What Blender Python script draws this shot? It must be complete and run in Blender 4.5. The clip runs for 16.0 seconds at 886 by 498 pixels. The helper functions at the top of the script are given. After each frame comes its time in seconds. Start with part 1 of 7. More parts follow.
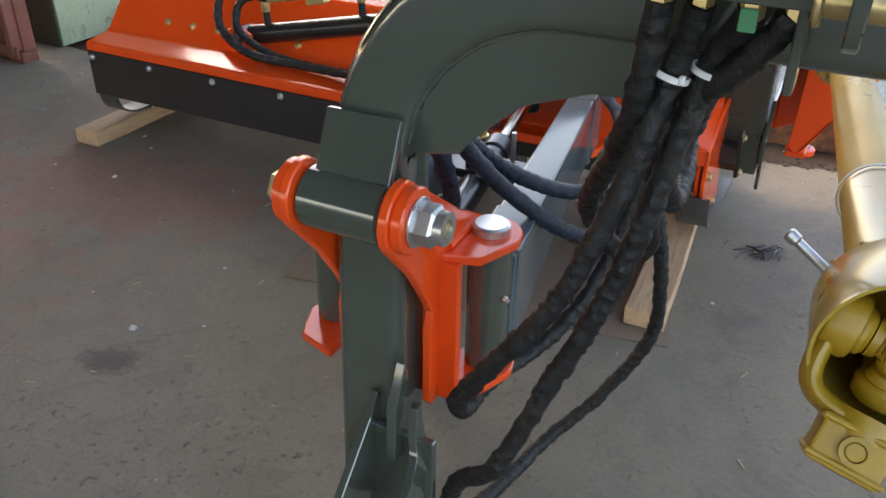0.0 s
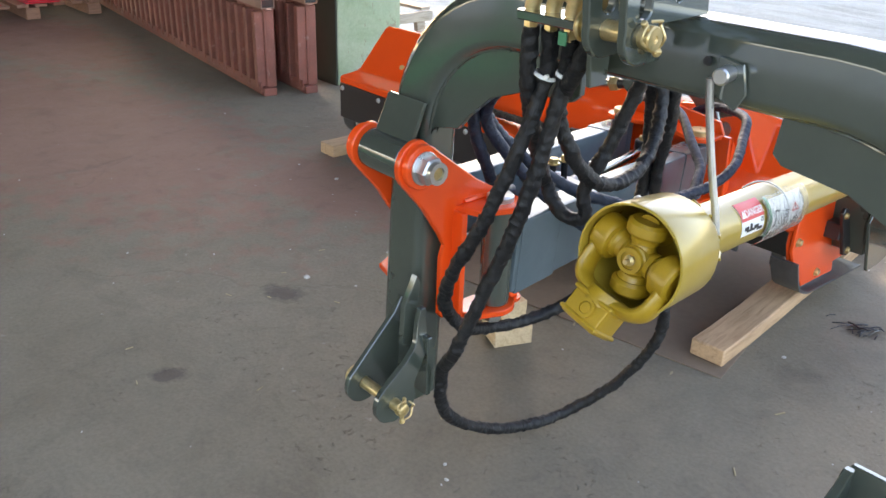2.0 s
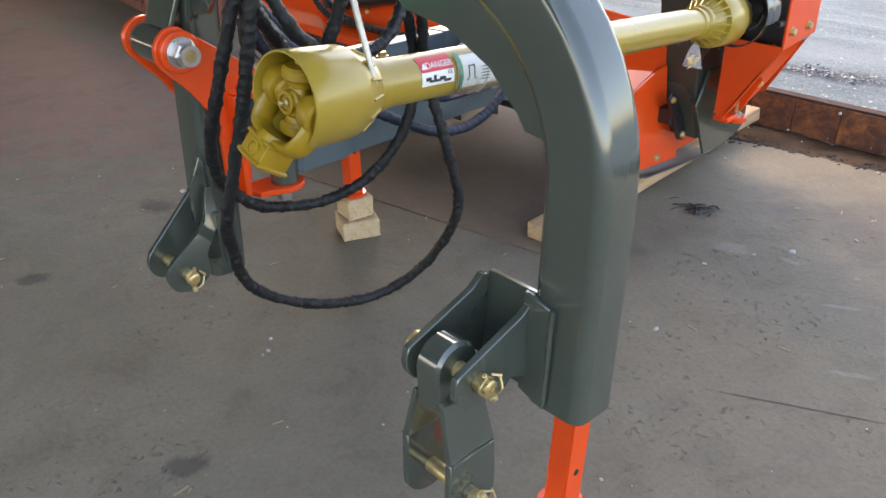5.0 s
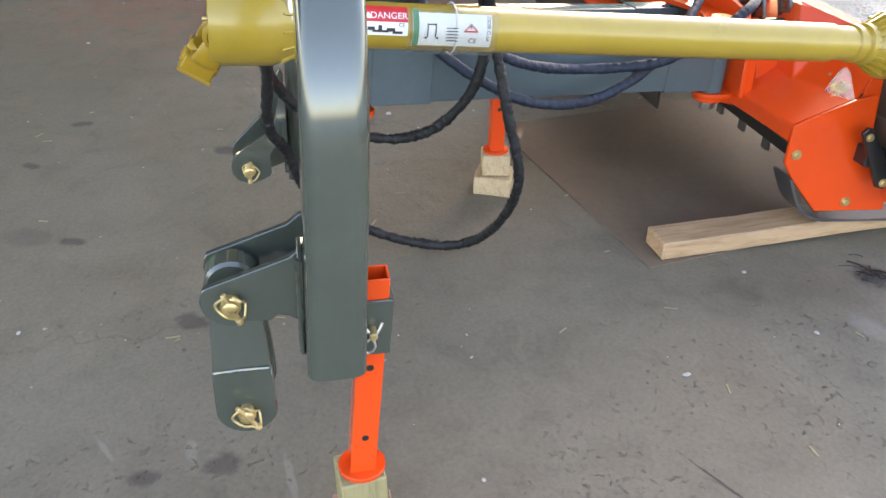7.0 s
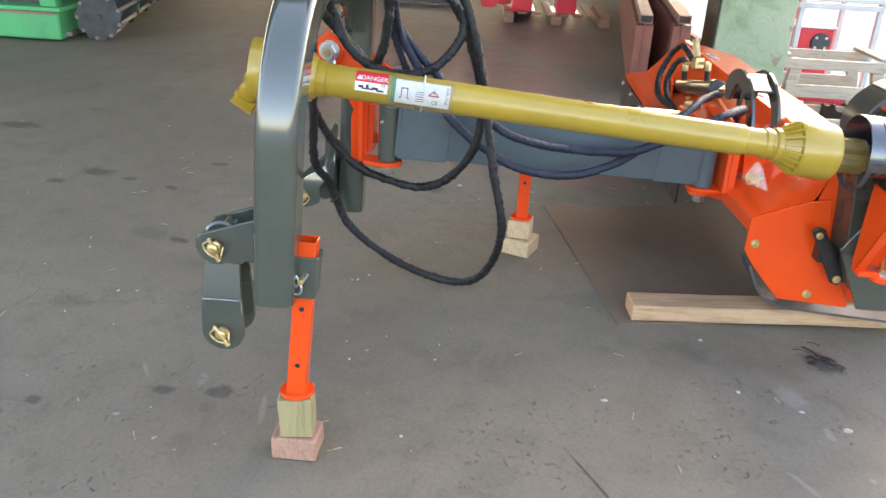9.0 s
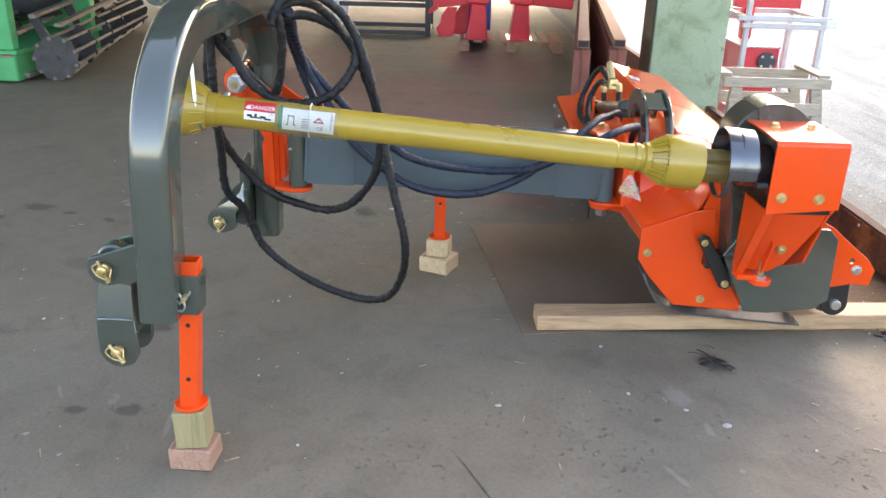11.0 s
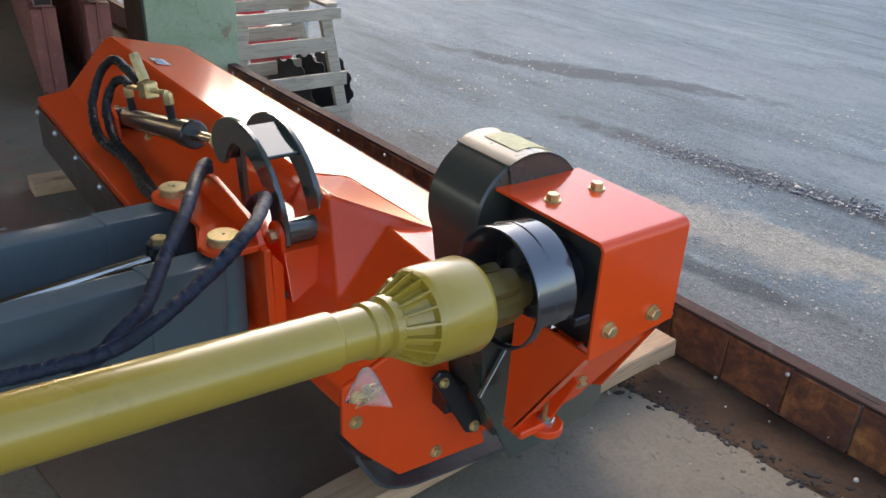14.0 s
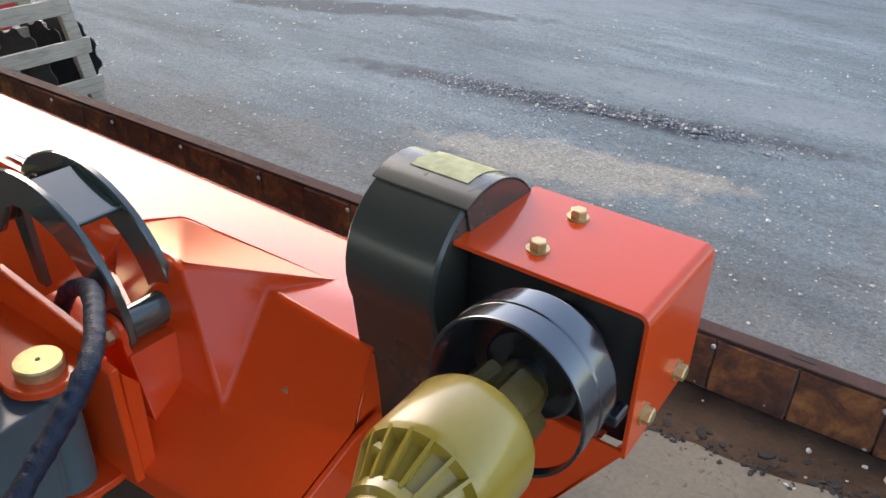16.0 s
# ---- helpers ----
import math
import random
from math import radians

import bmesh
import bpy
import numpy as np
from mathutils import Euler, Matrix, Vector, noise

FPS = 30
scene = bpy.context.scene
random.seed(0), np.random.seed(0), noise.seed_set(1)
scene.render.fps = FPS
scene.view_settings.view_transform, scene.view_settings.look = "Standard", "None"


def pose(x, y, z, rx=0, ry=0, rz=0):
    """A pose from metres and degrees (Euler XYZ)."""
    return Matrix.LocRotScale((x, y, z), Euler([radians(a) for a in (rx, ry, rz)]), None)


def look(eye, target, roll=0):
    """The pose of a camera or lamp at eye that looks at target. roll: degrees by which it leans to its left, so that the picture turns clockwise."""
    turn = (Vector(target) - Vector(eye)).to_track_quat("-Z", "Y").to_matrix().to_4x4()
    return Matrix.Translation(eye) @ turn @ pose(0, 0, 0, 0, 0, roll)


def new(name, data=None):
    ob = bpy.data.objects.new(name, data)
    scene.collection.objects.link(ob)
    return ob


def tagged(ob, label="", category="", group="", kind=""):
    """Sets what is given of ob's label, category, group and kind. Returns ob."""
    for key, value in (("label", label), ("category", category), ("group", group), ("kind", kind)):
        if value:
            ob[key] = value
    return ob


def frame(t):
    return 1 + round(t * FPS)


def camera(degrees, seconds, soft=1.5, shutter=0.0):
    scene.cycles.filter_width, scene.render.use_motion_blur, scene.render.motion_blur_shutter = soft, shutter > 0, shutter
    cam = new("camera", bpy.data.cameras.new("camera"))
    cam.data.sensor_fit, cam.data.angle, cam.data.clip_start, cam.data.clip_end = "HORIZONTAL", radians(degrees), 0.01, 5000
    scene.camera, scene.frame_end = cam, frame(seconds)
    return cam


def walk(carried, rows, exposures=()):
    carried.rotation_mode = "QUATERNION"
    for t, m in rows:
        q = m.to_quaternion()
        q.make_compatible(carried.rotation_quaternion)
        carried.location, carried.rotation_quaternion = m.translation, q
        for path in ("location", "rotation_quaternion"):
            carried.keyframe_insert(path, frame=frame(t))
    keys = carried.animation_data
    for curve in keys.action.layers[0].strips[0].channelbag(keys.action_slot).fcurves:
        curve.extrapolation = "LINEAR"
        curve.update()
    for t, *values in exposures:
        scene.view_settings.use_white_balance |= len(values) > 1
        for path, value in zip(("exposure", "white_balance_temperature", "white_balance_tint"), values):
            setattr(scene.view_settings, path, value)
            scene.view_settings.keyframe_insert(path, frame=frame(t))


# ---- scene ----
# camera and its walk
cam = camera(56.9, 16.0)
PATH = [
    (0, (0.332, -0.625, 1.174), (-0.425, 0.917, 0.149), 1.0),
    (0.5, (0.511, -0.724, 1.191), (-0.482, 0.722, 0.231), 3.3),
    (1, (0.658, -0.818, 1.196), (-0.479, 0.555, 0.29), 3.3),
    (1.5, (0.843, -0.804, 1.205), (-0.422, 0.474, 0.33), 2.8),
    (2, (0.942, -0.8, 1.21), (-0.373, 0.438, 0.351), 2.3),
    (2.5, (0.944, -0.803, 1.218), (-0.289, 0.526, 0.373), 1.4),
    (3, (0.937, -0.799, 1.229), (-0.13, 0.669, 0.389), 0.6),
    (3.5, (0.956, -0.819, 1.232), (0.006, 0.727, 0.392), 0.1),
    (4, (1.049, -0.809, 1.219), (0.04, 0.694, 0.369), -0.8),
    (4.5, (1.263, -0.738, 1.191), (0.09, 0.613, 0.298), -1.3),
    (5, (1.399, -0.605, 1.146), (0.118, 0.587, 0.177), -1.0),
    (5.2, (1.43, -0.533, 1.126), (0.099, 0.587, 0.14), -1.0),
    (7.3, (1.851, 0.22, 1.141), (0.139, 0.381, 0.12), 2.0),
    (7.5, (1.901, 0.303, 1.143), (0.168, 0.335, 0.144), 3.0),
    (8, (2.033, 0.469, 1.163), (0.268, 0.277, 0.242), 5.2),
    (8.5, (2.159, 0.495, 1.17), (0.357, 0.336, 0.316), 4.9),
    (9, (2.328, 0.523, 1.186), (0.501, 0.458, 0.374), 3.2),
    (9.2, (2.371, 0.568, 1.189), (0.538, 0.509, 0.392), 2.9),
    (11.3, (2.436, 0.782, 1.213), (0.576, 0.76, 0.478), 1.2),
    (11.5, (2.402, 0.778, 1.212), (0.548, 0.835, 0.463), 1.2),
    (12, (2.214, 0.741, 1.209), (0.387, 1.046, 0.455), 1.2),
    (12.5, (1.96, 0.694, 1.238), (0.174, 1.232, 0.517), 1.4),
    (13, (1.669, 0.734, 1.237), (-0.063, 1.407, 0.498), 2.2),
    (13.5, (1.394, 0.769, 1.223), (-0.218, 1.619, 0.4), 3.0),
    (14, (1.113, 0.768, 1.216), (-0.318, 1.838, 0.318), 2.8),
    (14.5, (0.922, 0.813, 1.192), (-0.377, 2.002, 0.243), 1.8),
    (15, (0.761, 0.916, 1.19), (-0.442, 2.167, 0.195), 1.5),
    (15.5, (0.68, 0.929, 1.193), (-0.397, 2.27, 0.171), 1.6),
    (16, (0.647, 0.894, 1.188), (-0.344, 2.298, 0.166), 1.9),
]
EXPOSURES = [(0.0, 2.62, 8100, 17), (0.5, 2.85, 8100, 17), (1.0, 3.0, 8100, 17), (2.0, 3.0, 8000, 17), (3.5, 2.62, 7900, 18), (4.5, 2.6, 8050, 18), (5.5, 2.8, 8100, 18),
             (8.0, 3.1, 8150, 18), (9.2, 3.05, 8100, 18), (11.5, 2.74, 7700, 17), (12.5, 2.22, 7200, 16), (13.5, 1.76, 7100, 15), (15.0, 1.98, 7250, 14), (16.0, 1.92, 7250, 14)]
walk(cam, [(t, look(e, g, r)) for t, e, g, r in PATH], EXPOSURES)

SKY, SUN = 0.15, 0.5


# ---- daylight: bright hazy sky over the yard, weak wide sun ----
world = bpy.data.worlds.new("sky")
scene.world = world
world.use_nodes = True
wn = world.node_tree.nodes
wn.clear()
w_out = wn.new("ShaderNodeOutputWorld")
w_bg = wn.new("ShaderNodeBackground")
w_sky = wn.new("ShaderNodeTexSky")
w_sky.sky_type = "NISHITA"
w_sky.sun_disc = False
w_sky.sun_elevation = radians(32)
w_sky.sun_rotation = radians(-79)
w_sky.air_density, w_sky.dust_density, w_sky.ozone_density = 1.0, 2.2, 1.2
w_bg.inputs["Strength"].default_value = SKY
world.node_tree.links.new(w_sky.outputs["Color"], w_bg.inputs["Color"])
world.node_tree.links.new(w_bg.outputs["Background"], w_out.inputs["Surface"])

sun_data = bpy.data.lights.new("sun", "SUN")
sun_data.energy, sun_data.angle, sun_data.color = SUN, radians(60), (1.0, 0.95, 0.88)
sun = new("sun", sun_data)
sun.matrix_world = look((-7.35, 1.43, 4.7), (0, 0, 0))


# ---- materials ----
def nodes_of(name):
    m = bpy.data.materials.new(name)
    m.use_nodes = True
    nt = m.node_tree
    return m, nt, nt.nodes, nt.links, nt.nodes["Principled BSDF"]


def noise_tex(nt, scale, detail=4, rough=0.55, distort=0.0, stretch=None):
    tc = nt.nodes.new("ShaderNodeTexCoord")
    n = nt.nodes.new("ShaderNodeTexNoise")
    n.inputs["Scale"].default_value = scale
    n.inputs["Detail"].default_value = detail
    n.inputs["Roughness"].default_value = rough
    n.inputs["Distortion"].default_value = distort
    if stretch:
        mp = nt.nodes.new("ShaderNodeMapping")
        mp.inputs["Scale"].default_value = stretch
        nt.links.new(tc.outputs["Object"], mp.inputs["Vector"])
        nt.links.new(mp.outputs["Vector"], n.inputs["Vector"])
    else:
        nt.links.new(tc.outputs["Object"], n.inputs["Vector"])
    return n


def ramp(nt, src, stops):
    r = nt.nodes.new("ShaderNodeValToRGB")
    r.color_ramp.elements[0].position, r.color_ramp.elements[1].position = stops[0][0], stops[-1][0]
    for p, c in stops[1:-1]:
        r.color_ramp.elements.new(p)
    for e, (p, c) in zip(r.color_ramp.elements, stops):
        e.position = p
        e.color = (*c, 1) if len(c) == 3 else c
    nt.links.new(src, r.inputs["Fac"])
    return r


def grey(v):
    return (v, v, v)


def mixed(nt, fac, a, b, mode="MIX"):
    m = nt.nodes.new("ShaderNodeMix")
    m.data_type, m.blend_type = "RGBA", mode
    for socket, value in ((m.inputs[0], fac), (m.inputs[6], a), (m.inputs[7], b)):
        if isinstance(value, (int, float)):
            socket.default_value = value
        elif isinstance(value, tuple):
            socket.default_value = (*value[:3], 1)
        else:
            nt.links.new(value, socket)
    return m.outputs[2]


def math_node(nt, op, a, b=0.0, c=0.0):
    m = nt.nodes.new("ShaderNodeMath")
    m.operation = op
    for socket, value in zip(m.inputs, (a, b, c)):
        if isinstance(value, (int, float)):
            socket.default_value = value
        else:
            nt.links.new(value, socket)
    return m.outputs[0]


def bump_into(nt, bsdf, height, strength, dist):
    b = nt.nodes.new("ShaderNodeBump")
    b.inputs["Strength"].default_value, b.inputs["Distance"].default_value = strength, dist
    nt.links.new(height, b.inputs["Height"])
    nt.links.new(b.outputs["Normal"], bsdf.inputs["Normal"])


def surf(name, base, rough=0.5, metal=0.0, vary=0.2, scale=5.0, fine=120.0, bump=0.15, bdist=0.001,
         coat=0.0, dirt=None, dirt_at=(0.55, 0.75), stretch=None, tint=None, ior=1.5):
    """Plain painted, cast or raw surface: two scales of tone, uneven gloss, fine relief, optional dirt."""
    m, nt, nd, ln, b = nodes_of(name)
    big = noise_tex(nt, scale, 5, 0.6, 0.3, stretch)
    small = noise_tex(nt, fine, 3, 0.6, 0.0, stretch)
    lo = tuple(c * (1 - vary) for c in base)
    hi = tuple(min(1, c * (1 + vary)) for c in (tint or base))
    col = ramp(nt, big.outputs["Fac"], [(0.3, lo), (0.7, hi)]).outputs["Color"]
    col = mixed(nt, 0.35, col, ramp(nt, small.outputs["Fac"], [(0.3, grey(1 - vary)), (0.7, grey(1.0))]).outputs["Color"], "MULTIPLY")
    if dirt:
        d = noise_tex(nt, scale * 2.7, 6, 0.7, 0.6)
        fac = ramp(nt, d.outputs["Fac"], [(dirt_at[0], grey(0)), (dirt_at[1], grey(1))]).outputs["Color"]
        col = mixed(nt, fac, col, dirt)
    ln.new(col, b.inputs["Base Color"])
    r = ramp(nt, big.outputs["Fac"], [(0.25, grey(max(0.02, rough * 0.8))), (0.75, grey(min(1, rough * 1.25)))])
    ln.new(r.outputs["Color"], b.inputs["Roughness"])
    b.inputs["Metallic"].default_value = metal
    b.inputs["IOR"].default_value = ior
    b.inputs["Coat Weight"].default_value = coat
    b.inputs["Coat Roughness"].default_value = 0.06
    if bump:
        bump_into(nt, b, small.outputs["Fac"], bump, bdist)
    return m


M_FRAME = surf("grey_frame_paint", (0.056, 0.067, 0.053), 0.11, 0, 0.12, 4, 60, 0.05, 0.0006, coat=0.6, ior=1.75)
M_ARM = surf("grey_arm_paint", (0.090, 0.117, 0.128), 0.16, 0, 0.12, 4, 60, 0.04, 0.0005, coat=0.0, ior=1.3)
M_ORANGE = surf("orange_paint", (0.82, 0.075, 0.012), 0.16, 0, 0.05, 3, 40, 0.02, 0.0004, coat=0.12, ior=1.45)
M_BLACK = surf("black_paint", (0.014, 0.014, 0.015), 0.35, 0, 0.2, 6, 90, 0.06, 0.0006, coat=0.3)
M_GUARD = surf("black_sheet_guard", (0.055, 0.054, 0.042), 0.26, 0, 0.15, 3, 50, 0.04, 0.0006, coat=0.15)
M_RING = surf("polished_dark_ring", (0.14, 0.146, 0.155), 0.20, 0.8, 0.12, 6, 120, 0.0, 0.0002, coat=0.4)
M_PLASTIC = surf("black_plastic", (0.016, 0.017, 0.019), 0.17, 0, 0.15, 9, 150, 0.03, 0.0004, coat=0.6, ior=1.75)
M_YELLOW = surf("olive_yellow_plastic", (0.38, 0.252, 0.030), 0.30, 0, 0.10, 5, 90, 0.05, 0.0005, coat=0.5)
M_YOKE = surf("yellow_painted_casting", (0.35, 0.205, 0.012), 0.40, 0, 0.15, 25, 260, 0.25, 0.0012, coat=0.2)
M_BRASS = surf("yellow_zinc", (0.52, 0.40, 0.17), 0.32, 0.7, 0.2, 40, 300, 0.08, 0.0004, tint=(0.66, 0.48, 0.24))
M_ZINC = surf("bright_zinc", (0.58, 0.58, 0.56), 0.32, 0.9, 0.15, 30, 200, 0.06, 0.0004)
M_CHROME = surf("polished_rod", (0.60, 0.57, 0.50), 0.16, 1.0, 0.08, 20, 200, 0.0)
M_SKID = surf("worn_dark_steel", (0.11, 0.115, 0.12), 0.42, 0.6, 0.25, 12, 90, 0.15, 0.001)
M_RUBBER = surf("rubber", (0.018, 0.018, 0.018), 0.75, 0, 0.25, 20, 120, 0.2, 0.002)
M_TIE = surf("white_nylon", (0.72, 0.72, 0.70), 0.45, 0, 0.08, 30, 200, 0.05)
M_LABELRED = surf("red_label", (0.62, 0.025, 0.03), 0.35, 0, 0.05, 30, 200, 0.02)
M_LABELWHITE = surf("white_label", (0.78, 0.78, 0.76), 0.35, 0, 0.06, 30, 200, 0.02)
M_INK = surf("black_ink", (0.02, 0.02, 0.02), 0.5, 0, 0.1, 30, 200, 0.0)
M_INKRED = surf("red_ink", (0.55, 0.05, 0.05), 0.5, 0, 0.1, 30, 200, 0.0)
M_GREENLAB = surf("green_label", (0.05, 0.25, 0.12), 0.4, 0, 0.1, 30, 200, 0.0)
M_BLUELAB = surf("blue_label", (0.10, 0.30, 0.55), 0.35, 0, 0.1, 30, 200, 0.0)
M_RED = surf("red_machine_paint", (0.62, 0.02, 0.035), 0.35, 0, 0.12, 4, 60, 0.05, coat=0.4)
M_REDBROWN = surf("red_oxide_primer", (0.215, 0.070, 0.048), 0.6, 0, 0.3, 6, 80, 0.2, dirt=(0.36, 0.22, 0.19), dirt_at=(0.60, 0.78))
M_CLOD = surf("black_clods", (0.022, 0.018, 0.015), 0.8, 0, 0.4, 30, 160, 0.4, 0.003)
# yoke yellow darkened to brown, for the shade inside the ring guard
M_YOKE_SHADED = surf("shaded_yoke_casting", (0.17, 0.115, 0.030), 0.45, 0, 0.3, 25, 260, 0.25, 0.0012, coat=0.1)
M_OXIDEBAR = surf("dusty_oxide_tube", (0.30, 0.17, 0.13), 0.65, 0, 0.25, 6, 80, 0.15)
M_GALV = surf("galvanised_tube", (0.48, 0.50, 0.52), 0.45, 0.5, 0.15, 10, 90, 0.08)
M_DARKSTEEL = surf("dark_steel_frame", (0.05, 0.055, 0.06), 0.5, 0.3, 0.2, 8, 80, 0.1)
M_GREENMACH = surf("faded_green_paint", (0.04, 0.36, 0.13), 0.5, 0, 0.15, 5, 70, 0.1, dirt=(0.30, 0.22, 0.13), dirt_at=(0.62, 0.8))
M_SCRAP = surf("rusty_bar", (0.20, 0.17, 0.15), 0.7, 0.1, 0.35, 12, 90, 0.3)
M_DISC = surf("worn_disc_steel", (0.06, 0.06, 0.062), 0.45, 0.5, 0.3, 12, 90, 0.15)
M_TYRE = surf("tyre_rubber", (0.03, 0.03, 0.032), 0.8, 0, 0.3, 14, 60, 0.3, 0.004)
M_RIM = surf("silver_rim", (0.55, 0.56, 0.58), 0.35, 0.6, 0.1, 14, 60, 0.05)
M_CAR = surf("dark_car_paint", (0.03, 0.035, 0.045), 0.25, 0, 0.1, 3, 40, 0.0, coat=0.8)
M_ALU = surf("silver_sticker", (0.65, 0.66, 0.68), 0.3, 0.7, 0.1, 20, 100, 0.05)
M_FILM = surf("yellowish_film", (0.40, 0.38, 0.09), 0.48, 0, 0.25, 30, 120, 0.3, 0.003, tint=(0.50, 0.48, 0.24), coat=0.0)
M_BLUEPAINT = surf("blue_paint", (0.02, 0.07, 0.30), 0.4, 0, 0.1, 6, 60, 0.05)


def wood(name, base, dark, rough=0.7, along=0):
    m, nt, nd, ln, b = nodes_of(name)
    st = [14.0, 14.0, 14.0]
    st[along] = 1.2
    g = noise_tex(nt, 4.0, 8, 0.65, 1.2, tuple(st))
    f = noise_tex(nt, 30.0, 4, 0.6, 0.2, tuple(st))
    big = noise_tex(nt, 3.0, 3, 0.5)
    col = ramp(nt, g.outputs["Fac"], [(0.28, dark), (0.5, base), (0.75, tuple(min(1, c * 1.18) for c in base))]).outputs["Color"]
    col = mixed(nt, 0.4, col, ramp(nt, f.outputs["Fac"], [(0.3, grey(0.7)), (0.65, grey(1.0))]).outputs["Color"], "MULTIPLY")
    col = mixed(nt, 0.5, col, ramp(nt, big.outputs["Fac"], [(0.35, grey(0.72)), (0.7, grey(1.0))]).outputs["Color"], "MULTIPLY")
    ln.new(col, b.inputs["Base Color"])
    b.inputs["Roughness"].default_value = rough
    bump_into(nt, b, g.outputs["Fac"], 0.35, 0.003)
    return m


M_PINE_Y = wood("sawn_pine", (0.52, 0.33, 0.19), (0.33, 0.18, 0.09), along=1)
M_PINE_PINK = wood("pinkish_sawn_pine", (0.46, 0.255, 0.175), (0.28, 0.14, 0.09), along=0)
M_PINE_MOULD = wood("mouldy_pine_block", (0.37, 0.30, 0.15), (0.20, 0.19, 0.085), along=2)
M_PINE_PALE = wood("pale_pine_block", (0.60, 0.44, 0.27), (0.42, 0.27, 0.14), along=0)
M_GREYWOOD = wood("weathered_grey_wood", (0.48, 0.41, 0.32), (0.28, 0.23, 0.17), along=1)
M_PALLET = wood("pallet_wood", (0.34, 0.17, 0.11), (0.19, 0.09, 0.06), along=1)


def sleeve_material(name, base):
    """Woven nylon hose sleeve: fine weave, folds, matt sheen."""
    m, nt, nd, ln, b = nodes_of(name)
    f = noise_tex(nt, 420, 2, 0.5)
    w = noise_tex(nt, 55, 5, 0.65, 0.8)
    c = ramp(nt, w.outputs["Fac"], [(0.3, tuple(k * 0.6 for k in base)), (0.7, tuple(k * 1.5 for k in base))]).outputs["Color"]
    ln.new(c, b.inputs["Base Color"])
    b.inputs["Roughness"].default_value = 0.50
    b.inputs["Specular IOR Level"].default_value = 0.42
    h = math_node(nt, "ADD", math_node(nt, "MULTIPLY", f.outputs["Fac"], 0.3), w.outputs["Fac"])
    bump_into(nt, b, h, 0.8, 0.004)
    return m


M_SLEEVE = sleeve_material("black_hose_sleeve", (0.0085, 0.009, 0.010))
M_SLEEVE_BLUE = sleeve_material("blue_black_hose_sleeve", (0.010, 0.017, 0.034))


def bag_material(name, through_light, rough, ior):
    m, nt, nd, ln, b = nodes_of(name)
    n = noise_tex(nt, 45, 4, 0.6, 1.0)
    b.inputs["Base Color"].default_value = (0.92, 0.92, 0.90, 1)
    b.inputs["Roughness"].default_value = rough
    b.inputs["Transmission Weight"].default_value = through_light
    b.inputs["IOR"].default_value = ior
    bump_into(nt, b, n.outputs["Fac"], 0.6, 0.006)
    return m


M_BAG = bag_material("clear_plastic_bag", 0.82, 0.22, 1.12)
M_CLEAR = bag_material("clear_label_film", 0.97, 0.06, 1.10)


def spot_mask(nt, spots, wobble=0.06, wscale=9.0):
    """Soft-edged blotches at given places: rows of x, y, half-length, half-width, turn in degrees."""
    tc = nt.nodes.new("ShaderNodeTexCoord")
    nz = noise_tex(nt, wscale, 4, 0.6)
    total = None
    for x, y, a, c, turn in spots:
        mp = nt.nodes.new("ShaderNodeMapping")
        mp.vector_type = "TEXTURE"
        mp.inputs["Location"].default_value = (x, y, 0)
        mp.inputs["Rotation"].default_value = (0, 0, radians(turn))
        mp.inputs["Scale"].default_value = (a, c, 1000.0)
        nt.links.new(tc.outputs["Object"], mp.inputs["Vector"])
        ln = nt.nodes.new("ShaderNodeVectorMath")
        ln.operation = "LENGTH"
        nt.links.new(mp.outputs["Vector"], ln.inputs[0])
        d = math_node(nt, "ADD", ln.outputs["Value"], math_node(nt, "MULTIPLY", math_node(nt, "SUBTRACT", nz.outputs["Fac"], 0.5), 1.6))
        k = math_node(nt, "SUBTRACT", 1.0, math_node(nt, "SMOOTH_MIN", math_node(nt, "MAXIMUM", math_node(nt, "MULTIPLY", math_node(nt, "SUBTRACT", d, 0.62), 2.1), 0.0), 1.0, 0.1))
        k = math_node(nt, "MAXIMUM", k, 0.0)
        total = k if total is None else math_node(nt, "MAXIMUM", total, k)
    return total


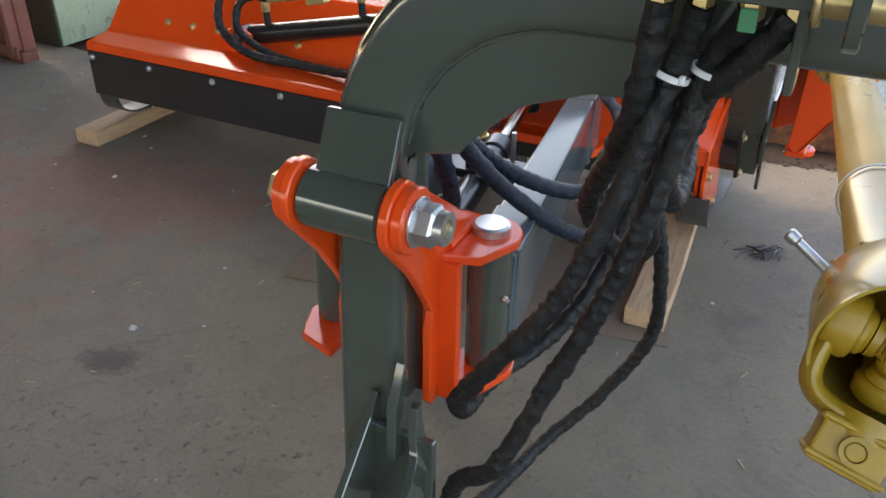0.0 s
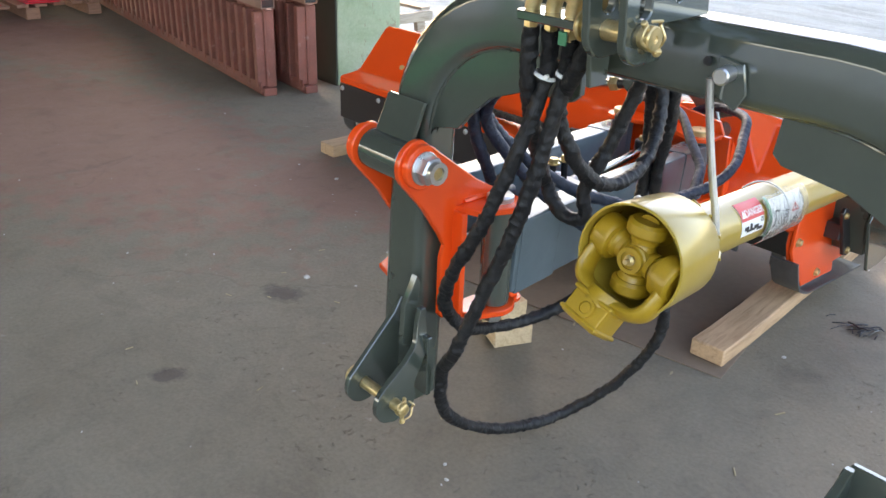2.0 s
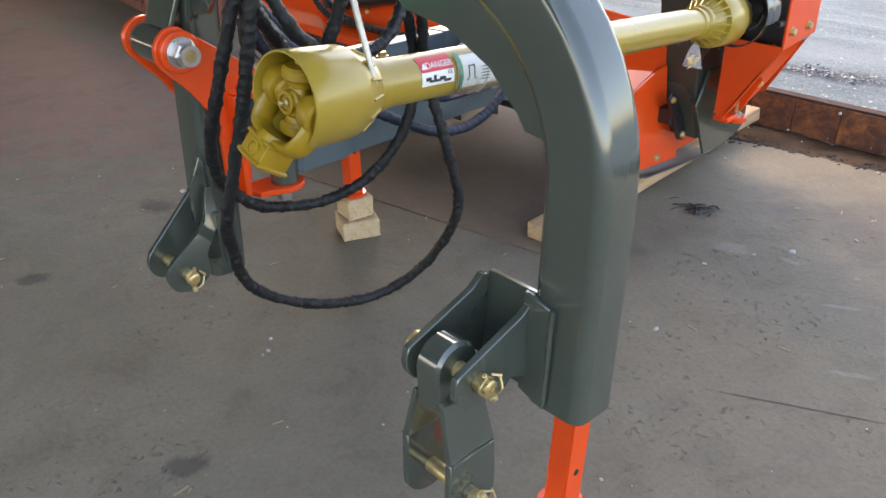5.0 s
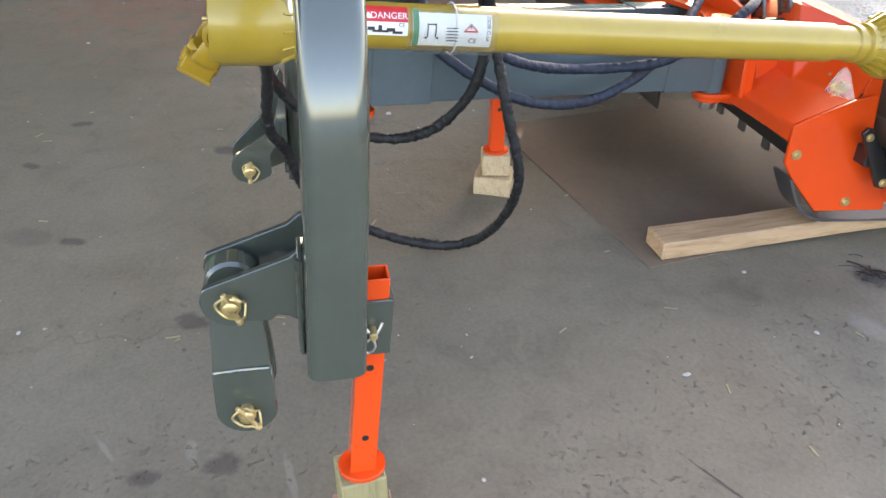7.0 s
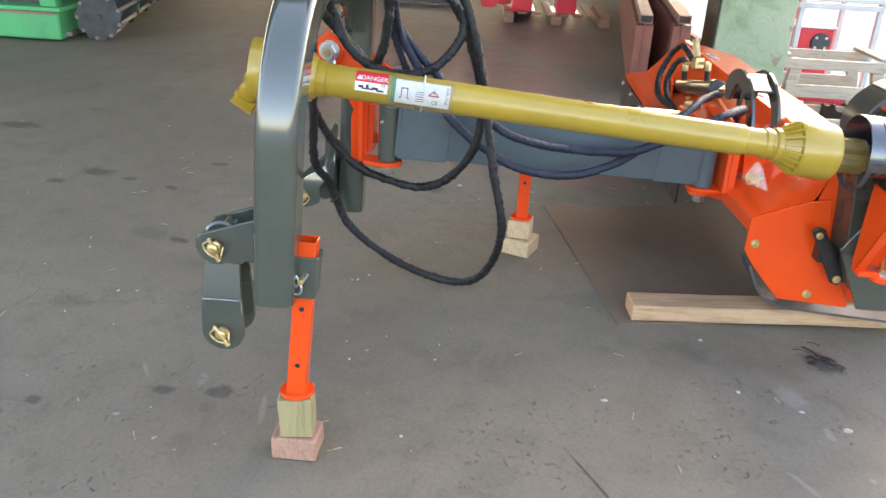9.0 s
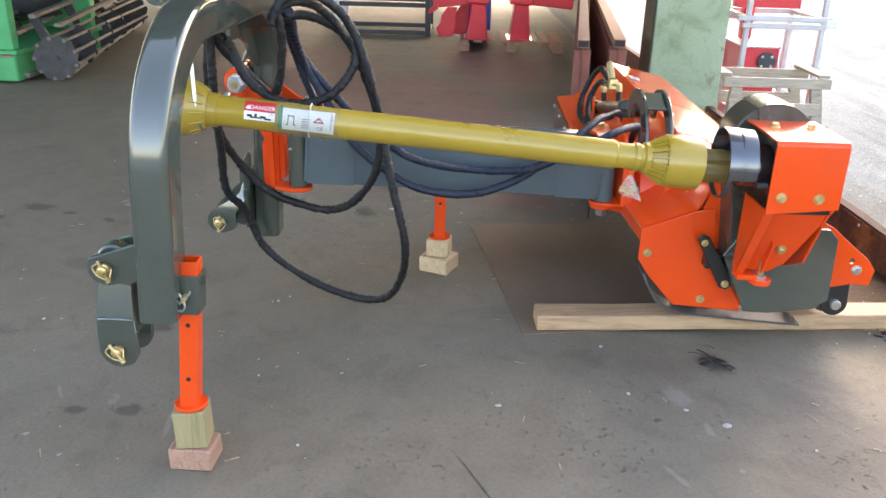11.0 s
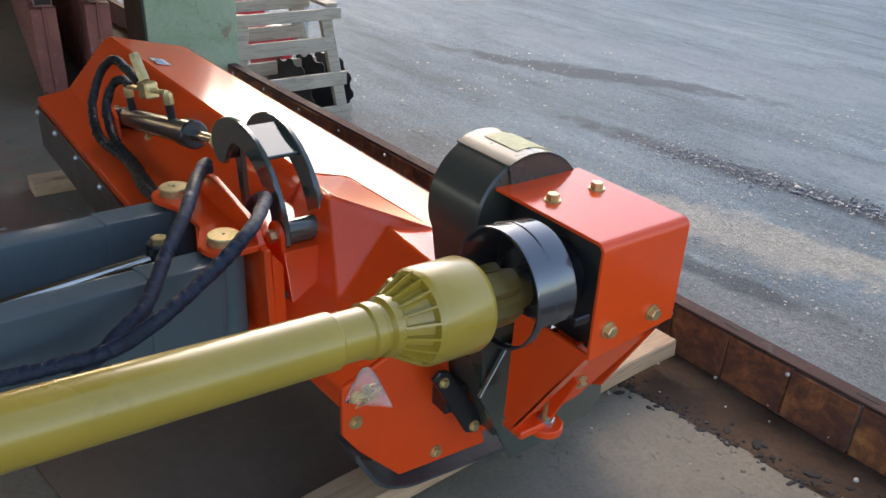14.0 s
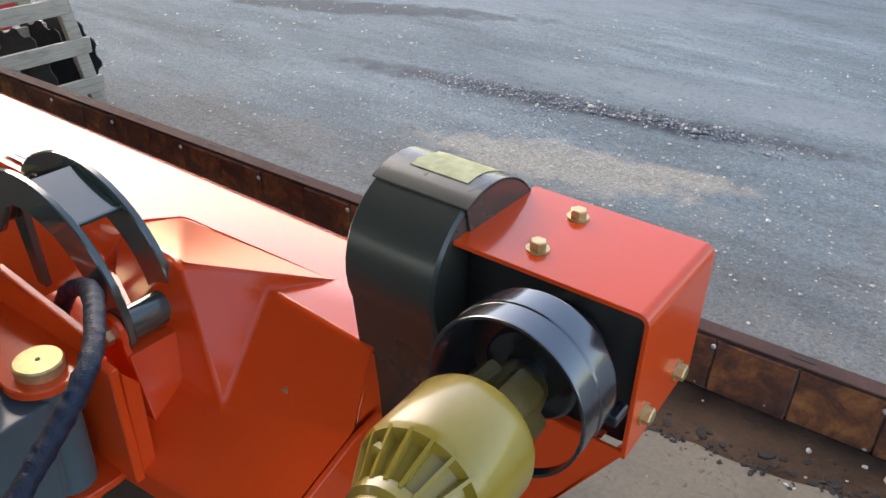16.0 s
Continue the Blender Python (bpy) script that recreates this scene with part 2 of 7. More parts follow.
def floor_material():
    m, nt, nd, ln, b = nodes_of("old_workshop_concrete")
    big = noise_tex(nt, 0.8, 6, 0.6, 0.4)
    mid = noise_tex(nt, 5.5, 7, 0.65, 0.5)
    fine = noise_tex(nt, 90, 4, 0.7)
    col = ramp(nt, big.outputs["Fac"], [(0.3, (0.182, 0.154, 0.111)), (0.7, (0.238, 0.203, 0.149))]).outputs["Color"]
    col = mixed(nt, 0.55, col, ramp(nt, mid.outputs["Fac"], [(0.25, grey(0.50)), (0.50, grey(0.95)), (0.8, grey(1.15))]).outputs["Color"], "MULTIPLY")
    col = mixed(nt, 0.5, col, ramp(nt, fine.outputs["Fac"], [(0.3, grey(0.64)), (0.6, grey(1.02))]).outputs["Color"], "MULTIPLY")
    # oil and damp spots
    oil = spot_mask(nt, [(-0.897, -1.076, 0.085, 0.05, 80), (-1.485, -1.735, 0.11, 0.055, 85), (0.726, -0.504, 0.024, 0.02, 60), (0.642, -0.216, 0.030, 0.024, 80), (0.635, -0.074, 0.040, 0.030, 80), (-0.755, -1.188, 0.045, 0.03, 80),
                         (-0.836, -0.911, 0.035, 0.02, 80), (-1.097, -0.616, 0.04, 0.025, 80), (-0.767, -0.711, 0.035, 0.02, 60), (-0.257, -0.496, 0.04, 0.02, 70), (-0.98, 0.345, 0.075, 0.05, 20), (-0.79, -0.112, 0.05, 0.035, 50), (0.167, -0.159, 0.045, 0.035, 60), (0.794, -0.568, 0.022, 0.02, 0)], wscale=26.0)
    wet = spot_mask(nt, [(0.232, -0.644, 0.07, 0.04, 80), (-1.864, -1.513, 0.07, 0.03, 80), (-2.0, 0.68, 0.06, 0.03, 10), (-2.263, -2.56, 0.14, 0.06, 85), (-0.30, -0.62, 0.10, 0.05, 60)], wscale=14.0)
    col = mixed(nt, math_node(nt, "MULTIPLY", wet, 0.30), col, (0.075, 0.065, 0.055))
    col = mixed(nt, math_node(nt, "MULTIPLY", oil, 0.60), col, (0.055, 0.045, 0.040))
    # red oxide dust where steelwork was painted
    red = spot_mask(nt, [(-3.0, 0.45, 1.7, 0.75, 5), (-1.6, 1.0, 0.6, 0.3, 10), (-5.2, 1.0, 1.5, 0.5, 5), (-4.2, -0.6, 2.2, 0.8, 5)])
    col = mixed(nt, math_node(nt, "MULTIPLY", red, 0.55), col, (0.27, 0.112, 0.085))
    # black crumbs
    blk = spot_mask(nt, [(0.268, 1.545, 0.07, 0.05, 30)], wscale=40.0)
    col = mixed(nt, math_node(nt, "MULTIPLY", blk, 0.4), col, (0.02, 0.018, 0.017))
    # pale lime spatters
    sp = noise_tex(nt, 26, 3, 0.5)
    where = noise_tex(nt, 1.7, 3, 0.5)
    pale = math_node(nt, "MULTIPLY", ramp(nt, sp.outputs["Fac"], [(0.70, grey(0)), (0.74, grey(1))]).outputs["Color"],
                     ramp(nt, where.outputs["Fac"], [(0.52, grey(0)), (0.66, grey(0.6))]).outputs["Color"])
    col = mixed(nt, pale, col, (0.42, 0.40, 0.37))
    # hairline cracks
    tc = nt.nodes.new("ShaderNodeTexCoord")
    vor = nt.nodes.new("ShaderNodeTexVoronoi")
    vor.feature = "DISTANCE_TO_EDGE"
    vor.inputs["Scale"].default_value = 0.55
    wob = noise_tex(nt, 3.0, 5, 0.6)
    vm = nt.nodes.new("ShaderNodeVectorMath")
    vm.operation = "MULTIPLY_ADD"
    ln.new(wob.outputs["Color"], vm.inputs[0])
    vm.inputs[1].default_value = (0.35, 0.35, 0)
    ln.new(tc.outputs["Object"], vm.inputs[2])
    ln.new(vm.outputs["Vector"], vor.inputs["Vector"])
    crack = ramp(nt, vor.outputs["Distance"], [(0.0, grey(1)), (0.0035, grey(0))]).outputs["Color"]
    gate = ramp(nt, big.outputs["Fac"], [(0.5, grey(0)), (0.6, grey(0.22))]).outputs["Color"]
    crk = math_node(nt, "MULTIPLY", crack, gate)
    col = mixed(nt, crk, col, (0.06, 0.05, 0.045))
    # pits and worn grit, in patches
    pit = noise_tex(nt, 34, 5, 0.7, 0.4)
    patch = ramp(nt, noise_tex(nt, 2.6, 4, 0.6, 0.5).outputs["Fac"], [(0.42, grey(0.12)), (0.62, grey(1.0))]).outputs["Color"]
    worn = ramp(nt, pit.outputs["Fac"], [(0.26, grey(0.5)), (0.40, grey(1.0)), (0.66, grey(1.0)), (0.76, grey(1.35))]).outputs["Color"]
    col = mixed(nt, math_node(nt, "MULTIPLY", patch, 0.6), col, mixed(nt, 1.0, col, worn, "MULTIPLY"))
    # grey grime along the kerb, deepened in colour to offset surplus skylight
    grime_shade = spot_mask(nt, [(0.92, 1.86, 0.52, 0.30, 8), (-1.9, 1.95, 0.8, 0.18, 5)], wscale=3.5)
    col = mixed(nt, math_node(nt, "MULTIPLY", grime_shade, 0.6), col, (0.085, 0.078, 0.072))
    # pale smears
    smear = spot_mask(nt, [(0.466, 1.395, 0.06, 0.035, 20), (0.690, 0.047, 0.065, 0.009, 8), (0.587, -0.135, 0.030, 0.014, 10), (0.557, -0.295, 0.045, 0.006, 30), (0.82, 1.31, 0.05, 0.009, 30), (0.62, 1.44, 0.03, 0.012, 0), (0.95, 1.05, 0.05, 0.010, 30), (1.2, 0.7, 0.06, 0.010, 10)], wscale=45.0)
    col = mixed(nt, math_node(nt, "MULTIPLY", smear, 0.24), col, (0.40, 0.37, 0.32))
    # thin broken skin of the screed: small steps with darker hollows
    skin = noise_tex(nt, 6.5, 9, 0.70, 0.5)
    shelf = ramp(nt, skin.outputs["Fac"], [(0.415, grey(0)), (0.430, grey(0.5)), (0.535, grey(0.5)), (0.550, grey(1))]).outputs["Color"]
    col = mixed(nt, 0.8, col, ramp(nt, skin.outputs["Fac"], [(0.36, grey(0.86)), (0.425, grey(0.93)), (0.44, grey(1.0)), (0.54, grey(1.0)), (0.555, grey(1.05))]).outputs["Color"], "MULTIPLY")
    # scored line across the slab
    score = spot_mask(nt, [(0.93, 0.866, 0.19, 0.0035, 27), (1.35, 1.13, 0.20, 0.003, 35), (1.02, 1.32, 0.10, 0.003, 60)], wscale=30.0)
    col = mixed(nt, math_node(nt, "MULTIPLY", score, 0.7), col, (0.045, 0.040, 0.036))
    ln.new(col, b.inputs["Base Color"])
    ln.new(ramp(nt, mid.outputs["Fac"], [(0.3, grey(0.62)), (0.7, grey(0.9))]).outputs["Color"], b.inputs["Roughness"])
    b.inputs["Specular IOR Level"].default_value = 0.3
    h = math_node(nt, "ADD", math_node(nt, "MULTIPLY", fine.outputs["Fac"], 0.12), math_node(nt, "MULTIPLY", mid.outputs["Fac"], 0.8))
    knob = ramp(nt, pit.outputs["Fac"], [(0.61, grey(0)), (0.68, grey(1))]).outputs["Color"]
    dent = ramp(nt, pit.outputs["Fac"], [(0.30, grey(1)), (0.37, grey(0))]).outputs["Color"]
    h = math_node(nt, "ADD", h, math_node(nt, "MULTIPLY", math_node(nt, "MULTIPLY", knob, patch), 0.5))
    h = math_node(nt, "SUBTRACT", h, math_node(nt, "MULTIPLY", math_node(nt, "MULTIPLY", dent, patch), 0.45))
    h = math_node(nt, "SUBTRACT", h, math_node(nt, "MULTIPLY", crk, 0.6))
    h = math_node(nt, "ADD", h, math_node(nt, "MULTIPLY", math_node(nt, "MULTIPLY", shelf, patch), 0.10))
    h = math_node(nt, "SUBTRACT", h, math_node(nt, "MULTIPLY", score, 0.5))
    bump_into(nt, b, h, 1.0, 0.010)
    return m


def yard_material():
    m, nt, nd, ln, b = nodes_of("yard_gravelled_asphalt")
    big = noise_tex(nt, 0.35, 6, 0.6, 0.4, (0.6, 1.6, 1))
    mid = noise_tex(nt, 2.2, 7, 0.65, 0.3, (0.6, 1.3, 1))
    grit = noise_tex(nt, 48, 5, 0.8)
    track = noise_tex(nt, 1.1, 8, 0.72, 0.5, (0.35, 2.4, 1))
    col = ramp(nt, big.outputs["Fac"], [(0.3, (0.138, 0.186, 0.218)), (0.52, (0.180, 0.234, 0.270)), (0.72, (0.228, 0.284, 0.320))]).outputs["Color"]
    brown = spot_mask(nt, [(-2.0, 3.5, 4.5, 1.0, 3), (1.8, 4.2, 2.0, 1.2, 3)], wscale=1.5)
    col = mixed(nt, math_node(nt, "MULTIPLY", brown, 0.6), col, (0.200, 0.195, 0.185))
    col = mixed(nt, 0.6, col, ramp(nt, mid.outputs["Fac"], [(0.25, grey(0.60)), (0.55, grey(1.0)), (0.8, grey(1.25))]).outputs["Color"], "MULTIPLY")
    col = mixed(nt, 0.75, col, ramp(nt, track.outputs["Fac"], [(0.32, grey(0.62)), (0.47, grey(0.95)), (0.58, grey(1.05)), (0.70, grey(1.38))]).outputs["Color"], "MULTIPLY")
    col = mixed(nt, 0.75, col, ramp(nt, grit.outputs["Fac"], [(0.30, grey(0.42)), (0.52, grey(1.0)), (0.70, grey(1.45))]).outputs["Color"], "MULTIPLY")
    damp = spot_mask(nt, [(-1.7, 5.66, 2.0, 0.16, 9), (-4.5, 6.6, 1.8, 0.22, 25), (-1.0, 4.2, 0.5, 0.10, 10)], wscale=4.0)
    col = mixed(nt, math_node(nt, "MULTIPLY", damp, 0.75), col, (0.058, 0.072, 0.088))
    pale = spot_mask(nt, [(-4.0, 8.0, 3.4, 0.7, 20), (-0.6, 6.5, 2.0, 0.35, 11)], wscale=3.0)
    col = mixed(nt, math_node(nt, "MULTIPLY", pale, 0.5), col, (0.225, 0.268, 0.310))
    # pool of sunlight, painted into the ground colour as warm pale grit
    sun_patch = spot_mask(nt, [(-1.30, 4.78, 0.85, 0.34, 14), (-0.75, 5.05, 0.5, 0.16, 14)], wscale=6.0)
    sun_patch_grit = ramp(nt, grit.outputs["Fac"], [(0.35, (0.30, 0.275, 0.22)), (0.6, (0.58, 0.53, 0.44))]).outputs["Color"]
    col = mixed(nt, math_node(nt, "MULTIPLY", sun_patch, 0.52), col, sun_patch_grit)
    stones = noise_tex(nt, 17, 6, 0.82, 0.3)
    col = mixed(nt, 0.7, col, ramp(nt, stones.outputs["Fac"], [(0.32, grey(0.45)), (0.46, grey(1.0)), (0.60, grey(1.0)), (0.70, grey(1.55))]).outputs["Color"], "MULTIPLY")
    ln.new(col, b.inputs["Base Color"])
    b.inputs["Roughness"].default_value = 0.85
    b.inputs["Specular IOR Level"].default_value = 0.25
    h = math_node(nt, "ADD", math_node(nt, "MULTIPLY", grit.outputs["Fac"], 0.7), mid.outputs["Fac"])
    h = math_node(nt, "ADD", h, math_node(nt, "MULTIPLY", stones.outputs["Fac"], 1.3))
    bump_into(nt, b, h, 1.0, 0.026)
    return m


def rust_material():
    m, nt, nd, ln, b = nodes_of("rusted_kerb_plate")
    n1 = noise_tex(nt, 9, 8, 0.72, 0.8)
    n2 = noise_tex(nt, 40, 5, 0.7, 0.4)
    # every plate takes its own stretch of the pattern
    info = nd.new("ShaderNodeObjectInfo")
    for n in (n1, n2):
        n.noise_dimensions = "4D"
        ln.new(math_node(nt, "MULTIPLY", info.outputs["Random"], 37.0), n.inputs["W"])
    col = ramp(nt, n1.outputs["Fac"], [(0.34, (0.075, 0.030, 0.020)), (0.47, (0.125, 0.046, 0.026)), (0.56, (0.24, 0.084, 0.030)), (0.70, (0.43, 0.185, 0.058))]).outputs["Color"]
    col = mixed(nt, 0.7, col, ramp(nt, n2.outputs["Fac"], [(0.3, grey(0.55)), (0.65, grey(1.1))]).outputs["Color"], "MULTIPLY")
    ln.new(col, b.inputs["Base Color"])
    b.inputs["Roughness"].default_value = 0.82
    bump_into(nt, b, n2.outputs["Fac"], 0.5, 0.003)
    return m


def pillar_material():
    m, nt, nd, ln, b = nodes_of("flaking_green_paint")
    n1 = noise_tex(nt, 3.0, 8, 0.68, 0.6)
    n2 = noise_tex(nt, 11, 6, 0.7, 0.5, (1, 1, 0.6))
    n3 = noise_tex(nt, 60, 4, 0.7)
    col = ramp(nt, n1.outputs["Fac"], [(0.3, (0.20, 0.27, 0.15)), (0.5, (0.32, 0.40, 0.26)), (0.7, (0.42, 0.48, 0.34))]).outputs["Color"]
    chip = ramp(nt, n2.outputs["Fac"], [(0.60, grey(0)), (0.65, grey(1))]).outputs["Color"]
    col = mixed(nt, math_node(nt, "MULTIPLY", chip, 0.75), col, (0.27, 0.19, 0.13))
    col = mixed(nt, 0.4, col, ramp(nt, n3.outputs["Fac"], [(0.3, grey(0.7)), (0.65, grey(1.0))]).outputs["Color"], "MULTIPLY")
    ln.new(col, b.inputs["Base Color"])
    b.inputs["Roughness"].default_value = 0.7
    bump_into(nt, b, math_node(nt, "SUBTRACT", n3.outputs["Fac"], chip), 0.3, 0.004)
    return m


def sheet_material():
    m, nt, nd, ln, b = nodes_of("brown_mill_scale_sheet")
    n1 = noise_tex(nt, 2.5, 6, 0.6, 0.5)
    n2 = noise_tex(nt, 45, 4, 0.6)
    col = ramp(nt, n1.outputs["Fac"], [(0.3, (0.118, 0.080, 0.054)), (0.7, (0.182, 0.128, 0.088))]).outputs["Color"]
    col = mixed(nt, 0.4, col, ramp(nt, n2.outputs["Fac"], [(0.3, grey(0.7)), (0.65, grey(1.0))]).outputs["Color"], "MULTIPLY")
    ln.new(col, b.inputs["Base Color"])
    ln.new(ramp(nt, n1.outputs["Fac"], [(0.3, grey(0.58)), (0.7, grey(0.78))]).outputs["Color"], b.inputs["Roughness"])
    bump_into(nt, b, n2.outputs["Fac"], 0.15, 0.002)
    return m


M_FLOOR, M_YARD, M_RUST, M_PILLAR, M_SHEET = floor_material(), yard_material(), rust_material(), pillar_material(), sheet_material()
M_DIRT = surf("damp_brown_dirt", (0.075, 0.046, 0.028), 0.8, 0, 0.35, 9, 70, 0.6, 0.008, dirt=(0.10, 0.072, 0.052), dirt_at=(0.55, 0.75), ior=1.3)
M_CONC = surf("grey_concrete_lip", (0.23, 0.21, 0.195), 0.8, 0, 0.2, 8, 80, 0.3, 0.003, dirt=(0.20, 0.17, 0.15))
M_KERBTOP = surf("brown_rusted_angle", (0.075, 0.042, 0.036), 0.85, 0, 0.3, 7, 90, 0.25, 0.001, dirt=(0.11, 0.08, 0.07), dirt_at=(0.55, 0.8), ior=1.25)
M_WALL = surf("grey_render_wall", (0.26, 0.22, 0.165), 0.85, 0, 0.15, 1.2, 40, 0.2, 0.003)
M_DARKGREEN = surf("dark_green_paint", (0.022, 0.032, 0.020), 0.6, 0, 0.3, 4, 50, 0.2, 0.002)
M_ROOF = surf("roof_sheet_underside", (0.19, 0.165, 0.13), 0.7, 0, 0.15, 1.5, 30, 0.1)
M_DARK_GRAVEL = surf("damp_dark_gravel", (0.13, 0.15, 0.18), 0.4, 0, 0.45, 40, 120, 0.2)
M_PEBBLE = surf("pale_grit", (0.46, 0.44, 0.40), 0.85, 0, 0.3, 40, 120, 0.2)
M_STRAW = surf("dry_straw", (0.38, 0.31, 0.18), 0.85, 0, 0.25, 40, 120, 0.1)


# ---- mesh helpers ----
def bm_box(c, s, bevel=0.0, m=None, seg=1, bm=None):
    out = bmesh.new()
    bmesh.ops.create_cube(out, size=1.0)
    bmesh.ops.scale(out, vec=s, verts=out.verts)
    if bevel:
        bmesh.ops.bevel(out, geom=list(out.edges), offset=bevel, segments=seg, profile=0.5, affect="EDGES", clamp_overlap=True)
    bmesh.ops.transform(out, matrix=(m if m else Matrix.Translation(c)), verts=out.verts)
    return add_to(bm, out)


def add_to(bm, other):
    if bm is None:
        return other
    me = bpy.data.meshes.new("tmp")
    other.to_mesh(me)
    other.free()
    bm.from_mesh(me)
    bpy.data.meshes.remove(me)
    return bm


def frame_from(p0, p1):
    d = Vector(p1) - Vector(p0)
    return Matrix.Translation(p0) @ d.to_track_quat("Z", "Y").to_matrix().to_4x4(), d.length


def bm_lathe(p0, p1, prof, n=24, bm=None, cap=True):
    """Turned shape on the axis p0 to p1; prof: rows of (metres along the axis, radius)."""
    m, _ = frame_from(p0, p1)
    out = bmesh.new()
    rings = []
    for z, r in prof:
        rings.append([out.verts.new((r * math.cos(2 * math.pi * k / n), r * math.sin(2 * math.pi * k / n), z)) for k in range(n)])
    for a, b in zip(rings, rings[1:]):
        for k in range(n):
            out.faces.new((a[k], a[(k + 1) % n], b[(k + 1) % n], b[k]))
    if cap:
        out.faces.new(rings[0][::-1])
        out.faces.new(rings[-1])
    bmesh.ops.transform(out, matrix=m, verts=out.verts)
    bmesh.ops.recalc_face_normals(out, faces=out.faces)
    return add_to(bm, out)


def bm_cyl(p0, p1, r, n=20, bevel=0.0, bm=None):
    L = (Vector(p1) - Vector(p0)).length
    e = min(bevel, L * 0.4, r * 0.6)
    prof = [(0, r - e), (e, r), (L - e, r), (L, r - e)] if e else [(0, r), (L, r)]
    return bm_lathe(p0, p1, prof, n, bm)


def bm_tube(p0, p1, r_out, r_in, n=32, bm=None):
    L = (Vector(p1) - Vector(p0)).length
    return bm_lathe(p0, p1, [(0, r_in), (0, r_out), (L, r_out), (L, r_in), (0, r_in)], n, bm, cap=False)


def bm_hex(p0, p1, r, bm=None):
    L = (Vector(p1) - Vector(p0)).length
    return bm_lathe(p0, p1, [(0, r), (L * 0.85, r), (L, r * 0.86)], 6, bm)


PLANES = {"x": ((0, 1, 0), (0, 0, 1), (1, 0, 0)), "y": ((1, 0, 0), (0, 0, 1), (0, -1, 0)), "z": ((1, 0, 0), (0, 1, 0), (0, 0, 1))}


def bm_plate(axis, at, poly, thick, bevel=0.0015, bm=None, holes=()):
    """Flat plate: outline poly in the two other axes, middle plane at `at`, thickness along the axis. holes: (u, v, radius) or (u, v, half_w, half_h)."""
    u, v, n = (Vector(k) for k in PLANES[axis])
    base = Vector([at if k == axis else 0 for k in "xyz"])
    out = bmesh.new()

    def ring(pts):
        vs = [out.verts.new(base + u * a + v * b) for a, b in pts]
        return [out.edges.new((p, q)) for p, q in zip(vs, vs[1:] + vs[:1])]

    if holes:
        edges = ring(poly)
        for h in holes:
            if len(h) == 3:
                a, b, r = h
                edges += ring([(a + r * math.cos(k * math.pi / 8), b + r * math.sin(k * math.pi / 8)) for k in range(16)])
            else:
                a, b, w, hh = h
                c = min(w, hh) * 0.9
                pts = []
                for sx, sy, a0 in ((1, 1, 0), (-1, 1, 90), (-1, -1, 180), (1, -1, 270)):
                    for k in range(4):
                        q = radians(a0 + k * 30)
                        pts.append((a + sx * (w - c) + c * math.cos(q), b + sy * (hh - c) + c * math.sin(q)))
                edges += ring(pts)
        bmesh.ops.triangle_fill(out, use_beauty=True, use_dissolve=False, edges=edges)
    else:
        out.faces.new([out.verts.new(base + u * a + v * b) for a, b in poly])
    faces = list(out.faces)
    r = bmesh.ops.extrude_face_region(out, geom=faces)
    moved = [g for g in r["geom"] if isinstance(g, bmesh.types.BMVert)]
    bmesh.ops.translate(out, vec=n * thick, verts=moved)
    bmesh.ops.translate(out, vec=-n * thick / 2, verts=out.verts)
    bmesh.ops.recalc_face_normals(out, faces=out.faces)
    if bevel:
        sharp = [e for e in out.edges if len(e.link_faces) == 2 and e.calc_face_angle(0) > 1.2]
        bmesh.ops.bevel(out, geom=sharp, offset=bevel, segments=1, profile=0.5, affect="EDGES", clamp_overlap=True)
    return add_to(bm, out)


def poly_solid(verts, faces, bevel=0.003):
    bm = bmesh.new()
    vs = [bm.verts.new(v) for v in verts]
    for f in faces:
        bm.faces.new([vs[k] for k in f])
    bmesh.ops.recalc_face_normals(bm, faces=bm.faces)
    if bevel:
        bmesh.ops.bevel(bm, geom=list(bm.edges), offset=bevel, segments=2, profile=0.5, affect="EDGES", clamp_overlap=True)
    return bm


def sheet_solid(verts, faces, thick=0.006, bevel=0.007):
    """Folded sheet: faces given over shared corners, thickened inwards, folds rounded."""
    bm = bmesh.new()
    vs = [bm.verts.new(v) for v in verts]
    for f in faces:
        bm.faces.new([vs[k] for k in f])
    bmesh.ops.recalc_face_normals(bm, faces=bm.faces)
    if sum((f.normal.z - f.normal.y) * f.calc_area() for f in bm.faces) < 0:
        bmesh.ops.reverse_faces(bm, faces=bm.faces)
    folds = [e for e in bm.edges if len(e.link_faces) == 2 and e.calc_face_angle(0) > 0.12]
    bmesh.ops.bevel(bm, geom=folds, offset=bevel, segments=3, profile=0.5, affect="EDGES", clamp_overlap=True)
    bmesh.ops.solidify(bm, geom=list(bm.faces), thickness=thick)
    return bm


def arc(cx, cy, r, a0, a1, n=8):
    return [(cx + r * math.cos(radians(a0 + (a1 - a0) * k / n)), cy + r * math.sin(radians(a0 + (a1 - a0) * k / n))) for k in range(n + 1)]


def smooth_path(pts, step=0.02):
    """Catmull-Rom curve through pts, about evenly stepped."""
    P = [Vector(p) for p in pts]
    P = [P[0] * 2 - P[1]] + P + [P[-1] * 2 - P[-2]]
    out = []
    for a, b, c, d in zip(P, P[1:], P[2:], P[3:]):
        n = max(2, int((c - b).length / step))
        for k in range(n):
            t = k / n
            out.append(0.5 * ((2 * b) + (c - a) * t + (2 * a - 5 * b + 4 * c - d) * t * t + (3 * b - a - 3 * c + d) * t ** 3))
    out.append(P[-2])
    return out


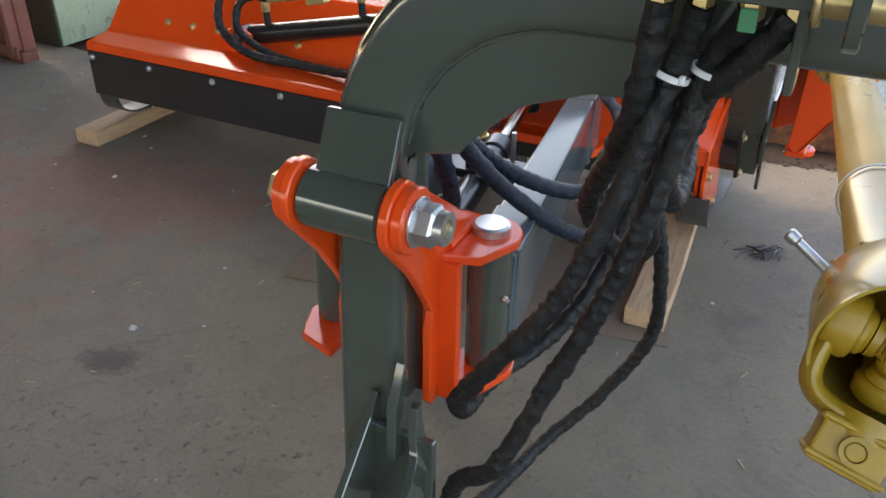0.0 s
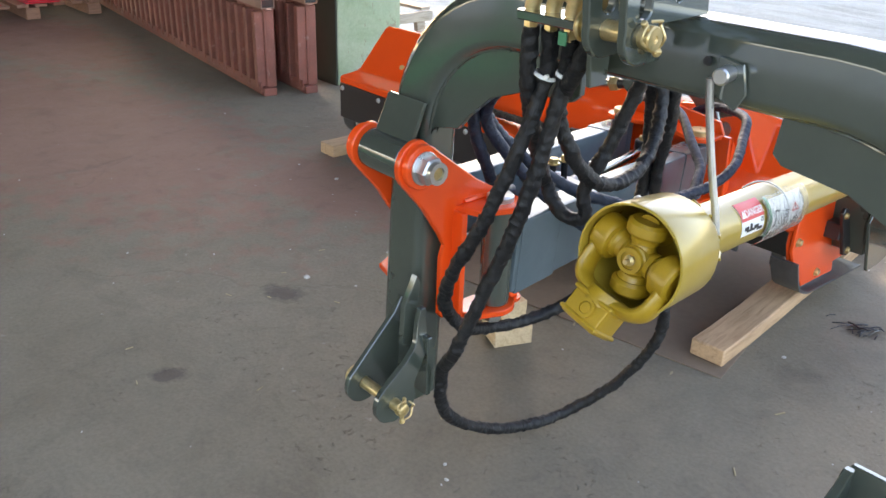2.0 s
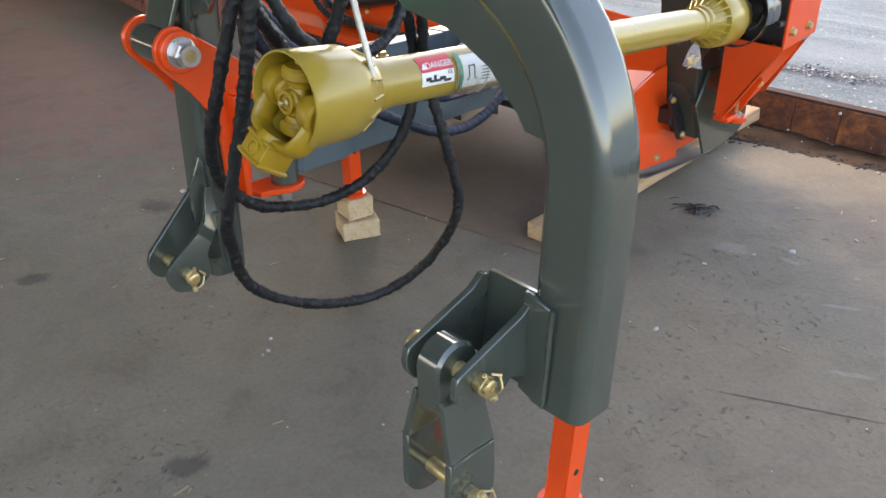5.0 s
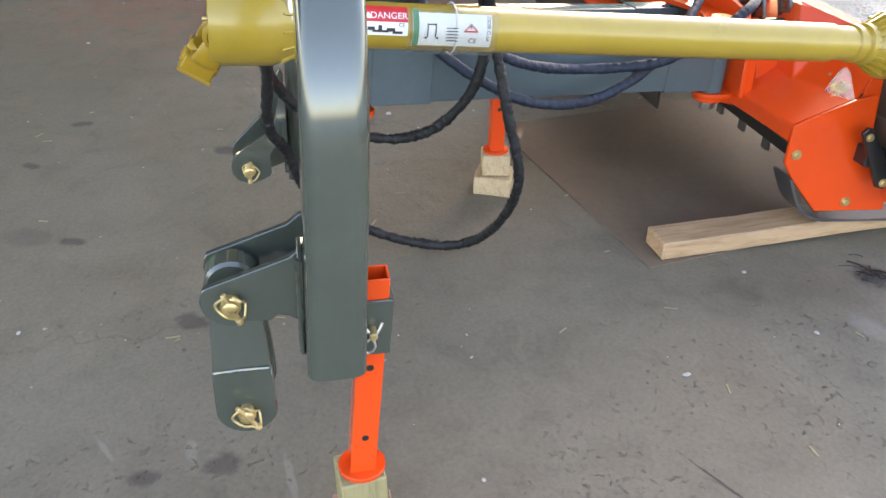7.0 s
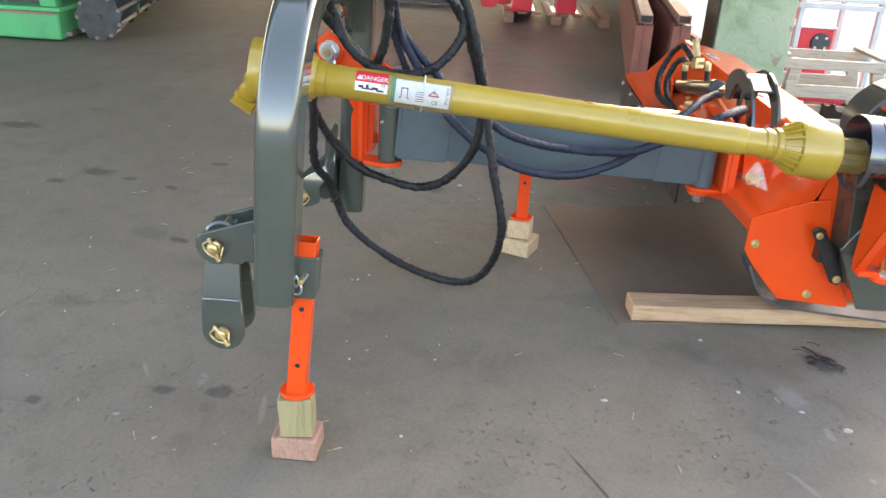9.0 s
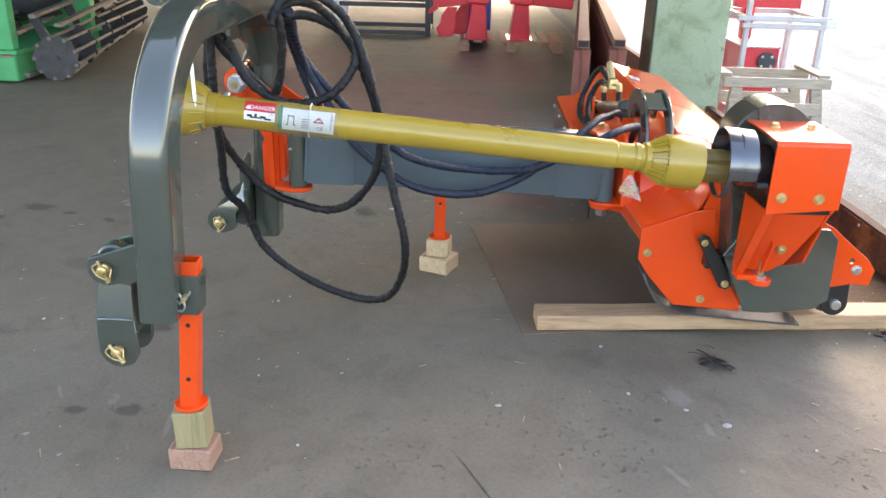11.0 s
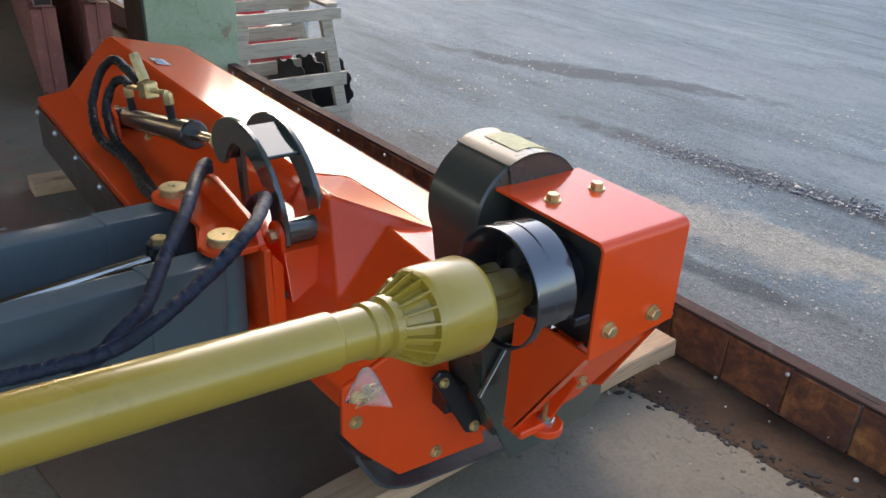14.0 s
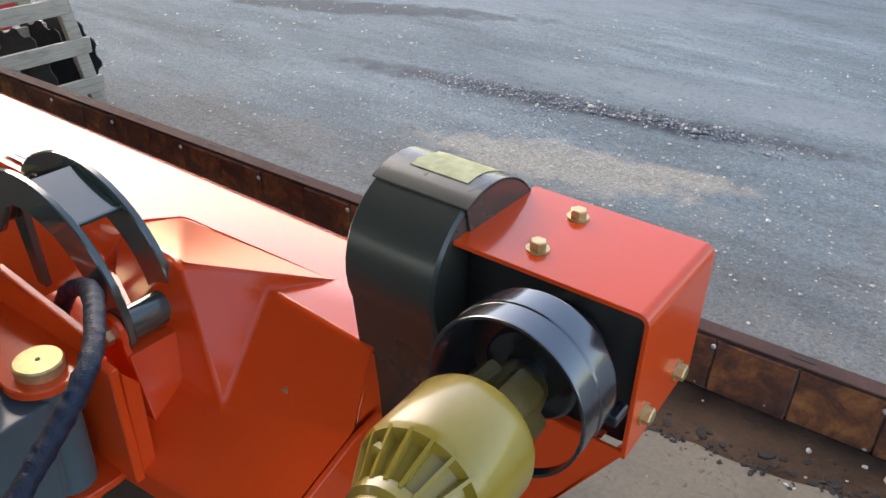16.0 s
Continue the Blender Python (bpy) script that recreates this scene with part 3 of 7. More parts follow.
def bm_sweep(pts, r, n=10, step=0.02, lump=0.0, bm=None, seed=0, ribs=0.0):
    """Round tube along a smooth path; lump: folds of a loose sleeve."""
    path = smooth_path(pts, step)
    out = bmesh.new()
    up = Vector((0.13, 0.31, 0.94))
    rings = []
    s = 0.0
    prev = None
    for i, p in enumerate(path):
        d = (path[min(i + 1, len(path) - 1)] - path[max(i - 1, 0)]).normalized()
        if prev is None:
            a = d.cross(up).normalized()
        else:
            a = (prev - d * prev.dot(d)).normalized()
        prev = a
        b = d.cross(a)
        if i:
            s += (p - path[i - 1]).length
        ring = []
        for k in range(n):
            q = 2 * math.pi * k / n
            rr = r
            if ribs:
                wob = noise.noise(Vector((s * 7, seed * 1.7, 4.0)))
                rr *= 1 + ribs * (0.6 + wob) * math.sin(2 * math.pi * s / 0.021 + 5 * wob + 0.8 * math.sin(q + seed))
            if lump:
                rr *= 1 + lump * 0.5 * noise.noise(Vector((s * 38, math.cos(q) * 1.3 + seed * 7.1, math.sin(q) * 1.3))) + lump * 0.35 * noise.noise(Vector((s * 11, seed * 3.3, 0))) + lump * 0.55 * noise.noise(Vector((s * 115, math.cos(q) * 1.1 + seed * 2.1, math.sin(q) * 1.1)))
                fold = 1 - abs(noise.noise(Vector((s * 62 + 0.5 * math.sin(q + seed + s * 9), seed * 5.7, math.cos(q) * 0.5))))
                rr *= 1 + lump * 0.9 * (fold ** 6 - 0.35)
            ring.append(out.verts.new(p + a * (rr * math.cos(q)) + b * (rr * math.sin(q))))
        rings.append(ring)
    for x, y in zip(rings, rings[1:]):
        for k in range(n):
            out.faces.new((x[k], x[(k + 1) % n], y[(k + 1) % n], y[k]))
    out.faces.new(rings[0][::-1])
    out.faces.new(rings[-1])
    bmesh.ops.recalc_face_normals(out, faces=out.faces)
    return add_to(bm, out)


def mesh_of(name, bm, mat, sharp=35):
    me = bpy.data.meshes.new(name)
    bm.to_mesh(me)
    bm.free()
    me.materials.append(mat)
    me.shade_smooth()
    me.set_sharp_from_angle(angle=radians(sharp))
    return me


def thing(name, base, label, category, group="", kind=""):
    ob = new(name)
    ob.location = base
    ob.empty_display_size = 0.05
    return tagged(ob, label, category, group, kind)


def part(name, bm, mat, parent, label=""):
    ob = new(name, mesh_of(name, bm, mat))
    ob.parent = parent
    if parent.parent is None:
        ob.location = -parent.location
    if mat in (M_ORANGE, M_FRAME, M_ARM, M_GUARD, M_YOKE, M_RING):
        flat = ob.modifiers.new("flat_faces", "WEIGHTED_NORMAL")
        flat.keep_sharp = True
    return tagged(ob, label) if label else ob


def solid(name, bm, mat, label, category, group="", kind=""):
    """A thing of one mesh, its origin at its base."""
    lo = [min(v.co[k] for v in bm.verts) for k in range(3)]
    hi = [max(v.co[k] for v in bm.verts) for k in range(3)]
    base = Vector(((lo[0] + hi[0]) / 2, (lo[1] + hi[1]) / 2, lo[2]))
    bmesh.ops.translate(bm, vec=-base, verts=bm.verts)
    ob = new(name, mesh_of(name, bm, mat))
    ob.location = base
    return tagged(ob, label, category, group, kind)


def child_piece(name, mesh, parent, m):
    """A repeated piece on shared mesh data."""
    ob = new(name, mesh)
    ob.parent = parent
    ob.matrix_basis = Matrix.Translation(-parent.location if parent.parent is None else (0, 0, 0)) @ m
    return ob


def bolt(parent, p, n, r=0.010, h=0.009, mat=None, washer=True, name="bolt", shank=0.0):
    """Hexagon head with washer at p, standing out along n."""
    p, n = Vector(p), Vector(n).normalized()
    bm = bm_hex(p + n * 0.002, p + n * (0.002 + h), r)
    if washer:
        bm_lathe(p - n * 0.001, p + n * 0.0025, [(0, r * 1.3), (0.0035, r * 1.3)], 18, bm)
    if shank:
        bm_lathe(p + n * h, p + n * (h + shank), [(0, r * 0.55), (shank, r * 0.5)], 12, bm)
    return part(name, bm, mat or M_BRASS, parent)


# ---- large structure ----
KERB_A, KERB_S = 2.425, 0.028          # inner top line of the kerb: y = KERB_A + KERB_S * x
YARD_Z = -0.77


def kerb_y(x):
    return KERB_A + KERB_S * x


def floor_edge(x):
    """Broken edge of the concrete towards the dirt gutter."""
    return 2.15 + 0.16 * max(-1.2, min(0.75, x)) + 0.025 * noise.noise(Vector((x * 5.0, 2.3, 0))) + 0.012 * noise.noise(Vector((x * 23.0, 7.3, 0)))


def build_floor():
    bm = bmesh.new()
    xs = [-12 + 0.06 * k for k in range(301)]
    top_b, top_f, low_b = [], [], []
    for x in xs:
        top_f.append(bm.verts.new((x, -8.0, 0)))
        top_b.append(bm.verts.new((x, floor_edge(x), 0)))
        low_b.append(bm.verts.new((x, floor_edge(x) + 0.01, -0.10)))
    for k in range(len(xs) - 1):
        bm.faces.new((top_f[k], top_f[k + 1], top_b[k + 1], top_b[k]))
        bm.faces.new((top_b[k], top_b[k + 1], low_b[k + 1], low_b[k]))
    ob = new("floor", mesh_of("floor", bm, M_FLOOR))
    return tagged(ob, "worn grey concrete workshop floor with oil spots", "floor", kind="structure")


build_floor()

# platform body under the floor, down to the yard
bm = bm_box((-3, -2.8, -0.46), (18, 10.4, 0.60))
tagged(new("platform_base", mesh_of("platform_base", bm, M_CONC)), "concrete body of the loading platform", "platform", kind="structure")


def build_gutter():
    """Strip of dirt between the broken floor edge and the kerb plates."""
    bm = bmesh.new()
    rows = []
    for i in range(241):
        x = -6 + 0.05 * i
        row = []
        y0, y1 = floor_edge(x) - 0.03, kerb_y(x) + 0.01
        for j in range(9):
            y = y0 + (y1 - y0) * j / 8
            z = -0.022 + 0.012 * noise.noise(Vector((x * 9, y * 9, 1.0))) + 0.010 * noise.noise(Vector((x * 31, y * 31, 4.0)))
            row.append(bm.verts.new((x, y, z)))
        rows.append(row)
    for a, b in zip(rows, rows[1:]):
        for j in range(8):
            bm.faces.new((a[j], b[j], b[j + 1], a[j + 1]))
    ob = new("gutter_dirt", mesh_of("gutter_dirt", bm, M_DIRT))
    return tagged(ob, "damp brown dirt strip along the kerb", "dirt", kind="structure")


build_gutter()


def build_kerb():
    """Concrete lip with rusted steel plates screwed to its inner face."""
    bm = bmesh.new()
    m = Matrix.Translation((-3.0, kerb_y(-3.0) + 0.026, -0.324)) @ Matrix.Rotation(math.atan(KERB_S), 4, "Z")
    bm_box(None, (18.0, 0.040, 0.88), 0.006, m, 2, bm)
    ob = new("kerb", mesh_of("kerb", bm, M_CONC))
    tagged(ob, "raised concrete kerb faced with rusted steel plates", "kerb", kind="structure")
    plate = mesh_of("kerb_plate", bm_box((0, 0, 0), (0.172, 0.010, 0.135), 0.003), M_RUST)
    screw = mesh_of("screw", bm_lathe((0, 0, 0), (0, -1, 0), [(0, 0.0065), (0.003, 0.006), (0.005, 0.003)], 10), M_ALU)
    rng = random.Random(4)
    turn = Matrix.Rotation(math.atan(KERB_S), 4, "Z")
    for k in range(-24, 14):
        x = 0.045 + 0.175 * k
        y = kerb_y(x)
        tilt = Matrix.Rotation(radians(rng.uniform(-2.5, 1.0)), 4, "X")
        child_piece("kerb_plate", plate, ob, Matrix.Translation((x, y + rng.uniform(-0.004, 0.002), 0.048)) @ turn @ tilt)
        if k % 2:
            child_piece("screw", screw, ob, Matrix.Translation((x + 0.085, y - 0.007, 0.098 + rng.uniform(-0.004, 0.004))))
    top = Matrix.Translation((-3.0, kerb_y(-3.0) + 0.022, 0.122)) @ turn
    part("kerb_angle", bm_box(None, (18.0, 0.046, 0.008), 0.002, top), M_KERBTOP, ob, "brown rusted steel angle on the kerb")
    slot = mesh_of("slot", bm_box((0, 0, 0), (0.050, 0.009, 0.0012), 0.0), M_CLOD)
    for k in range(-9, 5):
        x = 0.12 + 0.36 * k
        child_piece("slot", slot, ob, Matrix.Translation((x, kerb_y(x) + 0.024, 0.1268)) @ turn)
    return ob


build_kerb()


def build_yard():
    bm = bmesh.new()
    rows = []
    xs = [-400, -120, -50] + [-30 + 0.5 * k for k in range(97)] + [50, 120, 400]
    ys = [-400, -120, -40, -10, 1.5] + [2.0 + 0.4 * k for k in range(70)] + [60, 130, 400]
    for x in xs:
        row = []
        for y in ys:
            z = YARD_Z
            if y > 2.5:
                z += 0.03 * noise.noise(Vector((x * 0.5, y * 0.9, 0))) + 0.012 * noise.noise(Vector((x * 1.7, y * 2.5, 5)))
            row.append(bm.verts.new((x, y, z)))
        rows.append(row)
    for a, b in zip(rows, rows[1:]):
        for j in range(len(ys) - 1):
            bm.faces.new((a[j], b[j], b[j + 1], a[j + 1]))
    ob = new("ground", mesh_of("ground", bm, M_YARD))
    return tagged(ob, "grey gravelled asphalt yard with damp streaks", "yard", kind="structure")


build_yard()

# pillar of the open-sided hall; unseen roof and upper walls sized to shape daylight
bm = bm_box((-3.07, 2.18, 1.95), (0.30, 0.46, 3.9), 0.012, None, 2)
tagged(new("pillar", mesh_of("pillar", bm, M_PILLAR)), "concrete pillar in flaking pale green paint", "pillar", kind="structure")
# roof stays out of view; its right edge stops short to admit skylight
bm = bm_box((-5.75, -2.6, 4.0), (12.5, 10.8, 0.20))
tagged(new("ceiling", mesh_of("ceiling", bm, M_ROOF)), "grey roof underside of the open hall, unseen, its edge set to shape daylight", "ceiling", kind="structure")
# unseen rear wall, added high up so daylight enters beneath it
bm = bm_box((-5.75, -8.1, 3.20), (12.5, 0.20, 1.40))
tagged(new("wall_back", mesh_of("wall_back", bm, M_WALL)), "unseen plain grey wall, left open below to let rear daylight in", "wall", kind="structure")
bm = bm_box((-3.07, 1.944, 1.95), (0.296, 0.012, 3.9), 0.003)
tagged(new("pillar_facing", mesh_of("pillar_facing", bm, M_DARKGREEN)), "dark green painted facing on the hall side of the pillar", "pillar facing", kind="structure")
bm = bm_box((-9.60, 2.22, 1.95), (4.8, 0.16, 3.9))
tagged(new("wall_corner", mesh_of("wall_corner", bm, M_WALL)), "plain grey wall closing the far bay of the hall", "wall", kind="structure")
# unseen wall, added to block sky glow from the left part of the floor
bm = bm_box((-5.20, 2.42, 2.65), (3.9, 0.16, 2.5))
tagged(new("wall_front", mesh_of("wall_front", bm, M_WALL)), "unseen plain wall beyond the pillar, added to dim the left floor", "wall", kind="structure")
# unseen end wall; the gap below it meters daylight on the far floor
bm = bm_box((-12.1, -2.8, 2.5), (0.20, 10.4, 2.8))
tagged(new("wall_side", mesh_of("wall_side", bm, M_WALL)), "unseen plain grey end wall, its lower edge set to limit daylight", "wall", kind="structure")


# ---- the flail mower: hitch frame, arms, mower body ----
LEAN = 0.045                      # the hitch leans back by this much per metre of height


def leaned(bm):
    for v in bm.verts:
        v.co.y += LEAN * v.co.z
    return bm


mower = thing("flail_mower", (-0.6, 0.9, 0.0), "orange and grey offset flail mower on wooden packing", "mower")


def arch_tube():
    """Rounded square tube bent to an upside-down U; legs at different heights."""
    w, d, r = 0.098, 0.082, 0.019
    sec = []
    for sx, sy, a0 in ((1, 1, 0), (-1, 1, 90), (-1, -1, 180), (1, -1, 270)):
        for k in range(5):
            q = radians(a0 + k * 22.5)
            sec.append((sx * (w / 2 - r) + r * math.cos(q), sy * (d / 2 - r) + r * math.sin(q)))
    R, R2 = 0.224, 0.282
    xl, xr, zt = -0.133, 0.856, 0.997
    path = [(xl, 0.22, 90), (xl, zt - R, 90)]
    for k in range(1, 13):
        q = 180 - 90 * k / 12
        path.append((xl + R + R * math.cos(radians(q)), zt - R + R * math.sin(radians(q)), q - 90))
    for k in range(0, 13):
        q = 90 - 90 * k / 12
        path.append((xr - R2 + R2 * math.cos(radians(q)), zt - R2 + R2 * math.sin(radians(q)), q - 90))
    path.append((xr, 0.40, -90))
    bm = bmesh.new()
    rings = []
    for x, z, a in path:
        n = (-math.sin(radians(a)), math.cos(radians(a)))
        rings.append([bm.verts.new((x + n[0] * u, 0.119 + v, z + n[1] * u)) for u, v in sec])
    for a, b in zip(rings, rings[1:]):
        for k in range(len(sec)):
            bm.faces.new((a[k], a[(k + 1) % len(sec)], b[(k + 1) % len(sec)], b[k]))
    bm.faces.new(rings[0])
    bm.faces.new(rings[-1][::-1])
    bmesh.ops.recalc_face_normals(bm, faces=bm.faces)
    return leaned(bm)


hitch = part("hitch_frame", arch_tube(), M_FRAME, mower, "dark grey bent square tube hitch frame")


def linch_pin(x, y, z, turn, parent):
    """Small cross pin through a hitch pin's end, held by a bent wire that snaps round the end."""
    c, s = math.cos(radians(turn)), math.sin(radians(turn))
    spin = lambda u, v: (y + u * c - v * s, z + u * s + v * c)
    stem = part("linch_pin", bm_cyl((x, *spin(-0.008, 0.024)), (x, *spin(0.010, -0.023)), 0.0040, 12, 0.001), M_BRASS, parent, "yellow zinc linch pin")
    part("stem_head", bm_cyl((x, *spin(0.0090, -0.0190)), (x + 0.001, *spin(0.0120, -0.0265)), 0.0055, 12, 0.0015), M_BRASS, stem)
    wire = [(-0.006, 0.020), (-0.017, 0.014), (-0.019, 0.005), (-0.008, -0.009), (0.005, -0.018), (0.010, -0.021), (0.015, -0.019), (0.019, -0.008), (0.021, 0.008), (0.016, 0.015), (0.006, 0.018)]
    part("wire_clip", bm_sweep([(x + 0.004 + 0.004 * math.sin(3 * k), *spin(u, v)) for k, (u, v) in enumerate(wire)], 0.0019, 8, 0.005), M_BRASS, stem)


def hitch_details():
    R_in = 0.178
    # corner gussets
    c = (0.856 - 0.282, 0.997 - 0.282)
    poly = [(0.525, 0.955), (0.522, 0.905), (0.536, 0.893), (0.62, 0.882), (0.70, 0.845), (0.752, 0.796), (0.765, 0.778), (0.804, 0.774)] + arc(c[0], c[1], 0.236, 15, 90, 8)
    part("gusset", leaned(bm_plate("y", 0.098, poly, 0.012)), M_FRAME, hitch)
    c = (-0.133 + 0.224, 0.997 - 0.224)
    poly = [(-0.09, 0.775), (-0.075, 0.79), (-0.02, 0.80), (0.0, 0.825), (0.05, 0.868), (0.12, 0.893), (0.21, 0.897), (0.225, 0.91), (0.225, 0.955)] + arc(c[0], c[1], R_in, 90, 180, 8)
    part("gusset", leaned(bm_plate("y", 0.098, poly, 0.012)), M_FRAME, hitch)
    # weld beads along the gussets
    for cx, cz, rr, a0, a1 in ((0.574, 0.715, 0.236, 14, 88), (0.091, 0.773, R_in, 92, 176)):
        pts = [(x, 0.0905 + LEAN * z, z) for x, z in arc(cx, cz, rr, a0, a1, 14)]
        part("weld_bead", bm_sweep(pts, 0.004, 6, 0.008, 0.35), M_FRAME, hitch)
    # pressed mark on the front face
    part("raised_boss", leaned(bm_cyl((0.662, 0.074, 0.960), (0.662, 0.080, 0.960), 0.012, 16, 0.002)), M_FRAME, hitch)
    # pad plate over the left leg
    pad = bm_box(None, (0.100, 0.012, 0.086), 0.005, Matrix.Translation((-0.128, 0.092, 0.796)) @ Matrix.Rotation(radians(-24), 4, "X"), 2)
    part("pad_plate", pad, M_FRAME, hitch)
    # cross boss behind which the pivot bolt runs
    part("pivot_tube", bm_cyl((-0.186, 0.078, 0.733), (-0.078, 0.078, 0.733), 0.038, 28, 0.003), M_FRAME, hitch)
    # top link plates with slots
    for x in (0.336, 0.388):
        poly = arc(0.018, 1.034, 0.034, 170, 280, 8) + [(0.06, 1.002), (0.06, 1.045), (0.155, 1.048), (0.150, 1.075), (0.112, 1.125), (0.09, 1.165), (-0.005, 1.165), (-0.030, 1.14)]
        part("top_link_plate", bm_plate("x", x, poly, 0.012, holes=((0.018, 1.085, 0.012, 0.032), (0.085, 1.09, 0.010, 0.022))), M_FRAME, hitch)
    part("top_link_pin", bm_cyl((0.310, 0.018, 1.034), (0.406, 0.018, 1.034), 0.0128, 20, 0.002), M_BRASS, hitch, "yellow zinc top link pin")
    part("pin_head", bm_lathe((0.400, 0.018, 1.034), (0.5, 0.018, 1.034), [(0, 0.0150), (0.010, 0.0150), (0.012, 0.0135), (0.0121, 0.005), (0.010, 0.004)], 24), M_BRASS, hitch)
    part("pin_collar", bm_cyl((0.306, 0.018, 1.034), (0.313, 0.018, 1.034), 0.0200, 24, 0.002), M_BRASS, hitch)
    linch_pin(0.4035, 0.018, 1.034, 20, hitch)
    # hanger bolt with nib plate
    part("hanger_plate", leaned(bm_plate("y", 0.073, [(0.438, 0.965), (0.472, 0.948), (0.484, 0.970), (0.474, 1.005), (0.440, 1.010)], 0.005)), M_FRAME, hitch)
    part("hanger_bolt", bm_cyl((0.456, 0.122, 0.992), (0.462, 0.086, 0.992), 0.0105, 18, 0.002), M_ZINC, hitch)
    # holes seen as dark discs
    part("bore", bm_cyl((0.425, 0.118, 1.0), (0.425, 0.1165, 1.0), 0.006, 14), M_BLACK, hitch)
    # hose coupling bracket
    part("coupling_bracket", bm_plate("z", 1.028, [(0.176, 0.040), (0.186, 0.030), (0.30, 0.026), (0.324, 0.03), (0.324, 0.088), (0.185, 0.092), (0.176, 0.08)], 0.012), M_FRAME, hitch)
    part("bracket_leg", bm_plate("x", 0.30, [(0.05, 0.95), (0.085, 0.95), (0.085, 1.022), (0.04, 1.022)], 0.008), M_FRAME, hitch)
    for x, y in ((0.190, 0.055), (0.222, 0.060), (0.262, 0.052), (0.293, 0.058)):
        prof = [(0, 0.011), (0.018, 0.011), (0.018, 0.014), (0.036, 0.014), (0.038, 0.010), (0.052, 0.010), (0.054, 0.012), (0.066, 0.012), (0.068, 0.008), (0.085, 0.008)]
        part("hose_coupling", bm_lathe((x, y, 1.034), (x + 0.03, y, 1.2), prof, 14), M_BRASS, hitch)
        part("coupling_nut", bm_hex((x, y, 1.003), (x, y, 1.022), 0.0100), M_BRASS, hitch)


hitch_details()


def flared_lug(zc):
    """Waisted plate that leans in to the leg above and ends broad and round below."""
    bm = bmesh.new()
    rows = []
    for k in range(25):
        u = k / 24
        z = zc - 0.042 + 0.202 * u
        if z < zc + 0.015:
            front = -math.sqrt(max(0.0, 0.042 ** 2 - (z - zc) ** 2))
        else:
            q = min(1.0, (z - zc - 0.015) / 0.085)
            front = -0.039 + 0.101 * (q * q * (3 - 2 * q)) + 0.020 * max(0.0, (u - 0.62) / 0.38)
        back = 0.050 + 0.045 * max(0.0, min(1.0, (u - 0.35) / 0.3)) - 0.046 * max(0.0, 1 - u / 0.12) ** 2
        q = max(0.0, min(1.0, (z - zc - 0.020) / 0.130))
        x = -0.030 - 0.024 * (q * q * (3 - 2 * q))
        rows.append([bm.verts.new((x + dx, front + (back - front) * j / 4, z)) for dx in (-0.006, 0.006) for j in range(5)])
    for a, b in zip(rows, rows[1:]):
        for j in range(4):
            bm.faces.new((a[j], a[j + 1], b[j + 1], b[j]))
            bm.faces.new((a[j + 5], b[j + 5], b[j + 6], a[j + 6]))
        bm.faces.new((a[0], b[0], b[5], a[5]))
        bm.faces.new((a[4], a[9], b[9], b[4]))
    for r in (rows[0], rows[-1]):
        for j in range(4):
            bm.faces.new((r[j], r[j + 1], r[j + 6], r[j + 5]))
    bmesh.ops.recalc_face_normals(bm, faces=bm.faces)
    edge = [e for e in bm.edges if len(e.link_faces) == 2 and e.calc_face_angle(0) > 0.9]
    bmesh.ops.bevel(bm, geom=edge, offset=0.0015, segments=1, profile=0.5, affect="EDGES", clamp_overlap=True)
    return bm


def clevis(side):
    """Lower link lugs: two rounded plates with a pin and its linch pin."""
    if side == "left":
        zc, xs, pin = 0.292, (-0.118, -0.030), (-0.150, 0.002)
    else:
        zc, xs, pin = 0.483, (0.712, 0.806), (0.690, 0.830)
    for x in xs:
        poly = arc(0.0, zc, 0.042, 150, 300, 10) + ([(0.048, zc - 0.046), (0.092, zc - 0.030), (0.102, zc + 0.14), (0.090, zc + 0.160), (0.072, zc + 0.130), (-0.034, zc + 0.026)] if side == "left"
                                                           else [(0.050, zc - 0.040), (0.062, zc - 0.030), (0.078, zc - 0.034), (0.112, zc - 0.062), (0.116, zc + 0.076), (0.104, zc + 0.078), (0.084, zc + 0.062), (-0.030, zc + 0.024)])
        near_left = side == "left" and x > -0.1
        part("lower_lug", flared_lug(zc) if near_left else bm_plate("x", x, poly, 0.012, holes=((0.0, zc, 0.0125),)), M_FRAME, hitch)
    part("lower_pin", bm_cyl((pin[0], 0, zc), (pin[1], 0, zc), 0.012, 20, 0.002), M_BRASS, hitch, "yellow zinc hitch pin")
    part("pin_head", bm_lathe((pin[0] - 0.004, 0, zc), (pin[1], 0, zc), [(0, 0.014), (0.003, 0.019), (0.010, 0.019), (0.012, 0.012)], 20), M_BRASS, hitch)
    part("pin_end", bm_lathe((pin[1] - 0.006, 0, zc), (pin[1] + 0.1, 0, zc), [(0, 0.0145), (0.002, 0.0145), (0.003, 0.0118), (0.010, 0.0118), (0.012, 0.009), (0.0121, 0.004), (0.009, 0.003)], 20), M_BRASS, hitch)
    linch_pin(pin[1] - 0.001, 0.0, zc, 0 if side == "right" else -28, hitch)


clevis("left")
clevis("right")

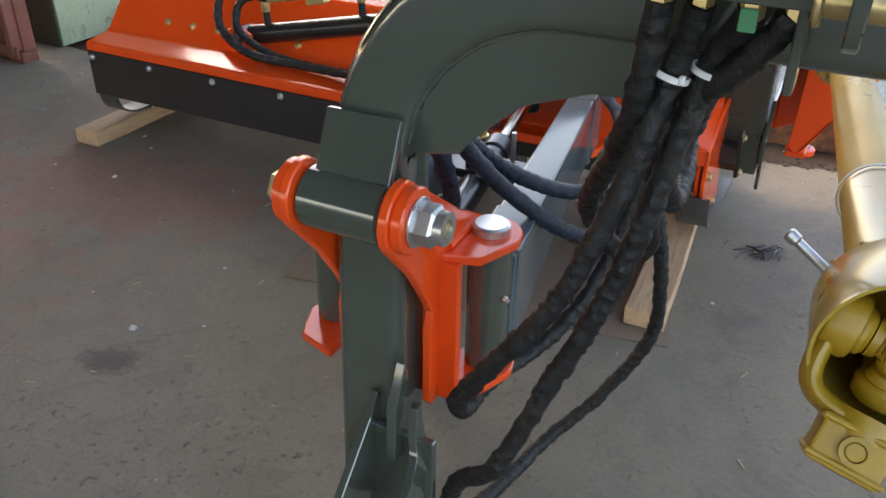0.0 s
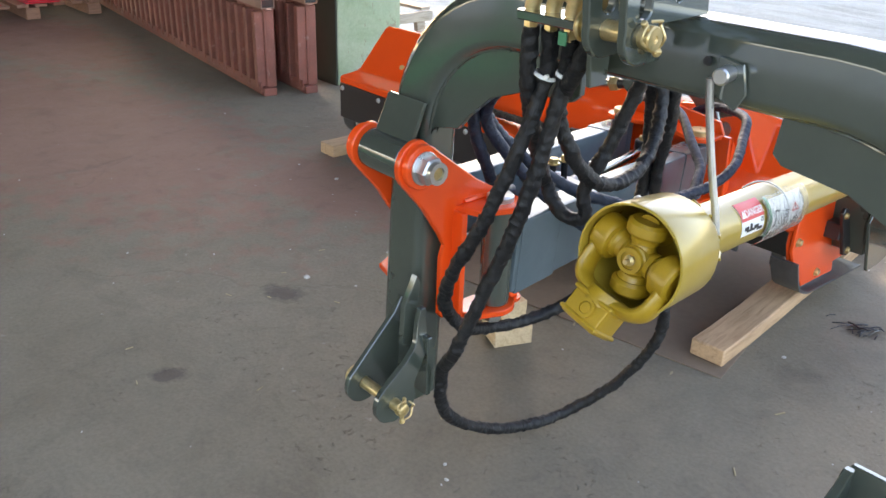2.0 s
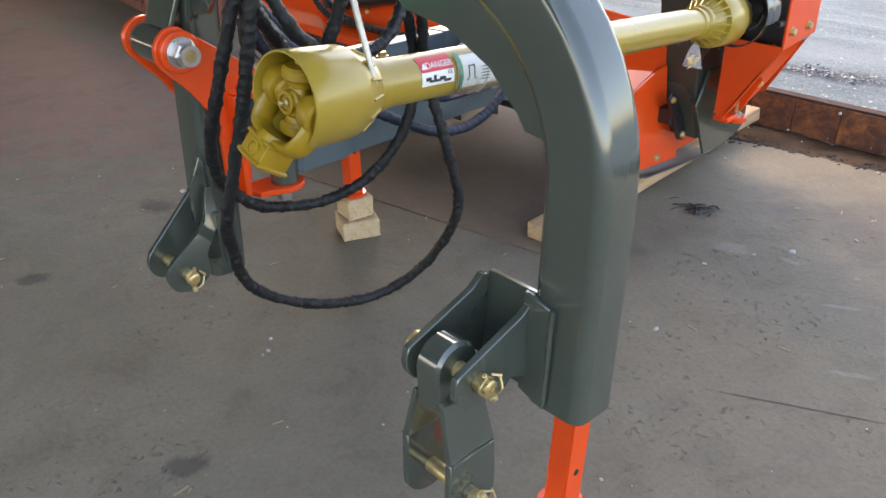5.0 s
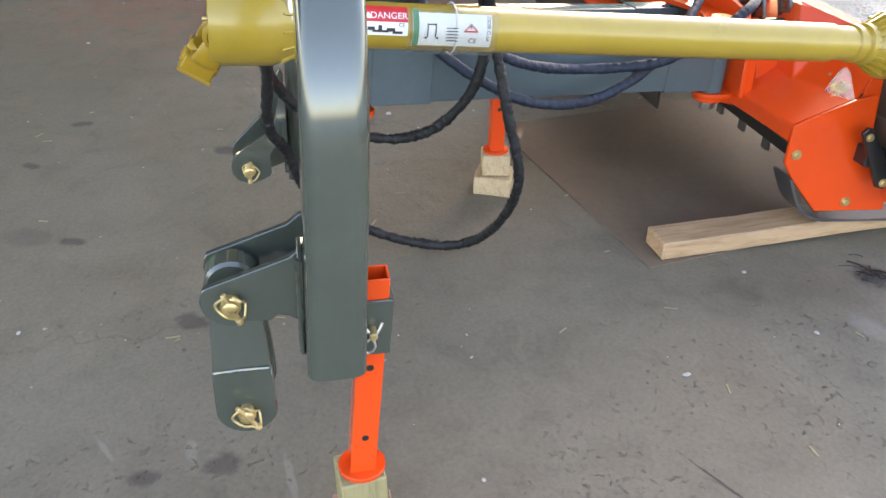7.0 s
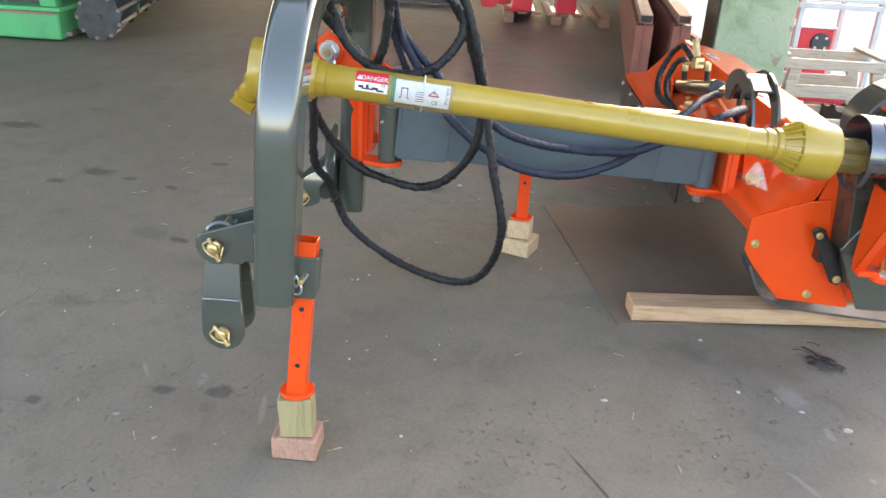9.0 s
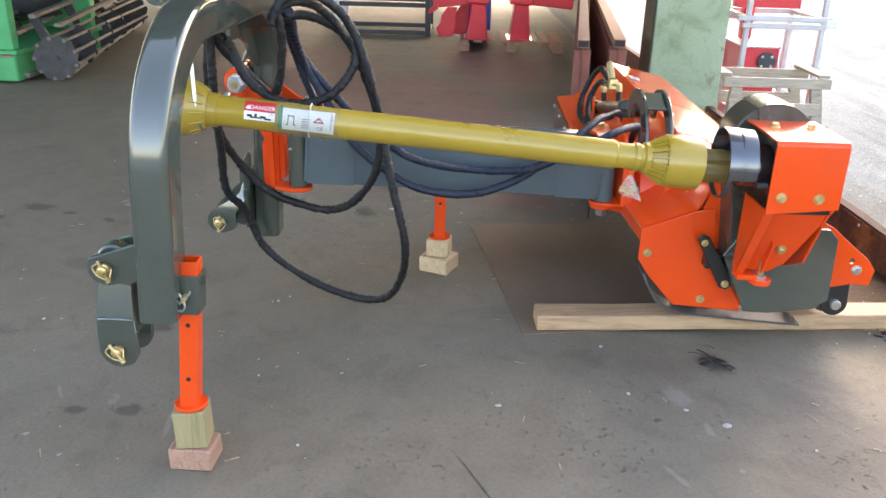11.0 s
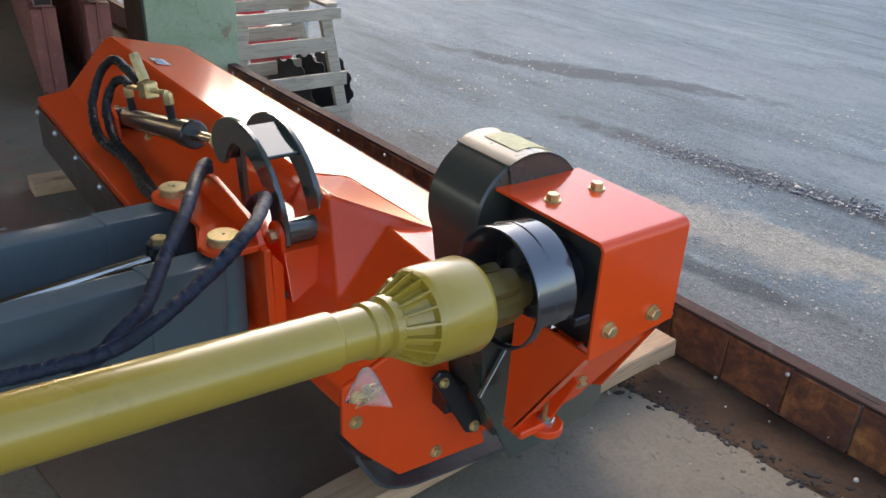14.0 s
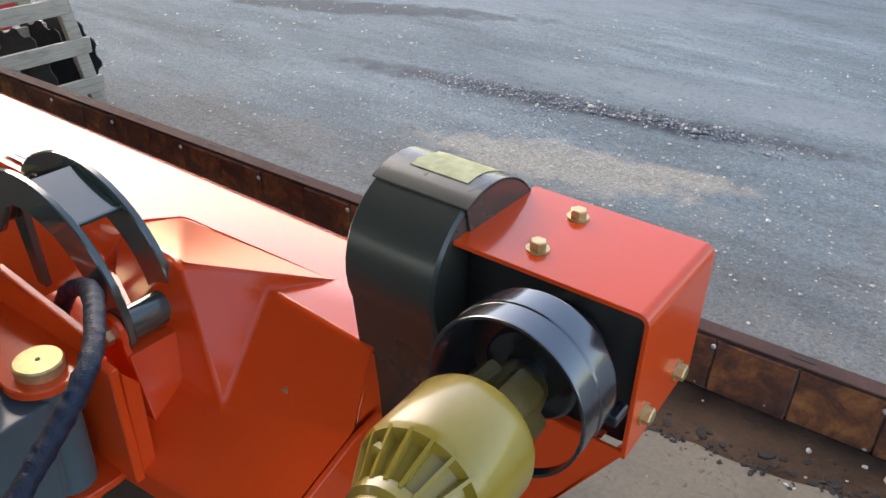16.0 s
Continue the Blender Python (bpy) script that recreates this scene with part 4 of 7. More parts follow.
# gusset fin above the left lugs
part("lug_fin", bm_plate("x", -0.075, [(0.056, 0.375), (0.092, 0.36), (0.096, 0.50), (0.088, 0.515), (0.060, 0.458)], 0.014), M_FRAME, hitch)
part("front_pad", leaned(bm_plate("y", 0.0745, [(0.800, 0.418), (0.846, 0.402), (0.852, 0.562), (0.812, 0.573), (0.800, 0.573)], 0.008, 0.002)), M_FRAME, hitch)
part("weld_bead", bm_sweep([(0.850, 0.096, 0.565), (0.849, 0.094, 0.50), (0.846, 0.092, 0.41)], 0.004, 6, 0.006, 0.3), M_FRAME, hitch)
part("lug_web", bm_box(None, (0.094, 0.012, 0.145), 0.002, Matrix.Translation((0.755, 0.118, 0.484)) @ Matrix.Rotation(radians(-10), 4, "X")), M_FRAME, hitch)
part("lug_web", bm_box((-0.075, 0.088, 0.335), (0.10, 0.012, 0.13), 0.002), M_FRAME, hitch)


def drop_link():
    """Swivel hanging in the right lugs: single eye above, fork with a second pin below."""
    eye = arc(0.0, 0.483, 0.039, -10, 190, 12) + [(-0.037, 0.42), (0.039, 0.42)]
    link = part("drop_link", bm_plate("x", 0.752, eye, 0.044, 0.005), M_FRAME, mower, "grey forked drop link on the lower lug")
    for s in (1, -1):
        xi, xo, t = 0.752 + s * 0.019, 0.752 + s * 0.050, s * 0.012
        v = [(xi, -0.036, 0.444), (xi, 0.038, 0.444), (xi + t, 0.038, 0.440), (xi + t, -0.036, 0.440), (xo - t, -0.042, 0.352), (xo - t, 0.043, 0.352), (xo, 0.043, 0.352), (xo, -0.042, 0.352)]
        part("shoulder", poly_solid(v, [(0, 1, 2, 3), (7, 6, 5, 4), (0, 4, 5, 1), (1, 5, 6, 2), (2, 6, 7, 3), (3, 7, 4, 0)], 0.002), M_FRAME, link)
        part("fork_plate", bm_plate("x", xo - t / 2, [(-0.043, 0.354), (-0.045, 0.30)] + arc(0.0, 0.275, 0.046, 190, 350, 10) + [(0.046, 0.30), (0.044, 0.354)], 0.012, 0.002), M_FRAME, link)
        part("weld_bead", bm_sweep([(xo + t * 0.05, -0.040, 0.353), (xo + t * 0.05, 0.0, 0.354), (xo + t * 0.05, 0.040, 0.353)], 0.0028, 6, 0.006, 0.3), M_FRAME, link)
    part("lower_pin", bm_cyl((0.676, 0, 0.275), (0.822, 0, 0.275), 0.0115, 20, 0.002), M_BRASS, link)
    part("pin_head", bm_lathe((0.672, 0, 0.275), (0.8, 0, 0.275), [(0, 0.014), (0.003, 0.018), (0.011, 0.018), (0.012, 0.012)], 20), M_BRASS, link)
    part("pin_head", bm_lathe((0.812, 0, 0.275), (0.9, 0, 0.275), [(0, 0.0140), (0.002, 0.0140), (0.003, 0.0112), (0.010, 0.0112), (0.012, 0.008)], 20), M_BRASS, link)
    linch_pin(0.821, 0.0, 0.275, 12, link)


drop_link()


def hollow_square(cx, cy, z0, z1, w, t, lean=0.0):
    bm = bmesh.new()
    for sx, sy, lx, ly in ((1, 0, t, w), (-1, 0, t, w), (0, 1, w - 2 * t, t), (0, -1, w - 2 * t, t)):
        bm_box((cx + sx * (w / 2 - t / 2), cy + sy * (w / 2 - t / 2), (z0 + z1) / 2), (lx, ly, z1 - z0), 0.0012, None, 1, bm)
    for v in bm.verts:
        v.co.y += lean * (v.co.z - z0)
    return bm


def support_leg(cx, cy, z_foot, z_top, sleeve, lean, holes):
    leg = part("support_leg", hollow_square(cx, cy, z_foot, z_top, 0.040, 0.004, lean), M_ORANGE, mower, "orange square tube support leg")
    part("foot_disc", bm_lathe((cx, cy, z_foot - 0.008), (cx, cy, z_foot + 0.1), [(0, 0.036), (0.002, 0.038), (0.008, 0.038), (0.009, 0.037)], 28), M_ORANGE, leg)
    for z in holes:
        y = cy + lean * (z - z_foot)
        part("hole", bm_cyl((cx + 0.0195, y, z), (cx + 0.0208, y, z), 0.0055, 14), M_BLACK, leg)
    if sleeve:
        z0, z1 = sleeve
        bm = hollow_square(cx, cy + lean * (z0 - z_foot), z0, z1, 0.052, 0.0055, lean)
        part("leg_sleeve", bm, M_FRAME, mower, "grey square socket")
    return leg


leg_r = support_leg(0.833, 0.168, 0.163, 0.523, (0.400, 0.492), 0.085, (0.372, 0.235))
support_leg(-0.385, 0.698, 0.130, 0.400, None, 0.0, (0.26,))
# spring pin in the right socket
part("cross_pin", bm_cyl((0.80, 0.190, 0.446), (0.880, 0.190, 0.446), 0.006, 14, 0.001), M_BRASS, leg_r)
part("spring_clip", bm_sweep([(0.868, 0.170, 0.470), (0.872, 0.185, 0.448), (0.876, 0.192, 0.428), (0.874, 0.182, 0.416), (0.872, 0.173, 0.424), (0.872, 0.182, 0.436), (0.871, 0.196, 0.447), (0.868, 0.204, 0.462)], 0.0022, 8, 0.006), M_ZINC, leg_r)
part("cross_pin", bm_cyl((0.90, 0.155, 0.446), (0.84, 0.165, 0.446), 0.006, 14, 0.001), M_BRASS, leg_r)


# ---- orange pivot bracket on the left leg ----
def pivot_bracket():
    ear = arc(0.078, 0.733, 0.046, 80, 215, 9)
    ear += [(0.092, 0.648), (0.132, 0.588), (0.148, 0.560), (0.140, 0.538), (0.140, 0.415), (0.148, 0.405), (0.186, 0.405), (0.190, 0.430), (0.192, 0.615), (0.285, 0.618), (0.288, 0.640), (0.225, 0.676)]
    br = None
    for x in (-0.196, -0.066):
        bm = bm_plate("x", x, ear, 0.013, 0.002)
        if br is None:
            br = part("pivot_bracket", bm, M_ORANGE, mower, "orange swivel bracket bolted to the hitch leg")
        else:
            part("side_plate", bm, M_ORANGE, br)
    part("back_plate", bm_plate("y", 0.172, [(-0.205, 0.407), (-0.034, 0.407), (-0.034, 0.628), (-0.205, 0.628)], 0.014), M_ORANGE, br)
    for px in (-0.030, -0.285):
        for z in (0.630, 0.413):
            s = 1 if px > -0.1 else -1
            poly = [(px - s * 0.045, 0.165), (px + s * 0.018, 0.185), (px + s * 0.043, 0.245)]
            poly += [(px + s * 0.043 * math.cos(radians(a)), 0.258 + 0.043 * math.sin(radians(a))) for a in range(0, 181, 20)] + [(px - s * 0.045, 0.20)]
            part("hinge_plate", bm_plate("z", z, poly, 0.013, 0.002), M_ORANGE, br)
        post = part("hinge_post", bm_cyl((px, 0.258, 0.420), (px, 0.258, 0.624), 0.031, 28, 0.002), M_FRAME, br)
        part("bolt_head", bm_lathe((px, 0.258, 0.636), (px, 0.258, 1), [(0, 0.026), (0.010, 0.026), (0.013, 0.022)], 28), M_ZINC, br)
        part("nut", bm_hex((px, 0.258, 0.406), (px, 0.258, 0.378), 0.021), M_ZINC, br)
        part("grease_nipple", bm_lathe((px + 0.030, 0.243, 0.545), (px + 0.1, 0.21, 0.545), [(0, 0.004), (0.004, 0.004), (0.006, 0.0025), (0.009, 0.003)], 8), M_ZINC, br)
    # web between upper hinge plates
    part("web", bm_plate("z", 0.50, [(-0.19, 0.181), (-0.072, 0.181), (-0.072, 0.205), (-0.19, 0.205)], 0.15), M_ORANGE, br)
    # pivot bolt: boss washers, nut, bolt end
    part("boss", bm_cyl((-0.060, 0.078, 0.733), (-0.045, 0.078, 0.733), 0.040, 28, 0.002), M_ORANGE, br)
    part("boss", bm_cyl((-0.217, 0.078, 0.733), (-0.202, 0.078, 0.733), 0.040, 28, 0.002), M_ORANGE, br)
    part("washer", bm_cyl((-0.045, 0.078, 0.733), (-0.041, 0.078, 0.733), 0.030, 28, 0.001), M_ZINC, br)
    part("nut", bm_hex((-0.041, 0.078, 0.733), (-0.018, 0.078, 0.733), 0.0255), M_ZINC, br, "galvanised lock nut")
    part("nut_collar", bm_tube((-0.018, 0.078, 0.733), (-0.007, 0.078, 0.733), 0.020, 0.012, 24), M_ZINC, br)
    part("bolt_end", bm_cyl((-0.030, 0.078, 0.733), (-0.011, 0.078, 0.733), 0.012, 18, 0.001), M_BRASS, br)
    part("bolt_head", bm_hex((-0.217, 0.078, 0.733), (-0.236, 0.078, 0.733), 0.024), M_BRASS, br)
    # weld beads
    part("weld_bead", bm_sweep([(-0.058, 0.19, 0.640), (-0.058, 0.235, 0.641), (-0.058, 0.28, 0.640)], 0.005, 6, 0.006), M_ORANGE, br)


pivot_bracket()


# ---- parallel swing arms ----
def arm(x0, x1):
    p0, p1 = Vector((x0, 0.258, 0.515)), Vector((x1, 1.246, 0.438))
    d = (p1 - p0).normalized()
    q = d.to_track_quat("Y", "Z").to_matrix().to_4x4()
    a = part("swing_arm", bm_box(None, (0.064, 0.965, 0.150), 0.007, Matrix.Translation((p0 + p1) / 2) @ q, 2), M_ARM, mower, "dark blue-grey box section swing arm")
    for s, ln in ((0.105, 0.15), (0.905, 0.14)):
        part("arm_sleeve", bm_box(None, (0.070, ln, 0.156), 0.005, Matrix.Translation(p0 + d * s) @ q, 2), M_ARM, a)
    return a


arm(-0.030, -0.196)
arm(-0.285, -0.458)
# two bolts and a white fitting on a strap between the arms
strap = part("cross_strap", bm_box((-0.23, 0.71, 0.495), (0.21, 0.09, 0.018), 0.003), M_BLACK, mower)
for x, y in ((-0.258, 0.688), (-0.255, 0.729)):
    bolt(strap, (x, y, 0.552), (0, 0, 1), 0.012, 0.012, M_BRASS)
    part("spacer", bm_cyl((x, y, 0.475), (x, y, 0.553), 0.009, 14), M_BLACK, strap)
part("fitting", bm_lathe((-0.223, 0.665, 0.500), (-0.223, 0.665, 1), [(0, 0.010), (0.02, 0.010), (0.022, 0.007), (0.045, 0.007)], 14), M_TIE, strap, "white plastic fitting")
part("stud", bm_cyl((-0.195, 0.752, 0.47), (-0.195, 0.752, 0.562), 0.005, 12, 0.001), M_ZINC, strap)
# shift cylinder between the arms
cyl = part("shift_cylinder", bm_cyl((-0.20, 0.42, 0.475), (-0.27, 0.86, 0.475), 0.026, 24, 0.003), M_BLACK, mower, "black hydraulic shift cylinder")
part("cylinder_rod", bm_cyl((-0.27, 0.86, 0.475), (-0.315, 1.14, 0.475), 0.014, 20, 0.001), M_CHROME, cyl)
part("cylinder_gland", bm_cyl((-0.262, 0.81, 0.475), (-0.271, 0.865, 0.475), 0.031, 24, 0.003), M_BLACK, cyl)
part("rod_eye", bm_cyl((-0.32, 1.165, 0.445), (-0.32, 1.165, 0.505), 0.026, 22, 0.003), M_BLACK, cyl)
part("eye_bolt", bm_hex((-0.32, 1.165, 0.505), (-0.32, 1.165, 0.516), 0.017), M_BRASS, cyl)
part("rear_eye", bm_cyl((-0.175, 0.28, 0.445), (-0.175, 0.28, 0.505), 0.026, 22, 0.003), M_BLACK, cyl)
part("rear_link", bm_cyl((-0.175, 0.28, 0.475), (-0.20, 0.43, 0.475), 0.018, 18), M_BLACK, cyl)
part("inlet_fitting", bm_hex((-0.212, 0.47, 0.50), (-0.212, 0.47, 0.535), 0.013), M_ZINC, cyl)


# ---- mower body ----
BX0, BX1 = -1.94, 0.085


def body_shell():
    prof = [(1.262, 0.318), (1.262, 0.345), (1.272, 0.352), (1.352, 0.362), (1.372, 0.372), (1.512, 0.528), (1.532, 0.536), (1.790, 0.475), (1.818, 0.460), (1.94, 0.310), (1.94, 0.275)]
    t = 0.008
    bm = bmesh.new()
    n = 40
    cols = []
    for i in range(n + 1):
        x = BX0 + (BX1 - BX0) * i / n
        # the crest is cut back behind the wedge of the near end
        sec = [(1.622, 0.5147 - 0.02 * (6 - k)) if x > -0.42 and 3 < k < 7 else ((1.322, yz[1]) if x > -0.20 and k < 3 else yz) for k, yz in enumerate(prof)]
        cols.append([bm.verts.new((x, y, z)) for y, z in sec] + [bm.verts.new((x, y + (t if y < 1.5 else -t * 0.5), z - t)) for y, z in reversed(sec)])
    m = len(cols[0])
    for a, b in zip(cols, cols[1:]):
        for k in range(m):
            bm.faces.new((a[k], a[(k + 1) % m], b[(k + 1) % m], b[k]))
    bm.faces.new(cols[0][::-1])
    bm.faces.new(cols[-1])
    bmesh.ops.recalc_face_normals(bm, faces=bm.faces)
    return bm


body = part("mower_body", body_shell(), M_ORANGE, mower, "glossy orange folded sheet mower hood")


def body_details():
    for x in (BX0 + 0.004, BX1 - 0.004):
        poly = [(1.335 if x > 0 else 1.268, 0.335), (1.338, 0.340), (1.480, 0.350), (1.530, 0.520), (1.79, 0.472), (1.94, 0.30), (1.94, 0.20), (1.80, 0.115), (1.46, 0.105), (1.36, 0.21), (1.335 if x > 0 else 1.268, 0.27)]
        part("end_plate", bm_plate("x", x, poly, 0.010), M_ORANGE, body)
    # black front skirt with screws
    part("front_skirt", bm_plate("y", 1.256, [(BX0 + 0.01, 0.175), (-0.50, 0.175), (-0.50, 0.318), (BX0 + 0.01, 0.325)], 0.008), M_BLACK, body, "black rubber front skirt")
    for x in (-1.91, -1.66, -1.40, -1.14, -0.88):
        bolt(body, (x, 1.251, 0.305), (0, -1, 0), 0.008, 0.006, M_ZINC)
    # row of bolts on the sloping front
    for k in range(6):
        x = -1.70 + 0.105 * k
        bolt(body, (x, 1.408, 0.413), (0, -0.745, 0.667), 0.009, 0.007)
    # dark inside: rotor and its tube, with an added black plate keeping it dark
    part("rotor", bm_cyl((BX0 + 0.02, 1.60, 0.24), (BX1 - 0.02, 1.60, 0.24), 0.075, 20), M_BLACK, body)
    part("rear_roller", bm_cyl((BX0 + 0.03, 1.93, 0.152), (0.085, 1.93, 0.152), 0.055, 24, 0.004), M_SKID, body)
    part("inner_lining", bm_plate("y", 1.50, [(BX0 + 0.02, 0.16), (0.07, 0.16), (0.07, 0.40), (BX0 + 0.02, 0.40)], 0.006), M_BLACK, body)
    for k in range(26):
        x = BX0 + 0.06 + 0.074 * k
        part("flail", bm_box((x, 1.60 + 0.05 * (-1) ** k, 0.140), (0.035, 0.012, 0.09), 0.002), M_SKID, body)
    # left end skid, curled up at the front
    sk = bm_strip([(1.295, 0.205), (1.285, 0.165), (1.30, 0.118), (1.345, 0.090), (1.45, 0.080), (1.85, 0.080)], BX0 - 0.01, BX0 + 0.07, 0.007)
    part("skid", sk, M_SKID, body, "dark worn steel skid shoe")
    sk = bm_strip([(1.340, 0.222), (1.354, 0.190), (1.390, 0.130), (1.445, 0.098), (1.52, 0.088), (1.84, 0.066)], 0.040, 0.122, 0.007)
    part("skid", sk, M_SKID, body, "dark worn steel skid shoe")
    # side plate over the near skid
    poly = [(1.322, 0.361), (1.322, 0.262), (1.355, 0.212), (1.445, 0.112), (1.655, 0.098), (1.65, 0.122), (1.60, 0.21), (1.56, 0.275), (1.535, 0.430), (1.482, 0.422)]
    sp = part("skid_plate", bm_plate("x", 0.098, poly, 0.010, 0.002), M_ORANGE, body)
    bolt(sp, (0.104, 1.347, 0.284), (1, 0, 0), 0.010, 0.008)
    bolt(sp, (0.104, 1.528, 0.135), (1, 0, 0), 0.010, 0.008)
    # stickers on top
    for x, y, w, h in ((-1.55, 1.58, 0.085, 0.045), (-0.80, 1.575, 0.075, 0.040)):
        z = 0.536 - (y - 1.532) * 0.2365
        s = part("sticker", bm_box(None, (w, h, 0.002), 0.0, Matrix.Translation((x, y, z + 0.004)) @ Matrix.Rotation(radians(-13.3), 4, "X")), M_ALU, body, "small silver sticker")
        part("print", bm_box(None, (w * 0.8, h * 0.35, 0.001), 0.0, Matrix.Translation((x, y, z + 0.0062)) @ Matrix.Rotation(radians(-13.3), 4, "X")), M_BLUELAB, body)
    part("data_plate", bm_box(None, (0.055, 0.002, 0.035), 0.0, Matrix.Translation((0.012, 1.487, 0.33))), M_ALU, body)


def bm_strip(line, x0, x1, t):
    """Bent flat bar: line of (y, z), from x0 to x1, thickness t."""
    pts = [Vector((0, y, z)) for y, z in line]
    pts = smooth_path(pts, 0.015)
    bm = bmesh.new()
    rows = []
    for i, p in enumerate(pts):
        d = (pts[min(i + 1, len(pts) - 1)] - pts[max(i - 1, 0)]).normalized()
        n = Vector((0, -d.z, d.y)) * (t / 2)
        rows.append([bm.verts.new((x, *(p + s * n).yz)) for x, s in ((x0, 1), (x1, 1), (x1, -1), (x0, -1))])
    for a, b in zip(rows, rows[1:]):
        for k in range(4):
            bm.faces.new((a[k], a[(k + 1) % 4], b[(k + 1) % 4], b[k]))
    bm.faces.new(rows[0][::-1])
    bm.faces.new(rows[-1])
    bmesh.ops.recalc_face_normals(bm, faces=bm.faces)
    return bm


body_details()


def hood_front():
    """Near end of the hood: one folded front sheet with a wedge whose ridge runs to a tip on the hood."""
    v = [(-0.195, 1.461, 0.588), (-0.080, 1.628, 0.523), (-0.405, 1.618, 0.521), (-0.440, 1.528, 0.534),
         (-0.122, 1.552, 0.528), (0.087, 1.534, 0.533), (0.093, 1.482, 0.424), (-0.088, 1.420, 0.412),
         (-0.335, 1.425, 0.432), (0.093, 1.322, 0.362), (-0.36, 1.292, 0.362), (-0.36, 1.385, 0.385), (0.087, 1.632, 0.514)]
    f = [(0, 3, 2), (0, 2, 1), (0, 1, 4), (0, 4, 7), (0, 7, 8), (0, 8, 3), (4, 5, 6, 7), (7, 6, 9), (7, 9, 10), (7, 10, 11, 8), (4, 1, 12, 5)]
    v += [(0.093, 1.322, 0.320), (-0.36, 1.292, 0.320)]
    f += [(10, 9, 13, 14)]
    part("front_sheet", sheet_solid(v, f), M_ORANGE, body, "red-orange folded front sheet with a wedge")
    bead = [(-0.435, 1.534, 0.537), (-0.412, 1.600, 0.524), (-0.395, 1.622, 0.521), (-0.30, 1.626, 0.521), (-0.19, 1.630, 0.521), (-0.082, 1.632, 0.521)]
    part("weld_bead", bm_sweep(bead, 0.0018, 6, 0.005, 0.3), M_ORANGE, body)
    bolt(body, (-0.020, 1.478, 0.440), (0.1, -0.93, 0.30), 0.006, 0.004, M_BRASS)


hood_front()


# ---- arm bracket on the mower ----
def mower_bracket():
    nx, fx, py, zt = -0.196, -0.458, 1.246, 0.532
    top = [(fx - 0.046, py)] + [(fx + 0.046 * math.cos(radians(a)), py + 0.046 * math.sin(radians(a))) for a in range(200, 300, 20)]
    top += [(-0.37, 1.232), (-0.28, 1.232)] + [(nx + 0.046 * math.cos(radians(a)), py + 0.046 * math.sin(radians(a))) for a in range(240, 361, 20)]
    top += [(nx + 0.047, 1.285), (-0.155, 1.31), (-0.49, 1.33), (-0.51, 1.29)]
    br = part("arm_bracket", bm_plate("z", zt, top, 0.013, 0.002), M_ORANGE, mower, "orange bracket joining the arms to the hood")
    low = [(x, y) for x, y in top]
    part("lower_plate", bm_plate("z", 0.345, low, 0.013, 0.002), M_ORANGE, br)
    # upright plate behind the posts, its thick edge towards the drive side
    part("back_plate", bm_plate("y", 1.300, [(-0.48, 0.352), (-0.118, 0.352), (-0.128, 0.535), (-0.48, 0.535)], 0.014, 0.002), M_ORANGE, br)
    part("side_rib", bm_plate("x", -0.128, [(1.307, 0.350), (1.330, 0.350), (1.328, 0.500), (1.307, 0.528)], 0.010, 0.0015), M_ORANGE, br)
    # sloping web above the top plate, highest behind the middle
    web = poly_solid([(-0.49, 1.294, 0.537), (-0.49, 1.306, 0.537), (-0.150, 1.294, 0.537), (-0.150, 1.306, 0.537), (-0.395, 1.294, 0.592), (-0.395, 1.306, 0.592), (-0.362, 1.294, 0.597), (-0.362, 1.306, 0.597), (-0.168, 1.294, 0.572), (-0.168, 1.306, 0.572)],
                     [(0, 4, 6, 8, 2), (1, 3, 9, 7, 5), (0, 1, 5, 4), (4, 5, 7, 6), (6, 7, 9, 8), (8, 9, 3, 2), (2, 3, 1, 0)], 0.0015)
    part("web", web, M_ORANGE, br)
    for x in (fx, nx):
        part("pivot_bolt", bm_lathe((x, py, zt + 0.0065), (x, py, 1), [(0, 0.030), (0.013, 0.030), (0.0155, 0.028)], 32), M_BRASS, br, "yellow zinc pivot bolt head")
        part("head_mark", bm_cyl((x, py, zt + 0.0215), (x, py, zt + 0.0228), 0.003, 10), M_BLACK, br)
        part("hinge_post", bm_cyl((x, py, 0.352), (x, py, zt - 0.007), 0.034, 28, 0.002), M_ARM, br)
        part("washer_boss", bm_cyl((x, py, 0.325), (x, py, 0.339), 0.040, 28, 0.003), M_ORANGE, br)
        part("nut", bm_hex((x, py, 0.325), (x, py, 0.298), 0.021), M_ZINC, br)
    # base box and lugs in which the curved links pivot
    base = poly_solid([(-0.42, 1.362, 0.34), (-0.150, 1.362, 0.34), (-0.195, 1.362, 0.485), (-0.42, 1.362, 0.485), (-0.42, 1.50, 0.34), (-0.150, 1.50, 0.34), (-0.195, 1.50, 0.485), (-0.42, 1.50, 0.485)],
                      [(0, 1, 2, 3), (4, 7, 6, 5), (0, 4, 5, 1), (1, 5, 6, 2), (2, 6, 7, 3), (3, 7, 4, 0)], 0.003)
    part("link_base", base, M_ORANGE, br)
    for y in (1.366, 1.474):
        part("link_lug", bm_plate("y", y, [(-0.27, 0.47), (-0.195, 0.47)] + arc(-0.232, 0.507, 0.030, -20, 200, 10), 0.010), M_ORANGE, br)
    part("lug_bolt", bm_hex((-0.232, 1.361, 0.507), (-0.232, 1.348, 0.507), 0.014), M_BRASS, br)
    part("lug_bolt", bm_hex((-0.232, 1.479, 0.507), (-0.232, 1.490, 0.507), 0.014), M_BRASS, br)
